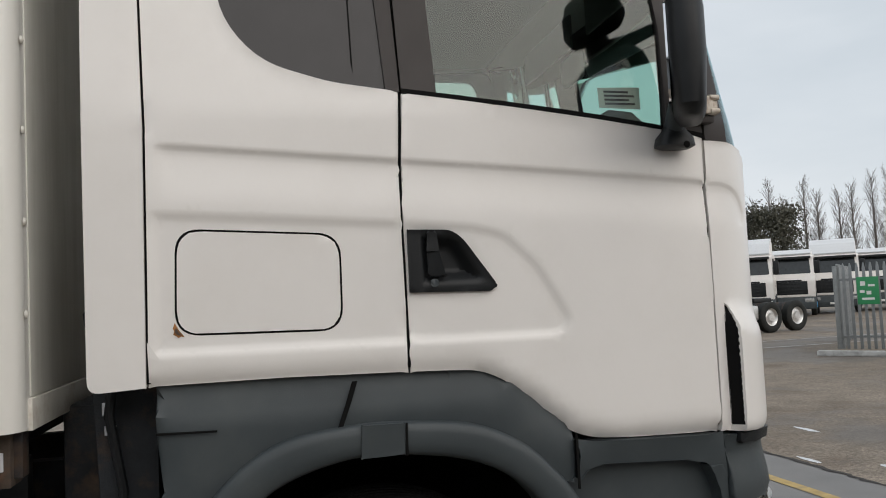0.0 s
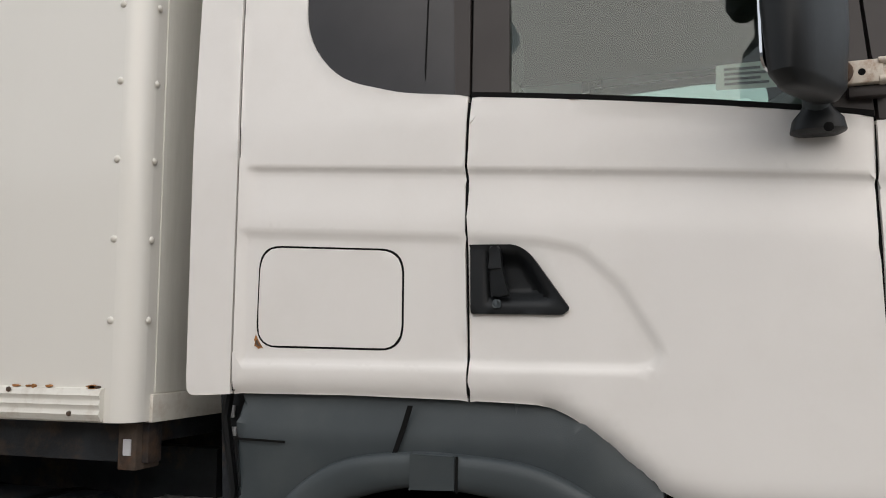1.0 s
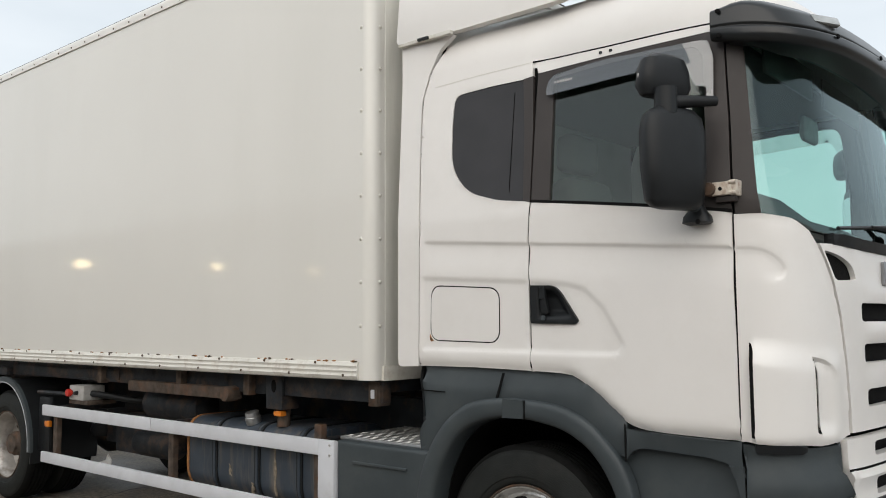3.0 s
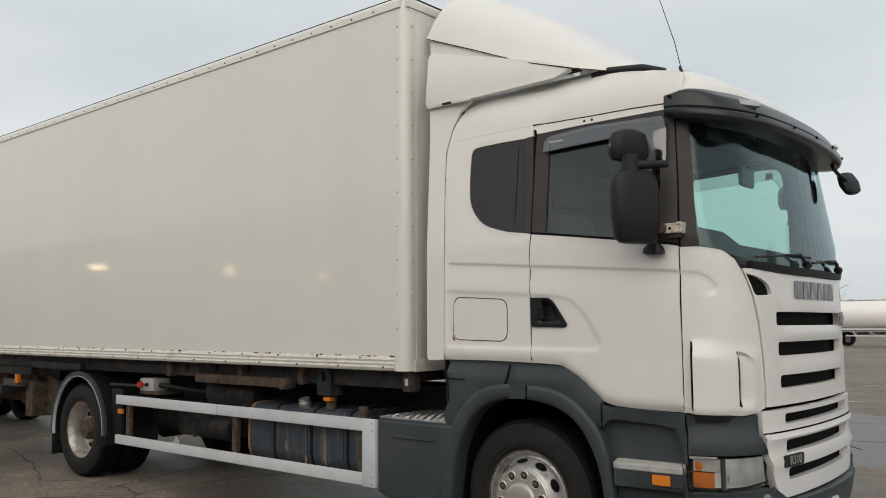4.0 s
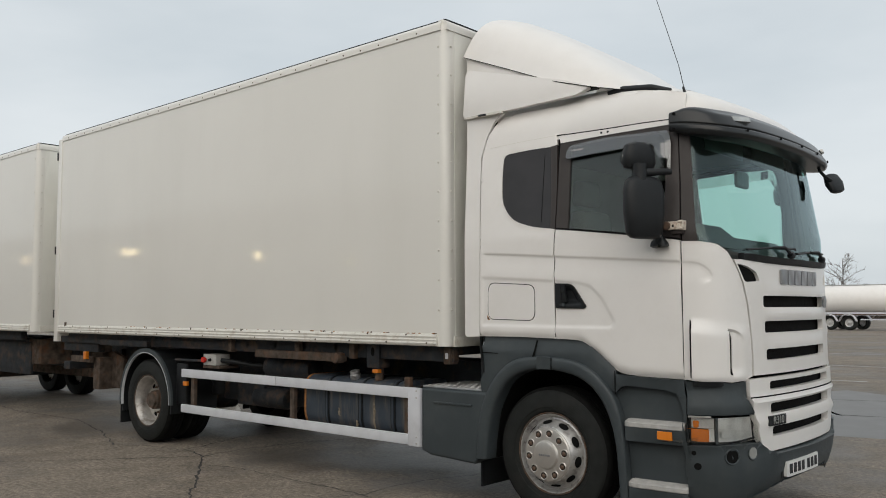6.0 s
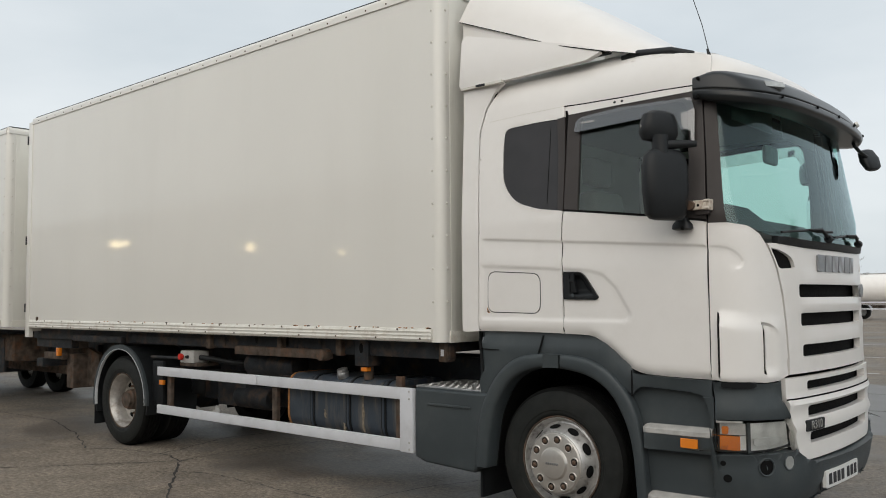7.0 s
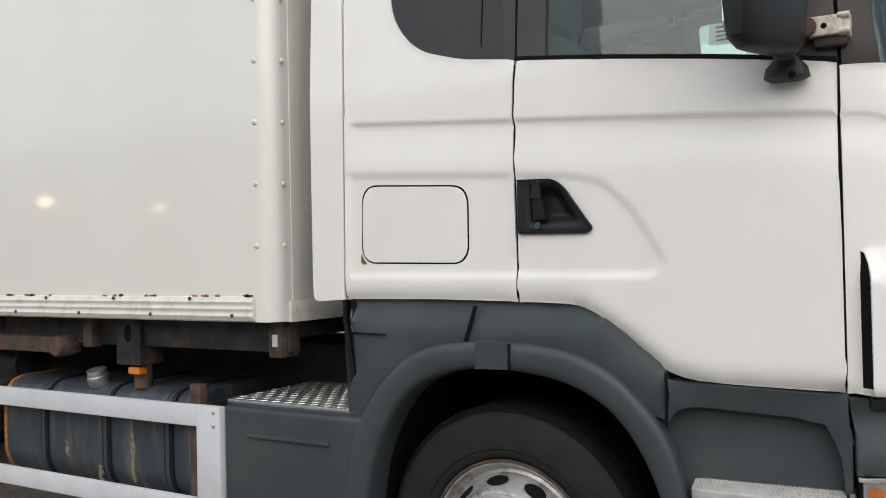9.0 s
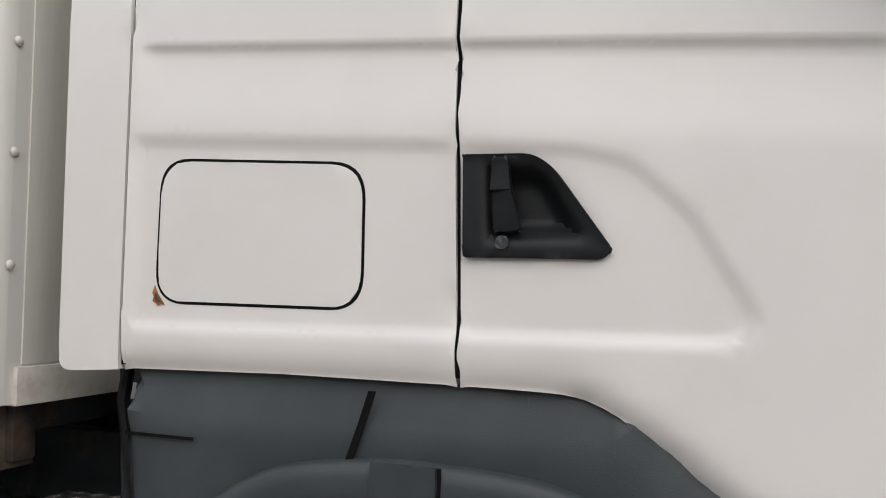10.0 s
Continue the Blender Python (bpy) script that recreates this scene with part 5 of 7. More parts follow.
for flip in (False, True):
    # fog recess and tow holes are near-black discs in place of shaded hollows
    for name, yy, zz, r, mat in (("fog_recess", 0.314, 0.640, 0.050, "gap"), ("fog_lamp", 0.443, 0.652, 0.044, "clear"), ("tow_hole", 0.172, 0.574, 0.024, "gap"), ("tow_hole", 0.166, 0.664, 0.016, "gap")):
        a = sy(yy)
        poly = [(a + r * math.cos(k * math.tau / 20), zz + r * math.sin(k * math.tau / 20)) for k in range(20)]
        part(name, panel(poly, depth=0.012, lift=0.030 if mat == "clear" else 0.0265, step=0.2, flip=flip), M[mat], bu)
        if r > 0.03:
            rim = [skin(a + 1.06 * r * math.cos(k * math.tau / 24), zz + 1.06 * r * math.sin(k * math.tau / 24), 0.027) for k in range(25)]
            part("fog_bezel", flipped(tube(rim, 0.007, 6, caps=False), flip), M["grey"], bu)
    hl = [(sx(1.160), 0.728), (sx(1.30), 0.724), (sy(0.36), 0.728), (sy(0.490), 0.742), (sy(0.488), 0.82), (sy(0.478), 0.908), (sy(0.36), 0.909), (sx(1.30), 0.910), (sx(1.160), 0.912)]
    h = part("headlamp", panel(hl, depth=0.05, lift=-0.030, step=0.05, flip=flip), M["black"], truck, "clear headlamp with an orange indicator")
    lens = part("lens", panel(hl, depth=0.05, lift=0.014, step=0.05, lip=0.008, flip=flip), M["lens"], h, "clear lamp lens")
    lens.visible_shadow = False
    part("lamp_surround", panel([(sx(1.335), 0.735), (sy(0.36), 0.737), (sy(0.482), 0.752), (sy(0.470), 0.900), (sy(0.36), 0.902), (sx(1.335), 0.902)], depth=0.01, lift=-0.020, step=0.05, flip=flip), M["reflector"], h)
    part("main_reflector", panel(rounded([(sx(1.355), 0.765), (sy(0.37), 0.765), (sy(0.455), 0.78), (sy(0.455), 0.80), (sy(0.36), 0.815), (sx(1.355), 0.815)], 0.02), depth=0.01, lift=-0.002, step=0.03, lip=0.004, flip=flip), M["reflector"], h, "bright lamp reflector")
    part("indicator", panel([(sx(1.172), 0.742), (sx(1.29), 0.738), (sx(1.29), 0.826), (sx(1.172), 0.830)], depth=0.012, lift=-0.004, step=0.04, lip=0.004, flip=flip), M["amber"], h, "orange indicator lens")
    part("indicator_bulb", panel(rounded([(sx(1.185), 0.835), (sx(1.225), 0.835), (sx(1.225), 0.885), (sx(1.185), 0.885)], 0.02), depth=0.012, lift=-0.004, step=0.04, lip=0.004, flip=flip), M["amber"], h)
    part("side_reflector", panel([(sx(1.172), 0.834), (sx(1.322), 0.831), (sx(1.322), 0.900), (sx(1.172), 0.903)], depth=0.01, lift=-0.016, step=0.05, flip=flip), M["reflector"], h)
    part("side_reflector", panel([(sx(1.29), 0.740), (sx(1.322), 0.740), (sx(1.322), 0.828), (sx(1.29), 0.828)], depth=0.01, lift=-0.012, step=0.05, flip=flip), M["reflector"], h)
    part("lamp_bar", panel([(sx(1.325), 0.728), (sx(1.337), 0.728), (sx(1.337), 0.908), (sx(1.325), 0.908)], depth=0.03, lift=0.012, step=0.06, flip=flip), M["grey"], h)
    part("lamp_frame", panel([(sx(1.155), 0.908), (sx(1.30), 0.906), (sx(1.30), 0.918), (sx(1.155), 0.920)], depth=0.02, lift=0.018, step=0.06, lip=0.003, flip=flip), M["tread"], h)
    cg = [(sx(1.135), 1.155), (sx(1.25), 1.150), (sy(0.32), 1.143), (sy(0.424), 1.148), (sy(0.428), 1.035), (sy(0.470), 0.918), (sx(1.30), 0.925), (sx(1.150), 0.925), (sx(1.150), 1.05)]
    part("corner_trim", panel(cg, depth=0.05, lift=-0.004, step=0.04, lip=0.010, flip=flip, relief=lambda s, z: 0.020 * (1 - sstep(0.96, 1.10, z))), M["grey"], truck, "grey plastic trim over the headlamp")


ARCH_OUT = smooth_line([Vector(p) for p in [(-0.735, 0.42), (-0.718, 0.62), (-0.672, 0.85), (-0.575, 1.04), (-0.45, 1.18), (-0.30, 1.262), (-0.10, 1.290), (0.05, 1.290), (0.255, 1.270), (0.41, 1.205), (0.51, 1.118), (0.59, 1.02), (0.64, 0.90), (0.675, 0.70), (0.695, 0.45), (0.70, 0.25)]], 4)
ARCH_IN = smooth_line([Vector(p) for p in [(-0.625, 0.42), (-0.600, 0.60), (-0.543, 0.854), (-0.389, 1.085), (-0.154, 1.182), (0.071, 1.187), (0.304, 1.137), (0.473, 1.005), (0.587, 0.752), (0.625, 0.40), (0.632, 0.25)]], 4)
ARCH_OUT, ARCH_IN = [(p.x, p.y) for p in ARCH_OUT], [(p.x, p.y) for p in ARCH_IN]
ARCH_TRIM = [(-0.672, 1.462), (-0.10, 1.462), (0.10, 1.458), (0.30, 1.446), (0.39, 1.412), (0.465, 1.354), (0.54, 1.291), (0.595, 1.245), (0.600, 1.19), (0.592, 1.05), (0.50, 1.09), (0.38, 1.18), (0.25, 1.23), (0.05, 1.25), (-0.10, 1.25), (-0.30, 1.22), (-0.45, 1.13), (-0.56, 1.02), (-0.640, 0.90), (-0.69, 0.97), (-0.700, 1.06), (-0.655, 1.14), (-0.672, 1.31)]


def arch_lip():
    """The lip swept along the arch, its face crowned and its edges rolled in."""
    n = 70
    lines = []
    for pts in (ARCH_OUT, ARCH_IN):
        d = np.concatenate(([0.0], np.cumsum([math.dist(p, q) for p, q in zip(pts, pts[1:])])))
        k = np.linspace(0, d[-1], n)
        lines.append((np.interp(k, d, [p[0] for p in pts]), np.interp(k, d, [p[1] for p in pts])))
    (xo, zo), (xi, zi) = lines
    bm, prev = bmesh.new(), None
    for i in range(n):
        row = []
        for u, h in ((0, -0.05), (0, 0.004), (0.03, 0.014), (0.10, 0.022), (0.30, 0.026), (0.60, 0.026), (0.84, 0.022), (0.95, 0.012), (1, -0.004), (1, -0.12)):
            x, z = xo[i] + (xi[i] - xo[i]) * u, zo[i] + (zi[i] - zo[i]) * u
            row.append(bm.verts.new(skin(sx(x), z, h)))
        if prev:
            for a in range(len(row) - 1):
                bm.faces.new((prev[a], prev[a + 1], row[a + 1], row[a]))
        prev = row
    return bm


for flip in (False, True):
    ar = part("wheel_arch", flipped(arch_lip(), flip), M["grey"], truck, "grey plastic wheel arch lip")
    # the liner and back sheet are near-black, deepening the dark behind the wheel
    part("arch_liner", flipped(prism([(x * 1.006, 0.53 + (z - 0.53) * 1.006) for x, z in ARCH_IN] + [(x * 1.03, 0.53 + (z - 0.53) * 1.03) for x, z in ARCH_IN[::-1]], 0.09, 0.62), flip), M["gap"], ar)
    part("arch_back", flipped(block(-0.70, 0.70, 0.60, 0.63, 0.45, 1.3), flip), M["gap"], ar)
    at = part("arch_trim", panel(side(ARCH_TRIM), depth=0.10, lift=-0.004, step=0.05, lip=0.008, flip=flip, relief=lambda s, z: -0.006 - 0.036 * max(sstep(1.34, 1.44, z), sstep(0.30, 0.50, float(np.interp(s, ARC, LX))) * sstep(-0.09, 0.0, z - float(np.interp(np.interp(s, ARC, LX), [0.3, 0.39, 0.54, 0.6], [1.446, 1.412, 1.291, 1.24]))))), M["grey"], truck, "grey plastic trim between cab and wheel arch")

    def mark(name, pts, mat, lift, parent, label="", depth=0.004, lip=0.0):
        return part(name, panel(side(pts), depth=depth, lift=lift, step=0.06, flip=flip, lip=lip), M[mat], parent, label)
    mark("trim_slit", [(-0.100, 1.420), (-0.084, 1.420), (-0.104, 1.36), (-0.133, 1.285), (-0.148, 1.285), (-0.120, 1.36)], "gap", 0.001, at, "dark slit")
    mark("trim_groove", [(-0.672, 1.303), (-0.50, 1.300), (-0.50, 1.306), (-0.672, 1.310)], "gap", 0.0005, at)
    mark("arch_clip", rounded([(-0.083, 1.192), (0.050, 1.196), (0.052, 1.288), (-0.080, 1.290)], 0.004), "grey", 0.0305, ar, "grey plastic clip on the arch", 0.03, 0.003)
    mark("clip_joint", [(0.053, 1.190), (0.060, 1.190), (0.062, 1.288), (0.055, 1.288)], "gap", 0.0285, ar)
    mark("trim_joint", [(0.598, 1.035), (0.606, 1.035), (0.606, 1.205), (0.598, 1.210)], "gap", 0.002, at)
    # step housing: a recessed well with two treads
    st = part("step_housing", panel([(sx(0.612), 1.185), (sx(0.70), 1.168), (sx(1.128), 1.160), (sx(1.140), 1.05), (sx(1.140), 0.28), (sx(0.64), 0.28), (sx(0.63), 0.75), (sx(0.59), 0.92), (sx(0.55), 1.05)], depth=0.02, lift=-0.06, step=0.06, flip=flip), M["grey"], truck, "grey plastic step well")
    part("step_hood", panel([(sx(0.612), 1.180), (sx(1.128), 1.160), (sx(1.140), 1.02), (sx(1.125), 1.02), (sx(1.10), 1.055), (sx(1.03), 1.085), (sx(0.66), 1.105), (sx(0.61), 1.06)], depth=0.07, lift=-0.006, step=0.06, lip=0.008, flip=flip), M["grey"], st)
    part("step_side", panel([(sx(1.075), 1.06), (sx(1.142), 1.06), (sx(1.142), 0.865), (sx(1.12), 0.865), (sx(1.115), 0.98)], depth=0.07, lift=-0.004, step=0.06, lip=0.006, flip=flip), M["grey"], st)
    for z0, z1, l, r in ((0.705, 0.812, 0.684, 1.130), (0.250, 0.372, 0.706, 1.145)):
        part("step_riser", panel([(sx(l), z0), (sx(r), z0), (sx(r), z1), (sx(l), z1)], depth=0.10, lift=0.014, step=0.06, lip=0.008, flip=flip), M["grey"], st)
    for z, l, r in ((0.808, 0.676, 1.125), (0.374, 0.700, 1.142)):
        bm, prev = bmesh.new(), None
        for k in range(21):
            a = sx(l) + (sx(r) - sx(l)) * k / 20
            e = 0.020 * max(0.0, 1 - k / 1.5) + 0.010 * max(0.0, 1 - (20 - k) / 1.5)
            row = [bm.verts.new(skin(a, z + up, out - e)) for out, up in ((-0.058, 0.0), (0.020, 0.0), (0.025, 0.005), (0.025, 0.032), (0.019, 0.038), (-0.058, 0.054))]
            if prev:
                for i in range(6):
                    bm.faces.new((prev[i], prev[(i + 1) % 6], row[(i + 1) % 6], row[i]))
            else:
                bm.faces.new(row)
            prev = row
        bm.faces.new(prev)
        t = part("step_tread", flipped(bm, flip), M["tread"], st, "pale serrated step tread")
        grip = bmesh.new()
        for row in range(4):
            for k in range(34):
                a = sx(l) + 0.022 + (k + 0.5 * (row % 2)) * (sx(r) - sx(l) - 0.045) / 34
                out, up = 0.012 - 0.021 * row, z + 0.0395 + 0.0043 * row
                ring = [grip.verts.new(skin(a + u, up, out + v)) for u, v in ((-0.0045, 0), (0, -0.006), (0.0045, 0), (0, 0.006))]
                tip = grip.verts.new(skin(a, up + 0.008, out))
                for i in range(4):
                    grip.faces.new((ring[i], ring[(i + 1) % 4], tip))
        part("tread_grip", flipped(grip, flip), M["tread"], t, "rows of small raised teeth")
    part("side_marker", panel([(sx(0.935), 0.738), (sx(1.045), 0.736), (sx(1.045), 0.795), (sx(0.935), 0.797)], depth=0.02, lift=0.026, step=0.06, lip=0.004, flip=flip), M["amber"], st, "orange side marker lamp")

# sun visor across the windscreen
vis = []
for k in range(61):
    s = sx(1.05) + (ARC[-1] - 2 * sx(1.05)) * k / 60
    f = sstep(0, 0.16, k / 60) * sstep(0, 0.16, 1 - k / 60)
    vis.append((s, f))
bm, prev = bmesh.new(), None
for n, (s, f) in enumerate(vis):
    zc = 3.035 - 0.010 * f
    end = 0.72 + 0.28 * sstep(0, 0.05, min(n, 60 - n) / 60)
    prof = [(0.040, 0.100), (0.060 + 0.020 * f, 0.104), (0.085 + 0.070 * f, 0.085), (0.092 + 0.118 * f, -0.008), (0.086 + 0.114 * f, -0.020), (0.092 + 0.136 * f, -0.030), (0.090 + 0.146 * f, -0.068), (0.078 + 0.138 * f, -0.096), (0.040, -0.098 - 0.030 * f), (0.030, 0.02)]
    ring = []
    for out, up in rounded(prof, [0.02, 0.02, 0.03, 0.008, 0.004, 0.008, 0.02, 0.015, 0.01, 0.01], 4):
        p = skin(s, 3.02, out * (0.8 + 0.2 * end) - 0.050 * f, 0.0)
        ring.append(bm.verts.new((p.x, p.y, zc + up * end - 0.035 * f * sstep(0.05, 0.14, out))))
    m = len(ring)
    if prev:
        for a in range(m):
            bm.faces.new((prev[a], prev[(a + 1) % m], ring[(a + 1) % m], ring[a]))
    else:
        bm.faces.new(ring)
    prev = ring
bm.faces.new(prev)
vz = part("sun_visor", bm, M["visor"], truck, "black acrylic sun visor over the windscreen")
for y in (0.44, 1.88):
    p = skin(sy(y), 3.02, 0.128, 0.0)
    part("visor_lamp", block(-0.078, 0.078, -0.014, 0.012, -0.022, 0.022, 0.006), M["clear"], vz, "small clear visor lamp").matrix_basis = Matrix.Translation((p.x, p.y, 3.040)) @ Matrix.Rotation(radians(62 if y < 1 else 118), 4, "Z") @ Matrix.Rotation(radians(-24), 4, "X")
SCREW = link_mesh("visor_screw", lathe([(0.012, 0), (0.010, -0.006), (0, -0.007)], 10), M["gap"])
for k in range(5):
    y = 0.45 + k * 0.355
    p = skin(sy(y), 3.02, 0.212, 0.0)
    shared("visor_screw", SCREW, vz, Matrix.Translation((p.x - 0.030, p.y, 2.955)) @ Matrix.Rotation(radians(80), 4, "Z"))
for z in (3.09, 2.975):
    p = skin(sx(1.09), 3.02, 0.092, 0.0)
    shared("visor_screw", SCREW, vz, Matrix.Translation((p.x, p.y, z)) @ Matrix.Rotation(radians(20), 4, "Z"))

# wipers
for y0, dy in ((0.98, 0.52), (1.66, 0.52)):
    a, b = skin(sy(y0), 2.075, 0.03), skin(sy(y0 - dy * 0.5), 2.125, 0.012)
    wp = part("wiper", tube([a, a.lerp(b, 0.5) + Vector((0.02, 0, 0.03)), b], [0.014, 0.011, 0.007], 8), M["black"], truck, "black windscreen wiper")
    c, d = skin(sy(y0 - dy), 2.095, 0.006), skin(sy(y0 + 0.12), 2.13, 0.006)
    mid = skin(sy(y0 - dy * 0.45), 2.125, 0.006)
    part("wiper_blade", tube([c, mid, d], 0.009, 6), M["black"], wp)
    part("wiper_hub", lathe([(0.0, -0.03), (0.025, -0.03), (0.03, 0.0), (0.0, 0.0)], 14), M["black"], wp).location = a


# mirrors
def loft(sections, mat, name, parent, label=""):
    """A rounded body from upright sections: (x, y, z, half width, half depth)."""
    bm = bmesh.new()
    prev = None
    for x, y, z, hw, hd in sections:
        ring = []
        for k in range(24):
            a = k * math.tau / 24
            c, s = math.cos(a), math.sin(a)
            ring.append(bm.verts.new((x + hw * math.copysign(abs(c) ** 0.55, c), y + hd * math.copysign(abs(s) ** 0.7, s), z)))
        if prev:
            for k in range(24):
                bm.faces.new((prev[k], prev[(k + 1) % 24], ring[(k + 1) % 24], ring[k]))
        else:
            bm.faces.new(ring)
        prev = ring
    bm.faces.new(prev)
    return part(name, bm, mat, parent, label)


for flip in (False, True):
    ox, oy = 0.955, (2 * MID + 0.218 if flip else -0.218)
    turn = Matrix.Translation((ox, oy, 0)) @ Matrix.Rotation(radians(-62 if flip else 62), 4, "Z")
    mm = loft([(0, 0, 2.165, 0.08, 0.02), (0, 0, 2.172, 0.115, 0.035), (0, 0, 2.20, 0.145, 0.05), (0, 0, 2.35, 0.160, 0.060), (0, 0, 2.50, 0.160, 0.060), (0, 0, 2.57, 0.145, 0.052), (0, 0, 2.602, 0.11, 0.036), (0, 0, 2.612, 0.07, 0.02)], M["black"], "main_mirror", truck, "large black plastic door mirror")
    mm.matrix_basis = turn
    um = loft([(0, 0, 2.672, 0.08, 0.02), (0, 0, 2.680, 0.115, 0.04), (0, 0, 2.72, 0.135, 0.055), (0, 0, 2.79, 0.125, 0.06), (0, 0, 2.845, 0.105, 0.05), (0, 0, 2.868, 0.06, 0.025)], M["black"], "wide_angle_mirror", truck, "small black plastic wide-angle mirror")
    um.matrix_basis = Matrix.Translation((-0.054, 0.037 if not flip else -0.037, 0)) @ turn
    e = 1 if not flip else -1
    part("mirror_glass", prism(rounded([(-0.112, 2.22), (0.112, 2.22), (0.118, 2.53), (-0.118, 2.53)], 0.04), 0.054, 0.0605), M["mirror"], mm).matrix_basis = Matrix.Scale(e, 4, (0, 1, 0))
    part("mirror_stem", tube([(-0.03, 0, 2.58), (-0.03, 0, 2.70)], 0.05, 12), M["black"], mm)
    part("mirror_arm", tube([(0.02, 0, 2.640), (0.10, -0.03 * e, 2.645), (0.20, -0.05 * e, 2.65)], [0.032, 0.026, 0.022], 10), M["black"], mm)
    foot = loft([(0, 0, 2.112, 0.050, 0.030), (0, 0, 2.120, 0.066, 0.045), (0, 0, 2.148, 0.060, 0.045), (0, 0, 2.172, 0.040, 0.03), (0, 0, 2.20, 0.028, 0.022)], M["black"], "kerb_lamp", truck, "black plastic lamp pod under the mirror")
    foot.matrix_basis = Matrix.Translation((0.985, -0.050 if not flip else 2 * MID + 0.050, 0))
    part("pod_stem", tube([(0, 0, 2.17), (-0.008, -0.03 * e, 2.215), (-0.012, -0.06 * e, 2.25)], [0.034, 0.030, 0.028], 12), M["grey"], foot, "weathered grey stem")
    part("pod_lens", lathe([(0.012, 0), (0.0, -0.004)], 12), M["gap"], foot).location = (0.02, -0.045 * e, 2.12)
# scratches on the upper mirror cap
for k in range(3):
    part("scratch_mark", block(0.834 + k * 0.012, 0.842 + k * 0.012, -0.294 + k * 0.016, -0.283 + k * 0.016, 2.755 + 0.012 * k, 2.775 + 0.012 * k, 0.002), M["tread"], truck)
# rusty lower hinge beside the windscreen
hg = part("mirror_hinge", block(1.032, 1.140, -0.048, -0.010, 2.234, 2.294, 0.008), M["cream"], truck, "pale hinge bracket with a rusty end")
part("hinge_boss", lathe([(0.0, -0.03), (0.028, -0.03), (0.032, -0.022), (0.032, 0.03), (0.0, 0.03)], 18), M["rust"], hg).location = (1.039, -0.033, 2.264)
part("hinge_strap", block(1.128, 1.160, -0.040, 0.037, 2.230, 2.300, 0.006), M["cream"], hg)
part("hinge_hole", lathe([(0.0, -0.002), (0.008, -0.0015), (0.009, 0.0)], 12), M["gap"], hg).location = (1.090, -0.048, 2.262)
for z in (2.242, 2.288):
    part("hinge_knuckle", tube([(1.128, -0.044, z), (1.160, -0.044, z)], 0.009, 10), M["cream"], hg)
part("hinge_foot", block(1.06, 1.15, -0.030, 0.01, 2.205, 2.234, 0.006), M["band"], hg)
# kerb mirror on the far end of the visor
km = loft([(0, 0, -0.09, 0.05, 0.02), (0, 0, -0.075, 0.085, 0.03), (0, 0, 0.0, 0.105, 0.04), (0, 0, 0.075, 0.085, 0.03), (0, 0, 0.09, 0.05, 0.02)], M["black"], "kerb_mirror", truck, "small black mirror on a bent arm")
km.matrix_basis = Matrix.Translation((1.50, 2.30, 2.78)) @ Matrix.Rotation(radians(-22), 4, "Y") @ Matrix.Rotation(radians(70), 4, "Z")
part("mirror_arm", tube([(1.44, 2.03, 2.96), (1.46, 2.04, 2.87), (1.48, 2.09, 2.83), (1.50, 2.22, 2.80)], 0.014, 8), M["black"], truck)

# roof deflector: low side wings and the tall bonnet
for flip in (False, True):
    wing = rounded([(-0.872, 3.345), (-0.872, 3.735), (-0.84, 3.775), (0.06, 3.545), (0.28, 3.470), (0.31, 3.44), (0.20, 3.395), (-0.42, 3.352)], [0.02, 0.03, 0.03, 0.02, 0.02, 0.01, 0.02, 0.0])
    bm = prism(wing, 0.0, 0.05, 0.010)
    for v in bm.verts:
        v.co.y += -0.034 + 0.145 * max(0.0, v.co.x + 0.75) + 0.10 * max(0, v.co.z - 3.40)
    part("roof_wing", flipped(bm, flip), M["cab"], truck, "white side wing of the roof deflector")
    part("wing_joint", flipped(prism([(-0.862, 3.330), (-0.46, 3.330), (-0.46, 3.350), (-0.862, 3.347)], -0.028, 0.0), flip), M["boxtrim"], truck)
    part("wing_clip", flipped(block(-0.70, -0.62, -0.044, -0.02, 3.330, 3.346, 0.003), flip), M["black"], truck)


def bonnet_section(x):
    top = float(np.interp(x, [-0.98, -0.90, -0.769, -0.60, -0.325, 0.01, 0.325, 0.553, 0.75, 0.88], [4.33, 4.375, 4.365, 4.305, 4.165, 3.960, 3.725, 3.555, 3.450, 3.405]))
    low = float(np.interp(x, [-0.98, -0.50, -0.05, 0.20, 0.37, 0.60, 0.88], [3.94, 3.745, 3.555, 3.480, 3.430, 3.385, 3.36]))
    half = float(np.interp(x, [-0.98, -0.5, 0.0, 0.4, 0.7, 0.88], [1.135, 1.130, 1.140, 1.105, 0.955, 0.72]))
    return top, low, half


bm, prev = bmesh.new(), None
for i in range(32):
    x = -0.98 + i * 0.06
    lean = 0.17 * (1 - i / 31)
    top, low, half = bonnet_section(x + lean)[0], *bonnet_section(x)[1:]
    ring = []
    for inset in (0.0, 0.02):
        line = []
        for k in range(29):
            a = math.pi * k / 28
            c, h = math.cos(a), math.sin(a) ** 0.62
            line.append(bm.verts.new((x + lean * h, MID - (half - inset - 0.10 * h) * math.copysign(abs(c) ** 0.36, c), low + (top - low - inset) * h)))
        ring += line if inset == 0 else line[::-1]
    if prev:
        for k in range(58):
            bm.faces.new((prev[k], prev[(k + 1) % 58], ring[(k + 1) % 58], ring[k]))
    else:
        bm.faces.new(ring)
    prev = ring
bm.faces.new(prev)
rd = part("roof_deflector", bm, M["cab"], truck, "white curved roof air deflector")
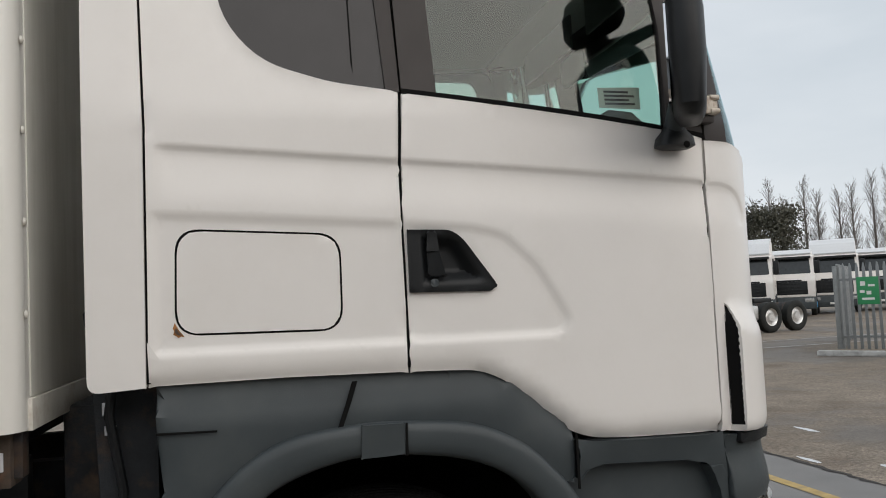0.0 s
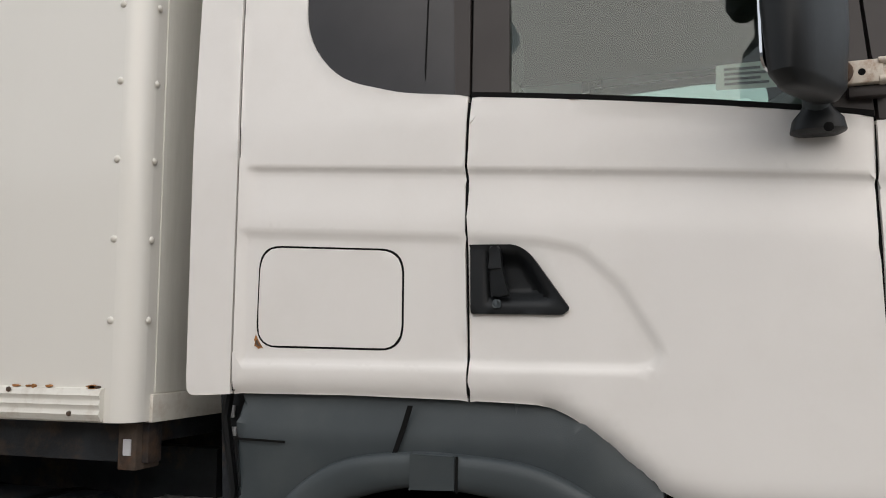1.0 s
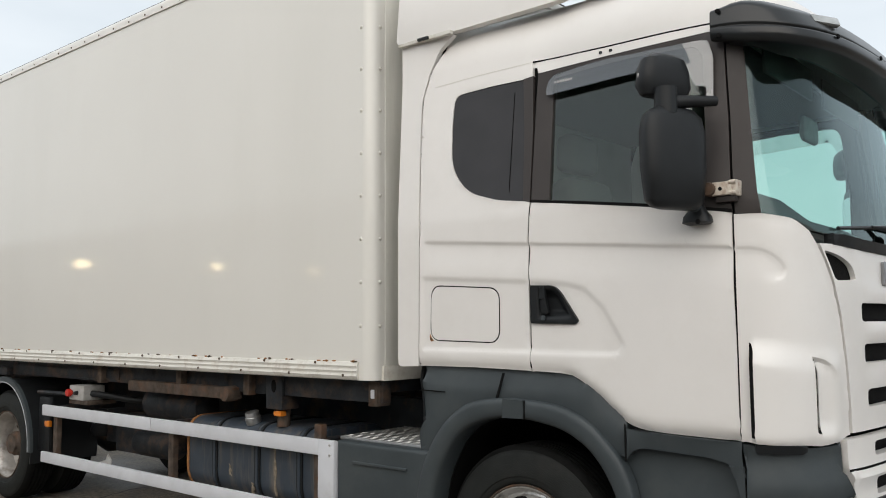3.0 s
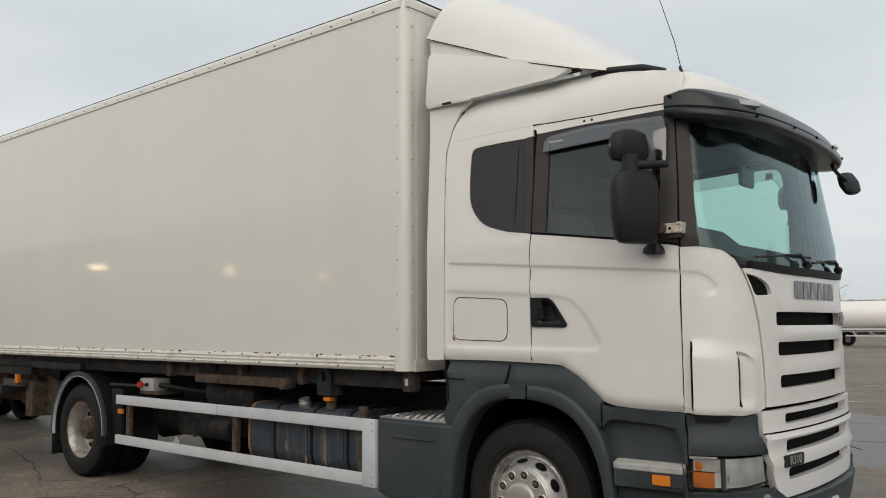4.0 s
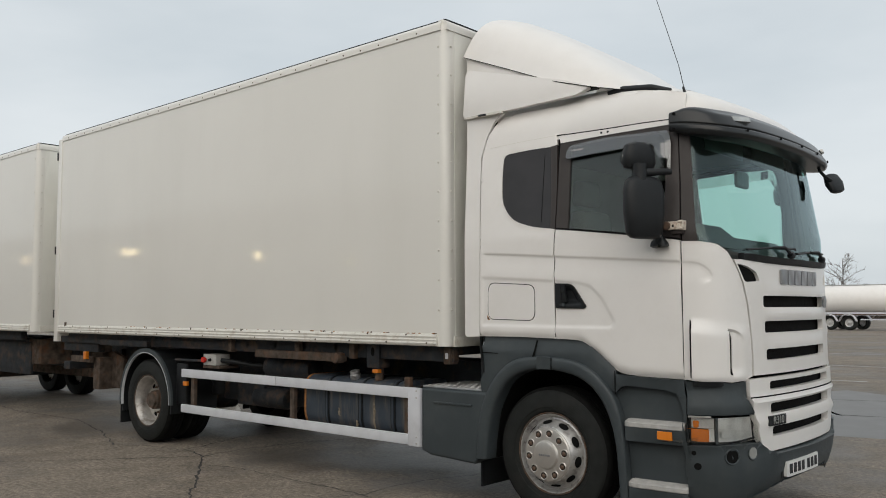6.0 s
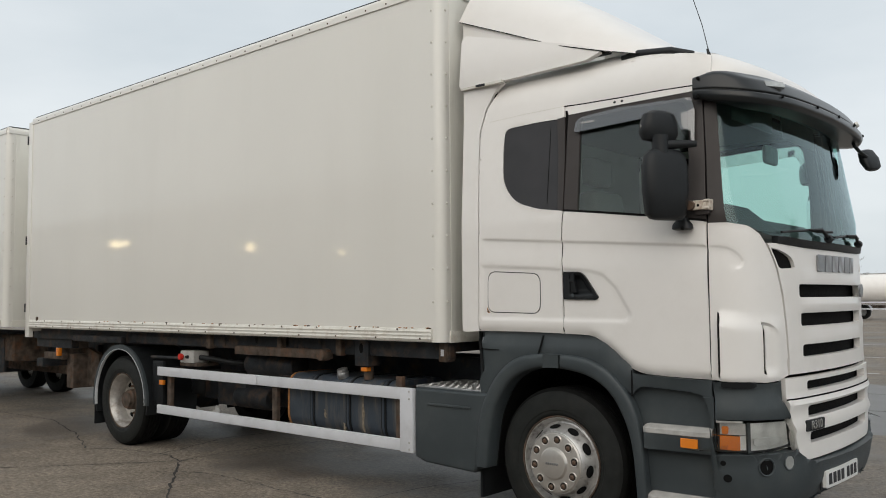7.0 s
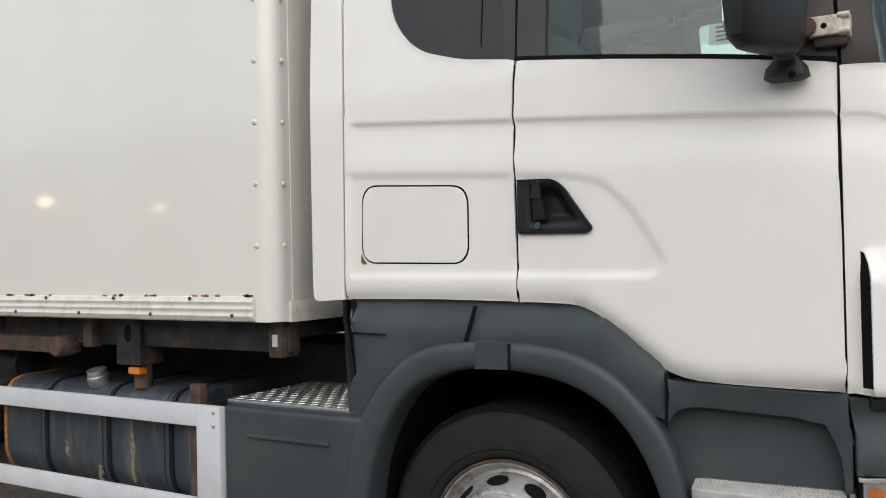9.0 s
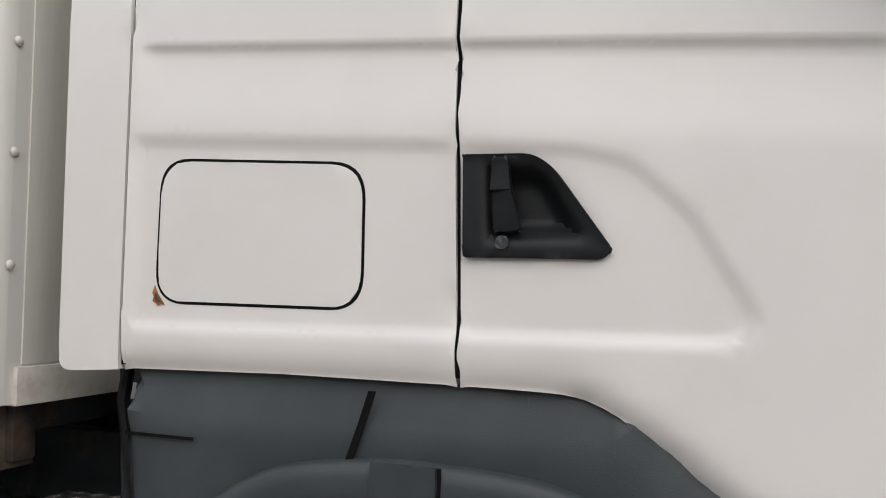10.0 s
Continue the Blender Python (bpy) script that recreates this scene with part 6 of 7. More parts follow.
part("deflector_rail", block(0.05, 0.35, 0.16, 0.23, 3.435, 3.468, 0.012), M["black"], rd)
part("deflector_rail", tube([(0.43, 0.225, 3.385), (0.55, 0.235, 3.400), (0.79, 0.255, 3.378), (0.94, 0.275, 3.330)], [0.022, 0.028, 0.028, 0.022], 10), M["black"], rd)
# a thin dark tube draws the shade line under the deflector's edge
part("deflector_seal", tube([(x, MID - bonnet_section(x)[2] - 0.004, bonnet_section(x)[1]) for x in [-0.97 + 0.1 * k for k in range(18)]], 0.0035, 6), M["gap"], rd, "thin dark line drawn in for shade along the lower edge")
# white plates added so that the gap under the deflector stays light
for e in (0.120, 2 * MID - 0.132):
    part("deflector_cheek", prism([(-0.955, 3.50), (-0.955, 3.97), (-0.55, 3.80), (0.10, 3.53), (0.10, 3.46)], e, e + 0.012, 0.003), M["cab"], rd, "added white plate that lightens the gap under the deflector")
part("clip", block(-0.14, -0.08, 0.215, 0.24, 3.60, 3.62, 0.004), M["black"], rd)
an = part("aerial", tube([(1.052, 0.295, 3.28), (1.0, 0.295, 3.52), (0.80, 0.295, 4.17), (0.70, 0.295, 4.50)], [0.003, 0.0028, 0.002, 0.0016], 6), M["black"], truck, "thin black whip aerial")
part("aerial_base", tube([(1.062, 0.295, 3.22), (1.055, 0.295, 3.265), (1.032, 0.295, 3.35)], [0.03, 0.016, 0.008], 10), M["black"], an)

# number plate with plain bars
# the recess is not sunk: a flat black sheet gives its shade
part("plate_recess", panel(front([(0.70, 0.428), (1.27, 0.428), (1.27, 0.605), (0.70, 0.590)]), depth=0.004, lift=0.040, step=0.06), M["black"], truck, "black sheet standing in for the shaded recess round the number plate")
pl = part("number_plate", panel(front(rounded([(0.725, 0.436), (1.245, 0.436), (1.245, 0.548), (0.725, 0.548)], 0.012)), depth=0.030, lift=0.066, step=0.08, lip=0.002), M["plate"], truck, "white number plate with dark bars")
for k in range(7):
    y = 0.760 + k * 0.064 + (0.03 if k > 3 else 0)
    part("plate_bar", panel(front([(y, 0.457), (y + 0.044, 0.457), (y + 0.044, 0.527), (y, 0.527)]), depth=0.002, lift=0.0685, step=0.1), M["ink"], pl)

# -- cab interior --
part("dashboard", prism([(0.80, 0.11), (1.0, 0.11)] + INNER_FRONT + [(1.0, 2 * MID - 0.11), (0.80, 2 * MID - 0.11)], 1.40, 2.04, 0.05, 3, plane="xy"), M["dash"], truck, "dark grey dashboard")
part("dash_top", prism([(0.84, 2.00), (0.86, 2.20), (0.92, 2.255), (1.02, 2.255), (1.34, 2.06), (1.34, 2.00)], 0.30, 2 * MID - 0.30, 0.03, 3), M["dash"], truck)
part("binnacle", prism([(0.84, 2.10), (0.87, 2.30), (0.93, 2.335), (1.02, 2.325), (1.26, 2.12)], 0.30, 0.98, 0.05, 4), M["dash"], truck, "hooded instrument binnacle")
part("cab_lining", block(-0.615, -0.59, 0.10, 2 * MID - 0.10, 1.42, 3.15, 0.01), M["inside"], truck, "grey rear lining of the cab")
part("headlining", block(-0.6, 1.02, 0.13, 2 * MID - 0.13, 3.05, 3.08, 0.01), M["seat"], truck)
part("bunk", block(-0.58, 0.0, 0.14, 2 * MID - 0.14, 1.42, 1.86, 0.05), M["seat"], truck)
for y in (0.58, 2 * MID - 0.58):
    bm = block(0.12, 0.62, y - 0.24, y + 0.24, 1.72, 1.90, 0.06, 3)
    se = part("seat", bm, M["seat"], truck, "dark cloth cab seat")
    bk = block(-0.09, 0.09, y - 0.23, y + 0.23, 1.86, 2.50, 0.07, 3)
    bmesh.ops.rotate(bk, verts=bk.verts, cent=(0, y, 1.86), matrix=Matrix.Rotation(radians(-10), 3, "Y"))
    bmesh.ops.translate(bk, verts=bk.verts, vec=(0.12, 0, 0))
    part("backrest", bk, M["seat"], se)
    hr = block(-0.07, 0.06, y - 0.15, y + 0.15, 2.54, 2.76, 0.055, 3)
    part("headrest", hr, M["seat"], se)
    part("seat_base", block(0.16, 0.56, y - 0.18, y + 0.18, 1.40, 1.74, 0.03), M["dash"], se)
swm = bmesh.new()
n = 40
pts = [(0.225 * math.cos(k * math.tau / n), 0.225 * math.sin(k * math.tau / n), 0) for k in range(n + 1)]
tube(pts, 0.017, 8, swm, caps=False)
for a in (20, 160, 270):
    tube([(0, 0, -0.03), (0.22 * math.cos(radians(a)), 0.22 * math.sin(radians(a)), 0)], 0.02, 8, swm)
lathe([(0.0, 0.0), (0.075, -0.005), (0.08, -0.04), (0.0, -0.06)], 20, swm, "z")
part("steering_wheel", swm, M["dash"], truck, "dark steering wheel").matrix_basis = Matrix.Translation((0.78, 0.60, 2.12)) @ Matrix.Rotation(radians(-52), 4, "Y")
part("steering_column", tube([(0.80, 0.60, 2.08), (1.0, 0.60, 1.85)], 0.05, 12), M["dash"], truck)
part("interior_mirror", block(1.10, 1.14, 1.03, 1.27, 2.655, 2.79, 0.03, 3), M["tread"], truck)
for y0, y1 in ((0.34, 1.06), (1.26, 1.98)):
    part("sun_blind", block(1.16, 1.175, y0, y1, 2.86, 3.03, 0.006), M["inside"], truck)
part("door_card", block(0.12, 1.02, 0.045, 0.070, 1.45, 2.10, 0.01), M["inside"], truck)
part("door_card", block(0.12, 1.02, 2 * MID - 0.070, 2 * MID - 0.045, 1.45, 2.10, 0.01), M["inside"], truck)
# notices stuck inside the windows
for x0, z0, w, h in ((0.66, 2.20, 0.15, 0.075),):
    nt = part("notice", panel(side([(x0, z0), (x0 + w, z0 - 0.014), (x0 + w, z0 + h - 0.012), (x0, z0 + h)]), depth=0.001, lift=-0.020, step=0.1, flip=True), M["paper"], truck, "white notice stuck to the far window")
    for r in range(4):
        part("print_bar", panel(side([(x0 + 0.015, z0 + 0.012 + r * 0.015), (x0 + w - 0.02 - 0.02 * (r % 2), z0 + 0.010 + r * 0.015), (x0 + w - 0.02 - 0.02 * (r % 2), z0 + 0.017 + r * 0.015), (x0 + 0.015, z0 + 0.019 + r * 0.015)]), depth=0.001, lift=-0.022, step=0.2, flip=True), M["ink"], nt)
# a notice and a sticker on the door glass
nt = part("notice", panel(side([(0.758, 2.262), (0.908, 2.258), (0.914, 2.336), (0.760, 2.332)]), depth=0.001, lift=-0.020, step=0.1), M["paper"], truck, "pale printed notice behind the door glass")
for r in range(4):
    part("print_bar", panel(side([(0.78, 2.273 + r * 0.014), (0.890 - 0.02 * (r % 2), 2.272 + r * 0.014), (0.890 - 0.02 * (r % 2), 2.279 + r * 0.014), (0.78, 2.280 + r * 0.014)]), depth=0.001, lift=-0.018, step=0.2), M["ink"], nt)


# ---- the trailer coupled behind the truck ----
trailer = thing("box_trailer", "white box trailer coupled behind the truck, on a rusty chassis", "trailer")
TX1 = -10.13
tb = load_box(trailer, -17.04, -9.765)
box_trim(tb, -17.04, -9.765, False)
for yy in (0.06, 2.31):
    part("body_sill", block(-17.6, TX1 - 0.1, yy, yy + 0.10, 1.20, 1.343, 0.006), M["frame"], trailer)
for yy in (0.80, 1.59):
    part("frame_rail", block(-17.4, -10.3, yy, yy + 0.09, 0.92, 1.18, 0.01), M["frame"], trailer, "dark rusty trailer rail")
part("drawbar", prism([(-12.5, 1.02), (-12.5, 1.40), (-9.0, 1.22), (-9.0, 1.10)], 0.56, 0.70, 0.01, plane="xy"), M["rust"], trailer, "rusty drawbar")
part("headboard_bracket", block(-10.9, -10.4, 0.30, 1.9, 0.80, 1.2, 0.02), M["rust"], trailer)
part("side_plate", block(-12.2, -10.75, 0.28, 0.33, 0.62, 1.15, 0.02), M["frame"], trailer)
part("marker_lamp", block(-11.9, -11.8, 0.02, 0.07, 1.05, 1.12, 0.01), M["amber"], trailer, "orange marker lamp")
for x in (-13.3, -14.6):
    for y, f in ((0.02, False), (2 * MID - 0.02, True)):
        wheel(x, y, rear=True, flip=f, parent=trailer, r=0.5)
    part("trailer_axle", tube([(x, 0.3, 0.5), (x, 2.0, 0.5)], 0.07, 10), M["frame"], trailer)
part("spring_gear", block(-15.0, -12.9, 0.66, 1.66, 0.55, 0.95, 0.05), M["frame"], trailer)


draw_up(list(trailer.children)[1:])


# ---- parked lorries across the yard ----
def tinted(name, base):
    return material(name, base, 0.35, vary=0.06, scale=2, coat=0.2, stain=tuple(c * 0.6 for c in base), stain_amount=0.3, stain_scale=2)


M["red_paint"] = tinted("red_paint", (0.36, 0.025, 0.02))
M["blue_paint"] = tinted("blue_paint", (0.03, 0.12, 0.36))
M["sky_rim"] = tinted("blue_rim", (0.02, 0.22, 0.50))
M["dark_glass"] = material("far_glass", (0.02, 0.024, 0.026), 0.08, vary=0.2, coat=0.4)


def tractor(name, label, where, heading, paint="cab", stripe=None, hubs="alu", tall=True):
    """A lorry without its trailer: x ahead, the front at x = 0, y across."""
    t = thing(name, label, "truck", "lorries parked across the yard")
    W = 1.2
    prof = [(0.0, 0.95), (0.02, 1.75), (-0.10, 2.15), (-0.32, 2.95), (-0.45, 3.05), (-2.15, 3.10), (-2.2, 1.1), (-0.75, 1.1), (-0.75, 0.95)]
    body = part("cab_body", prism(rounded(prof, [0.05, 0.1, 0.1, 0.1, 0.1, 0.1, 0.05, 0.02, 0.02]), -W, W, 0.09, 3), M[paint], t)
    sp = [(-0.42, 3.04), (-0.9, 3.52 if tall else 3.2), (-2.1, 3.78 if tall else 3.25), (-2.15, 3.05)]
    part("roof_spoiler", prism(rounded(sp, [0.1, 0.2, 0.1, 0.02]), -1.12, 1.12, 0.12, 3), M["cab"], t, "white roof spoiler")
    scr = [(-1.06, 2.12), (1.06, 2.12), (1.0, 2.90), (-1.0, 2.90)]
    bm = bmesh.new()
    rim = [bm.verts.new((-0.093 - (z - 2.12) * 0.275, y, z)) for y, z in rounded(scr, 0.08)]
    f = bm.faces.new(rim)
    ex = bmesh.ops.extrude_face_region(bm, geom=[f])
    bmesh.ops.translate(bm, vec=(0.012, 0, 0.004), verts=[v for v in ex["geom"] if isinstance(v, bmesh.types.BMVert)])
    part("windscreen", bm, M["dark_glass"], t)
    part("sun_visor", block(-0.34, -0.02, -1.1, 1.1, 2.86, 2.98, 0.03), M["visor"], t)
    for k in range(5):
        z = 1.12 + k * 0.155
        g = part("grille_slot", block(0.0, 0.028, -0.62, 0.62, z, z + 0.075, 0.01), M["black"], t)
    if not stripe:
        part("grille", block(-0.02, 0.022, -0.88, 0.88, 1.08, 1.74, 0.02), M["black"], t, "wide dark grille")
        lid = rounded([(-0.46, 3.06), (-0.94, 3.54 if tall else 3.24), (-2.08, 3.80 if tall else 3.28), (-2.06, 3.92 if tall else 3.38), (-1.4, 3.86 if tall else 3.36), (-0.88, 3.64 if tall else 3.32), (-0.40, 3.14)], 0.05)
        part("snow_cover", prism(lid, -1.10, 1.10, 0.05, 3), M["ice"], t, "old snow lying on the roof")
    part("bumper", prism(rounded([(-0.7, 0.35), (0.06, 0.35), (0.08, 0.60), (0.03, 0.95), (-0.7, 0.95)], 0.05), -1.22, 1.22, 0.06, 3), M["grey"], t)
    part("number_plate", block(0.07, 0.085, -0.26, 0.26, 0.48, 0.59, 0.004), M["plate"], t)
    for sgn in (-1, 1):
        part("headlamp", block(-0.10, 0.075, sgn * 0.92 - 0.22, sgn * 0.92 + 0.22, 0.70, 0.88, 0.03), M["clear"], t)
        part("side_window", prism(rounded([(-0.50, 2.10), (-1.42, 2.20), (-1.42, 2.88), (-0.62, 2.88)], 0.05), sgn * 1.195, sgn * 1.207), M["dark_glass"], t)
        part("mirror", block(-0.35, -0.18, sgn * 1.36 - 0.13, sgn * 1.36 + 0.13, 2.1, 2.75, 0.05), M["black"], t)
        part("door_joint", block(-1.475, -1.462, sgn * 1.198 - 0.004, sgn * 1.198 + 0.004, 1.15, 3.0), M["gap"], t)
        part("step", block(-0.75, -0.2, sgn * 1.05 - 0.14, sgn * 1.05 + 0.14, 0.40, 0.52, 0.03), M["grey"], t)
        part("arch", prism([(-1.45 + 0.66 * math.cos(radians(a)), 0.53 + 0.66 * math.sin(radians(a))) for a in range(0, 181, 12)] + [(-1.45 + 0.56 * math.cos(radians(a)), 0.53 + 0.56 * math.sin(radians(a))) for a in range(180, -1, -12)], sgn * 0.85, sgn * 1.225, 0.01), M["grey"], t)
        part("tank", block(-3.5, -2.4, sgn * 0.8 - 0.3, sgn * 0.8 + 0.3, 0.45, 0.95, 0.10, 3), M["alu" if sgn > 0 else "frame"], t)
        if stripe:
            for z in (1.60, 1.66, 1.72, 1.98, 2.04):
                part("stripe", block(-2.19, -0.30, sgn * 1.202 - 0.003, sgn * 1.202 + 0.003, z, z + 0.04), M[stripe], t, "blue painted stripe")
            part("rear_stripe", block(-2.19, -2.08, sgn * 1.203 - 0.003, sgn * 1.203 + 0.003, 1.75, 3.0), M[stripe], t)
        part("frame_rail", block(-5.9, -0.3, sgn * 0.42 - 0.04, sgn * 0.42 + 0.04, 0.72, 1.0, 0.01), M["frame"], t)
        for xw in (-1.45, -4.0, -5.3):
            prof2 = [(0.30, 0.03), (0.34, 0.01), (0.42, 0.0), (0.50, 0.02), (0.53, 0.05), (0.53, 0.27), (0.30, 0.28)]
            ty = part("tyre", lathe(prof2, 32), M["rubber"], t)
            part("rim", lathe([(0.31, 0.03), (0.28, 0.05), (0.24, 0.11 if xw < -2 else 0.02), (0.15, 0.10 if xw < -2 else -0.01), (0.13, 0.02 if xw < -2 else -0.03), (0.0, 0.02 if xw < -2 else -0.04)], 24), M[hubs], ty)
            ty.matrix_basis = Matrix.Translation((xw, sgn * -1.2 if sgn > 0 else 1.2, 0.53)) @ (Matrix.Identity(4) if sgn > 0 else Matrix.Rotation(math.pi, 4, "Z"))
    part("catwalk", block(-3.4, -2.3, -0.5, 0.5, 1.0, 1.06, 0.01), M["red_paint" if stripe else "frame"], t)
    part("side_tank_red", block(-3.6, -2.9, -1.15, -0.75, 0.5, 1.05, 0.05), M["red_paint" if stripe else "frame"], t)
    part("fifth_wheel", block(-4.9, -4.0, -0.45, 0.45, 1.02, 1.18, 0.04), M["black"], t)
    t.matrix_basis = Matrix.Translation((*where, 0)) @ Matrix.Rotation(heading, 4, "Z")
    return t


def ahead(dx, dy):
    return math.atan2(dy, dx)


tractor("tractor_unit", "white lorry tractor unit with blue side stripes and a roof spoiler", (12.54, 23.36), ahead(-0.96, -0.28), "cab", "blue_paint")
tractor("tractor_unit", "red lorry tractor unit with a white roof spoiler", (11.44, 27.75), ahead(-0.96, -0.28), "red_paint")
tractor("tractor_unit", "white lorry tractor unit with a roof spoiler", (9.62, 31.98), ahead(-0.96, -0.28), "cab")
for k, (px, py, hub) in enumerate(((22.25, 33.67, "sky_rim"), (25.35, 34.89, "sky_rim"), (28.5, 35.6, "sky_rim"), (31.6, 36.2, "alu"), (34.7, 36.8, "alu"), (37.8, 37.4, "alu"))):
    tractor("tractor_unit", "white lorry tractor unit with dark windscreen parked in a row", (px, py), ahead(-0.61, -0.79), "cab", None, hub, k % 2 == 0)

# ---- palisade fence with a green sign ----
M["galv"] = material("galvanised_steel", (0.24, 0.255, 0.26), 0.5, 0.5, vary=0.15, scale=12, stain=(0.15, 0.15, 0.14), stain_amount=0.4, stain_scale=6)
M["green"] = material("green_sign", (0.03, 0.26, 0.10), 0.5, vary=0.05)
fence = thing("palisade_fence", "grey galvanised palisade fence round an enclosure", "fence")
PALE = link_mesh("pale", prism([(-0.034, 0.06), (0.034, 0.06), (0.034, 1.92), (0.012, 2.05), (-0.012, 2.05), (-0.034, 1.92)], -0.008, 0.008, 0.003), M["galv"])
POST = link_mesh("post", block(-0.05, 0.05, -0.04, 0.04, 0, 2.0, 0.006), M["galv"])
for (ax, ay), (bx, by) in (((12.61, 14.48), (16.58, 8.75)), ((12.61, 14.48), (15.95, 18.37))):
    L = math.hypot(bx - ax, by - ay)
    rot = Matrix.Rotation(math.atan2(by - ay, bx - ax), 4, "Z")
    n = int(L / 0.145)
    for k in range(n + 1):
        u = k / n
        shared("pale", PALE, fence, Matrix.Translation((ax + (bx - ax) * u, ay + (by - ay) * u, 0)) @ rot)
    for k in range(4):
        u = k / 3
        shared("post", POST, fence, Matrix.Translation((ax + (bx - ax) * u, ay + (by - ay) * u, 0)) @ rot @ Matrix.Translation((0, 0.05, 0)))
    for z in (0.35, 1.65):
        r = part("rail", block(0, L, 0.008, 0.05, z, z + 0.05, 0.004), M["galv"], fence)
        r.matrix_basis = Matrix.Translation((ax, ay, 0)) @ rot
ang = math.atan2(8.75 - 14.48, 16.58 - 12.61)
sg = part("sign", block(0.42, 0.88, -0.03, -0.015, 1.10, 1.72, 0.004), M["green"], fence, "green sign with white marks")
sg.matrix_basis = Matrix.Translation((12.61, 14.48, 0)) @ Matrix.Rotation(ang, 4, "Z")
for k, (a, b, c, d) in enumerate(((0.50, 0.60, 1.52, 1.62), (0.66, 0.80, 1.50, 1.55), (0.48, 0.58, 1.36, 1.42), (0.62, 0.72, 1.32, 1.40), (0.52, 0.78, 1.20, 1.25))):
    part("sign_bar", block(a, b, -0.035, -0.030, c, d), M["paper"], sg)
kerb = part("kerb", block(0, 7.0, -0.45, -0.30, 0, 0.12, 0.02), M["whiteline"])
kerb.matrix_basis = Matrix.Translation((12.10, 14.45, 0)) @ Matrix.Rotation(ang, 4, "Z")
tagged(kerb, "whitened kerb along the fence", "kerb", kind="structure")
plinth = part("plinth", block(0, 6.6, -0.30, 0.4, 0, 0.10, 0.01), M["yard"])
plinth.matrix_basis = Matrix.Translation((12.25, 14.50, 0)) @ Matrix.Rotation(ang, 4, "Z")
tagged(plinth, "low concrete plinth under the fence", "plinth", kind="structure")

# ---- tank trailer on the far side ----
tk = thing("tank_trailer", "white cylindrical tank trailer on three axles", "trailer")
bm = lathe([(0.0, 0.0), (0.45, 0.03), (0.80, 0.16), (0.95, 0.40), (1.0, 0.8), (1.0, 10.6), (0.8, 10.9), (0.0, 11.0)], 40, axis="x")
part("tank", bm, M["cab"], tk, "white tank barrel").location = (0, 0, 2.25)
part("catwalk", block(1.5, 9.5, -0.25, 0.25, 3.24, 3.30, 0.01), M["alu"], tk)
for x in (2.2, 4.6, 7.0):
    part("hatch", lathe([(0.25, 0.0), (0.25, 0.1), (0.0, 0.13)], 20, axis="z"), M["black"], tk).location = (x, 0, 3.22)
for s in (-1, 1):
    part("frame_rail", block(0.4, 10.4, s * 0.5 - 0.05, s * 0.5 + 0.05, 1.05, 1.28, 0.01), M["rail"], tk)
    part("side_rail", block(0.4, 7.6, s * 1.18 - 0.02, s * 1.18 + 0.02, 1.08, 1.16, 0.01), M["rust"], tk)
    part("side_rail", block(4.6, 8.6, s * 1.18 - 0.02, s * 1.18 + 0.02, 0.72, 0.80, 0.01), M["rail"], tk)
    for x in (1.0, 2.4, 3.8):
        ty = part("tyre", lathe([(0.30, 0.03), (0.34, 0.01), (0.42, 0.0), (0.49, 0.02), (0.52, 0.05), (0.52, 0.33), (0.30, 0.34)], 32), M["rubber"], tk)
        part("rim", lathe([(0.31, 0.03), (0.28, 0.05), (0.22, 0.06), (0.12, 0.03), (0.0, 0.02)], 24), M["steel"], ty)
        ty.matrix_basis = Matrix.Translation((x, s * 1.22, 0.52)) @ (Matrix.Identity(4) if s < 0 else Matrix.Rotation(math.pi, 4, "Z"))
        part("mudguard", prism([(x + 0.64 * math.cos(radians(a)), 0.52 + 0.64 * math.sin(radians(a))) for a in range(10, 171, 16)] + [(x + 0.61 * math.cos(radians(a)), 0.52 + 0.61 * math.sin(radians(a))) for a in range(170, 9, -16)], s * 1.22 - 0.3, s * 1.22 + 0.02), M["rail"], tk)
tk.matrix_basis = Matrix.Translation((-18.15, 61.17, 0)) @ Matrix.Rotation(radians(-8), 4, "Z")

# ---- trees ----
M["bark"] = material("bark", (0.11, 0.095, 0.085), 0.9, vary=0.2, scale=5, grain=0.3, grain_scale=20)
M["twig"] = material("twigs", (0.17, 0.155, 0.145), 0.9, vary=0.2, scale=3)
M["leaf"] = material("evergreen_leaf", (0.075, 0.075, 0.055), 0.7, vary=0.4, scale=2)
M["hedge"] = material("winter_hedge", (0.11, 0.085, 0.07), 0.9, vary=0.3, scale=1.5)


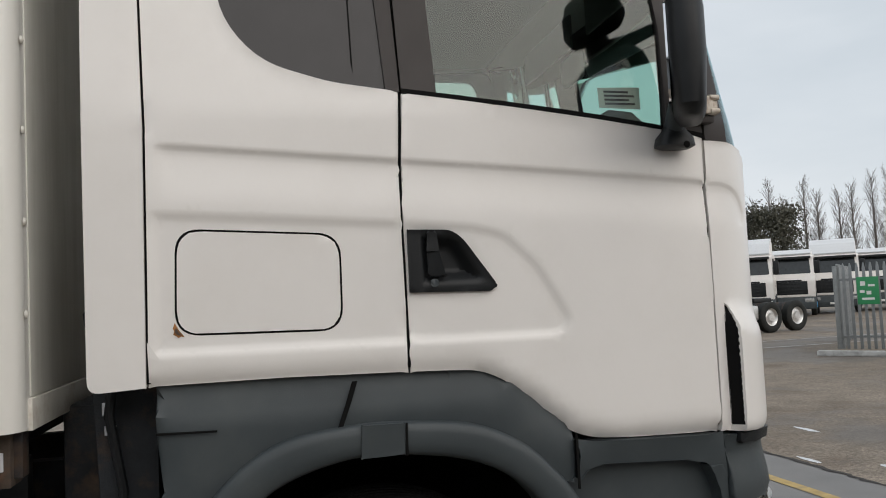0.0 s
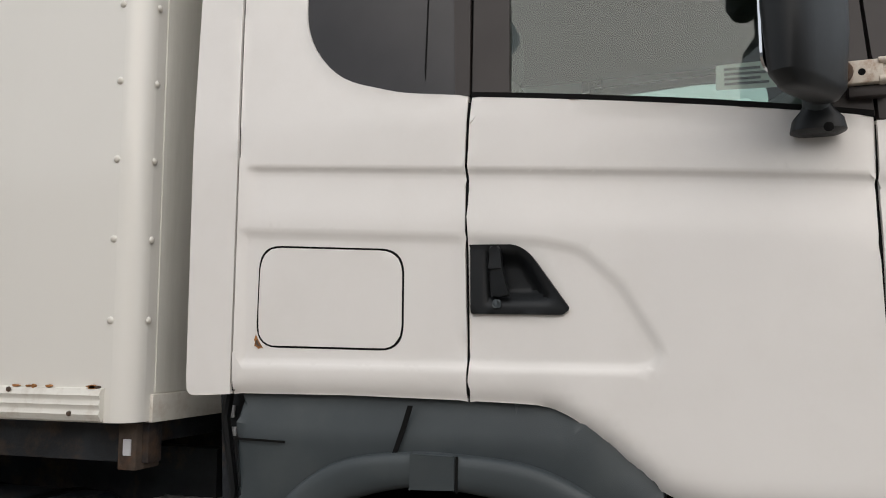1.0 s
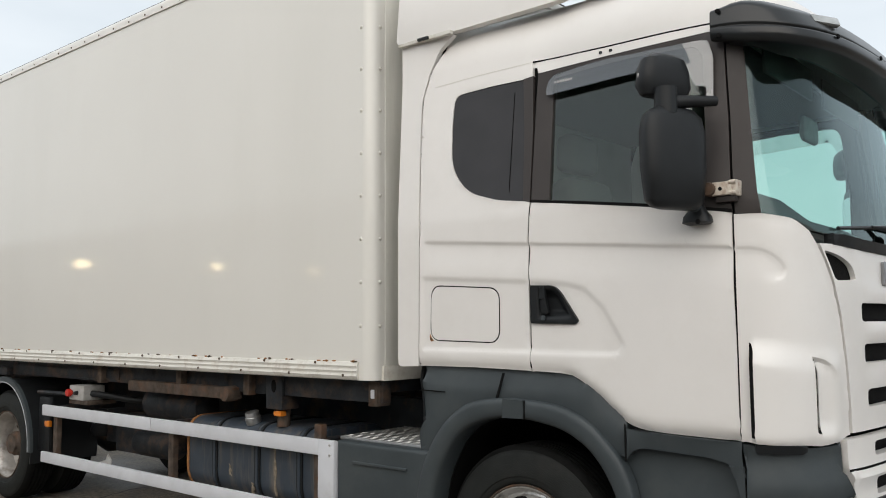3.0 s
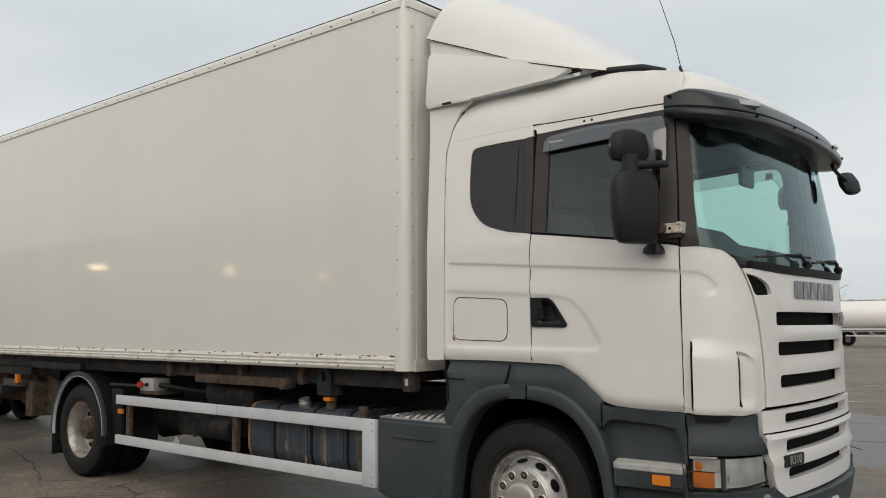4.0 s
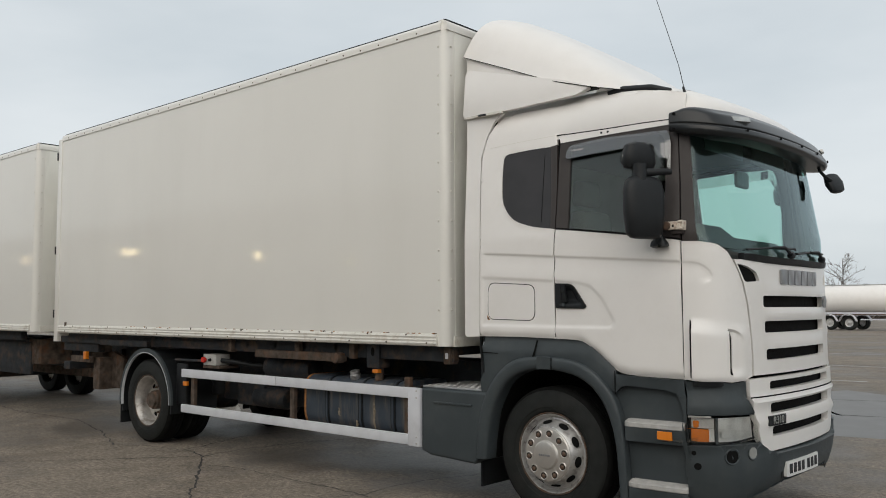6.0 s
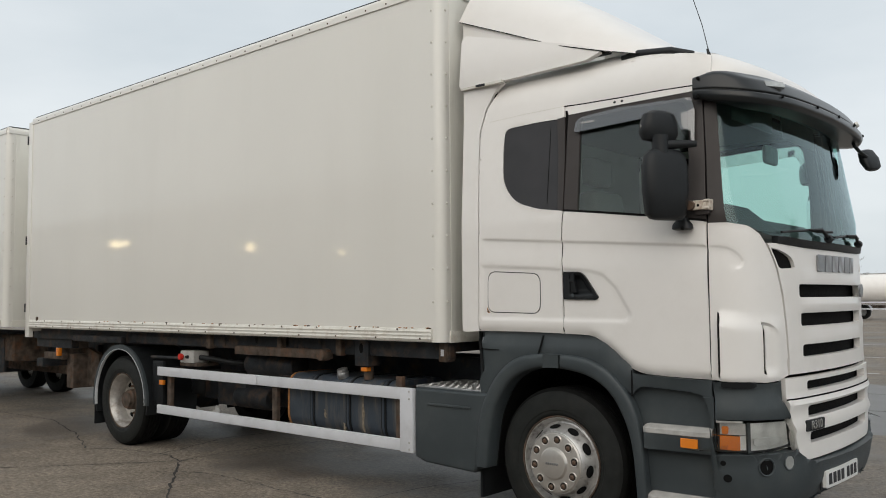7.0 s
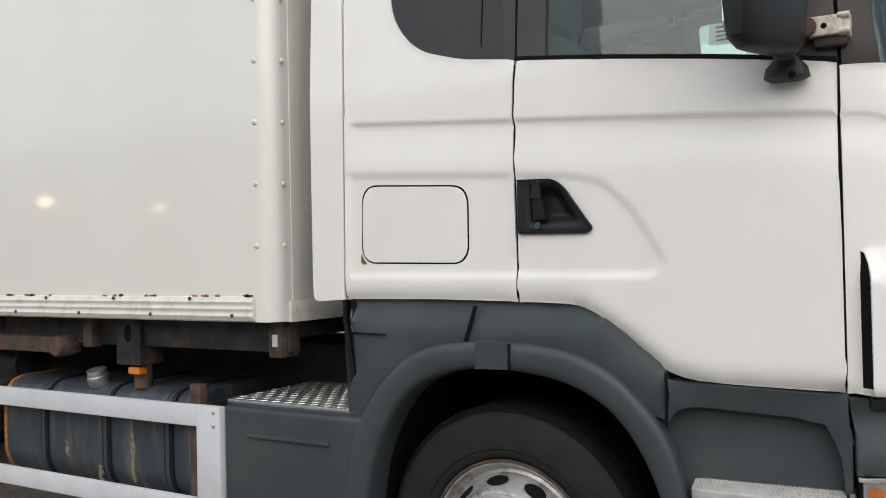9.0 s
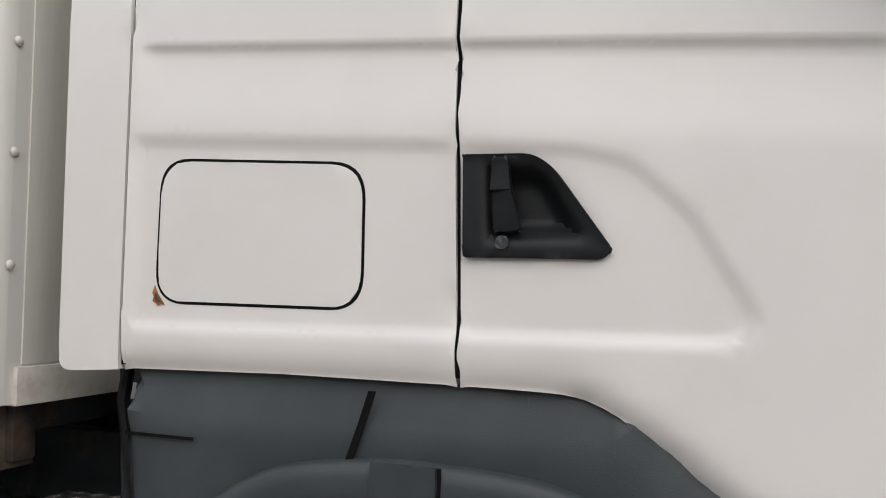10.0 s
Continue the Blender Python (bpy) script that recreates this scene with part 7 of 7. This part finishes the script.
def bare_tree(x, y, height, spread, seed, upright=True, limbs=70):
    rnd = random.Random(seed)
    t = thing("bare_tree", "tall bare winter tree with fine upright branches" if upright else "small bare winter tree with spreading branches", "tree", "winter trees", (x, y, 0))
    part("trunk", tube([(0, 0, 0), (0.05, 0, height * 0.3), (0, 0.05, height * 0.65), (0, 0, height)], [height * 0.016, height * 0.012, height * 0.007, 0.02], 8), M["bark"], t)
    bm = bmesh.new()

    def branch(p, d, length, r, depth):
        q = p + d * length * 0.5 + Vector((rnd.uniform(-1, 1), rnd.uniform(-1, 1), rnd.uniform(0, 1))) * length * 0.06
        e = p + d * length
        tube([p, q, e], [r, r * 0.7, r * 0.25], 3, bm, caps=False)
        if depth:
            for k in range(rnd.randint(3, 5)):
                f = rnd.uniform(0.3, 0.95)
                nd = (d + Vector((rnd.gauss(0, 1), rnd.gauss(0, 1), rnd.gauss(0.1, 0.6))) * (0.35 if upright else 0.6)).normalized()
                branch(p.lerp(e, f), nd, length * rnd.uniform(0.3, 0.55), r * 0.5, depth - 1)
    for i in range(limbs):
        h = height * (0.12 + 0.85 * i / limbs)
        a = rnd.uniform(0, math.tau)
        lift = 2.2 if upright else 0.5
        d = Vector((math.cos(a), math.sin(a), lift + rnd.uniform(0, 0.6))).normalized()
        branch(Vector((0, 0, h)), d, spread * rnd.uniform(0.7, 1.2) * (1.15 - 0.8 * i / limbs), 0.035, 2)
    part("crown", bm, M["twig"], t)


rnd = random.Random(77)
for k in range(13):
    az = radians(31.1 + k * 1.0 + rnd.uniform(-0.2, 0.2))
    dist = 139 + rnd.uniform(-8, 8)
    bare_tree(dist * math.sin(az), dist * math.cos(az), rnd.uniform(14.5, 18.5), 3.8, 100 + k)
bare_tree(-25.5, 96.5, 7.2, 3.2, 300, False, 40)


def evergreen(x, y, height, spread, seed):
    rnd = random.Random(seed)
    t = thing("evergreen_tree", "dark green bushy tree behind the parked lorries", "tree", "", (x, y, 0))
    part("trunk", tube([(0, 0, 0), (0.1, 0, height * 0.5), (0, 0, height * 0.85)], [0.25, 0.18, 0.05], 8), M["bark"], t)
    bm = bmesh.new()
    for c in range(46):
        a, h = rnd.uniform(0, math.tau), rnd.uniform(0.22, 1.0)
        rr = spread * math.sqrt(max(0.05, 1 - ((h - 0.5) / 0.58) ** 2)) * rnd.uniform(0.2, 1.0)
        cx, cy, cz = rr * math.cos(a), rr * math.sin(a), h * height
        tube([(0, 0, cz * 0.75), (cx * 0.9, cy * 0.9, cz)], [0.06, 0.02], 4, bm, caps=False)
        for k in range(110):
            p = Vector((cx + rnd.gauss(0, 0.55), cy + rnd.gauss(0, 0.55), cz + rnd.gauss(0, 0.42)))
            u = Vector((rnd.gauss(0, 1), rnd.gauss(0, 1), rnd.gauss(0, 1))).normalized() * 0.16
            w = u.cross(Vector((rnd.gauss(0, 1), rnd.gauss(0, 1), rnd.gauss(0, 1)))).normalized() * 0.09
            bm.faces.new([bm.verts.new(p + q) for q in (u, w, -u, -w)])
    part("crown", bm, M["leaf"], t)


evergreen(44.3, 70.2, 8.2, 2.2, 41)
evergreen(46.6, 69.8, 8.8, 2.0, 42)
evergreen(48.2, 68.6, 8.6, 2.0, 43)

# low winter hedge along the yard's far edge
bm = bmesh.new()
rnd = random.Random(9)
for k in range(5200):
    az = radians(rnd.uniform(-40, 60))
    dist = 128 + rnd.gauss(0, 2.0)
    z = abs(rnd.gauss(0, 1.9)) * (1.0 if az > radians(15) else 0.45)
    p = Vector((dist * math.sin(az), dist * math.cos(az), z))
    u = Vector((rnd.gauss(0, 1), rnd.gauss(0, 0.4), rnd.gauss(0.4, 1))).normalized() * 0.8
    w = Vector((rnd.gauss(0, 1), rnd.gauss(0, 1), rnd.gauss(0, 1))).normalized() * 0.4
    bm.faces.new([bm.verts.new(p + q) for q in (u, w, -u, -w)])
tagged(part("hedge", bm, M["hedge"], smooth=False), "low brown winter hedge along the edge of the yard", "hedge", kind="stuff")

# ---- workshop behind the camera, with its lamps ----
M["cladding"] = material("grey_cladding", (0.20, 0.21, 0.22), 0.6, vary=0.1, scale=1.2, stain=(0.12, 0.12, 0.11), stain_amount=0.4, stain_scale=1)
shed = thing("workshop", "long grey clad workshop with lamps along its wall", "building")
part("wall", block(-75, 45, -27, -15.6, 0, 5.6), M["cladding"], shed, smooth=False)
part("roof", prism([(-27.4, 5.6), (-15.2, 5.6), (-15.2, 5.75), (-21.3, 7.2), (-27.4, 5.75)], -75.4, 45.4, plane="yz"), M["cladding"], shed, smooth=False)
for k in range(7):
    x = -62 + k * 15
    part("shutter_door", block(x, x + 5, -15.6, -15.56, 0, 4.4, 0.01), M["grey"], shed)
for x, z in ((-35.5, 4.50), (-34.7, 4.48), (-24.6, 3.85), (-47.0, 4.6)):
    fl = part("floodlight", block(x - 0.22, x + 0.22, -15.58, -15.35, z - 0.14, z + 0.14, 0.03), M["black"], shed, "wall floodlight, lit")
    part("lamp_glass", block(x - 0.20, x + 0.20, -15.35, -15.335, z - 0.12, z + 0.12), M["lamp"], fl)
fl = part("floodlight", block(-19.25, -18.95, -15.58, -15.35, 3.31, 3.49, 0.03), M["black"], shed, "small wall floodlight, lit")
part("lamp_glass", block(-19.23, -18.97, -15.35, -15.335, 3.33, 3.47), M["lamp"], fl)
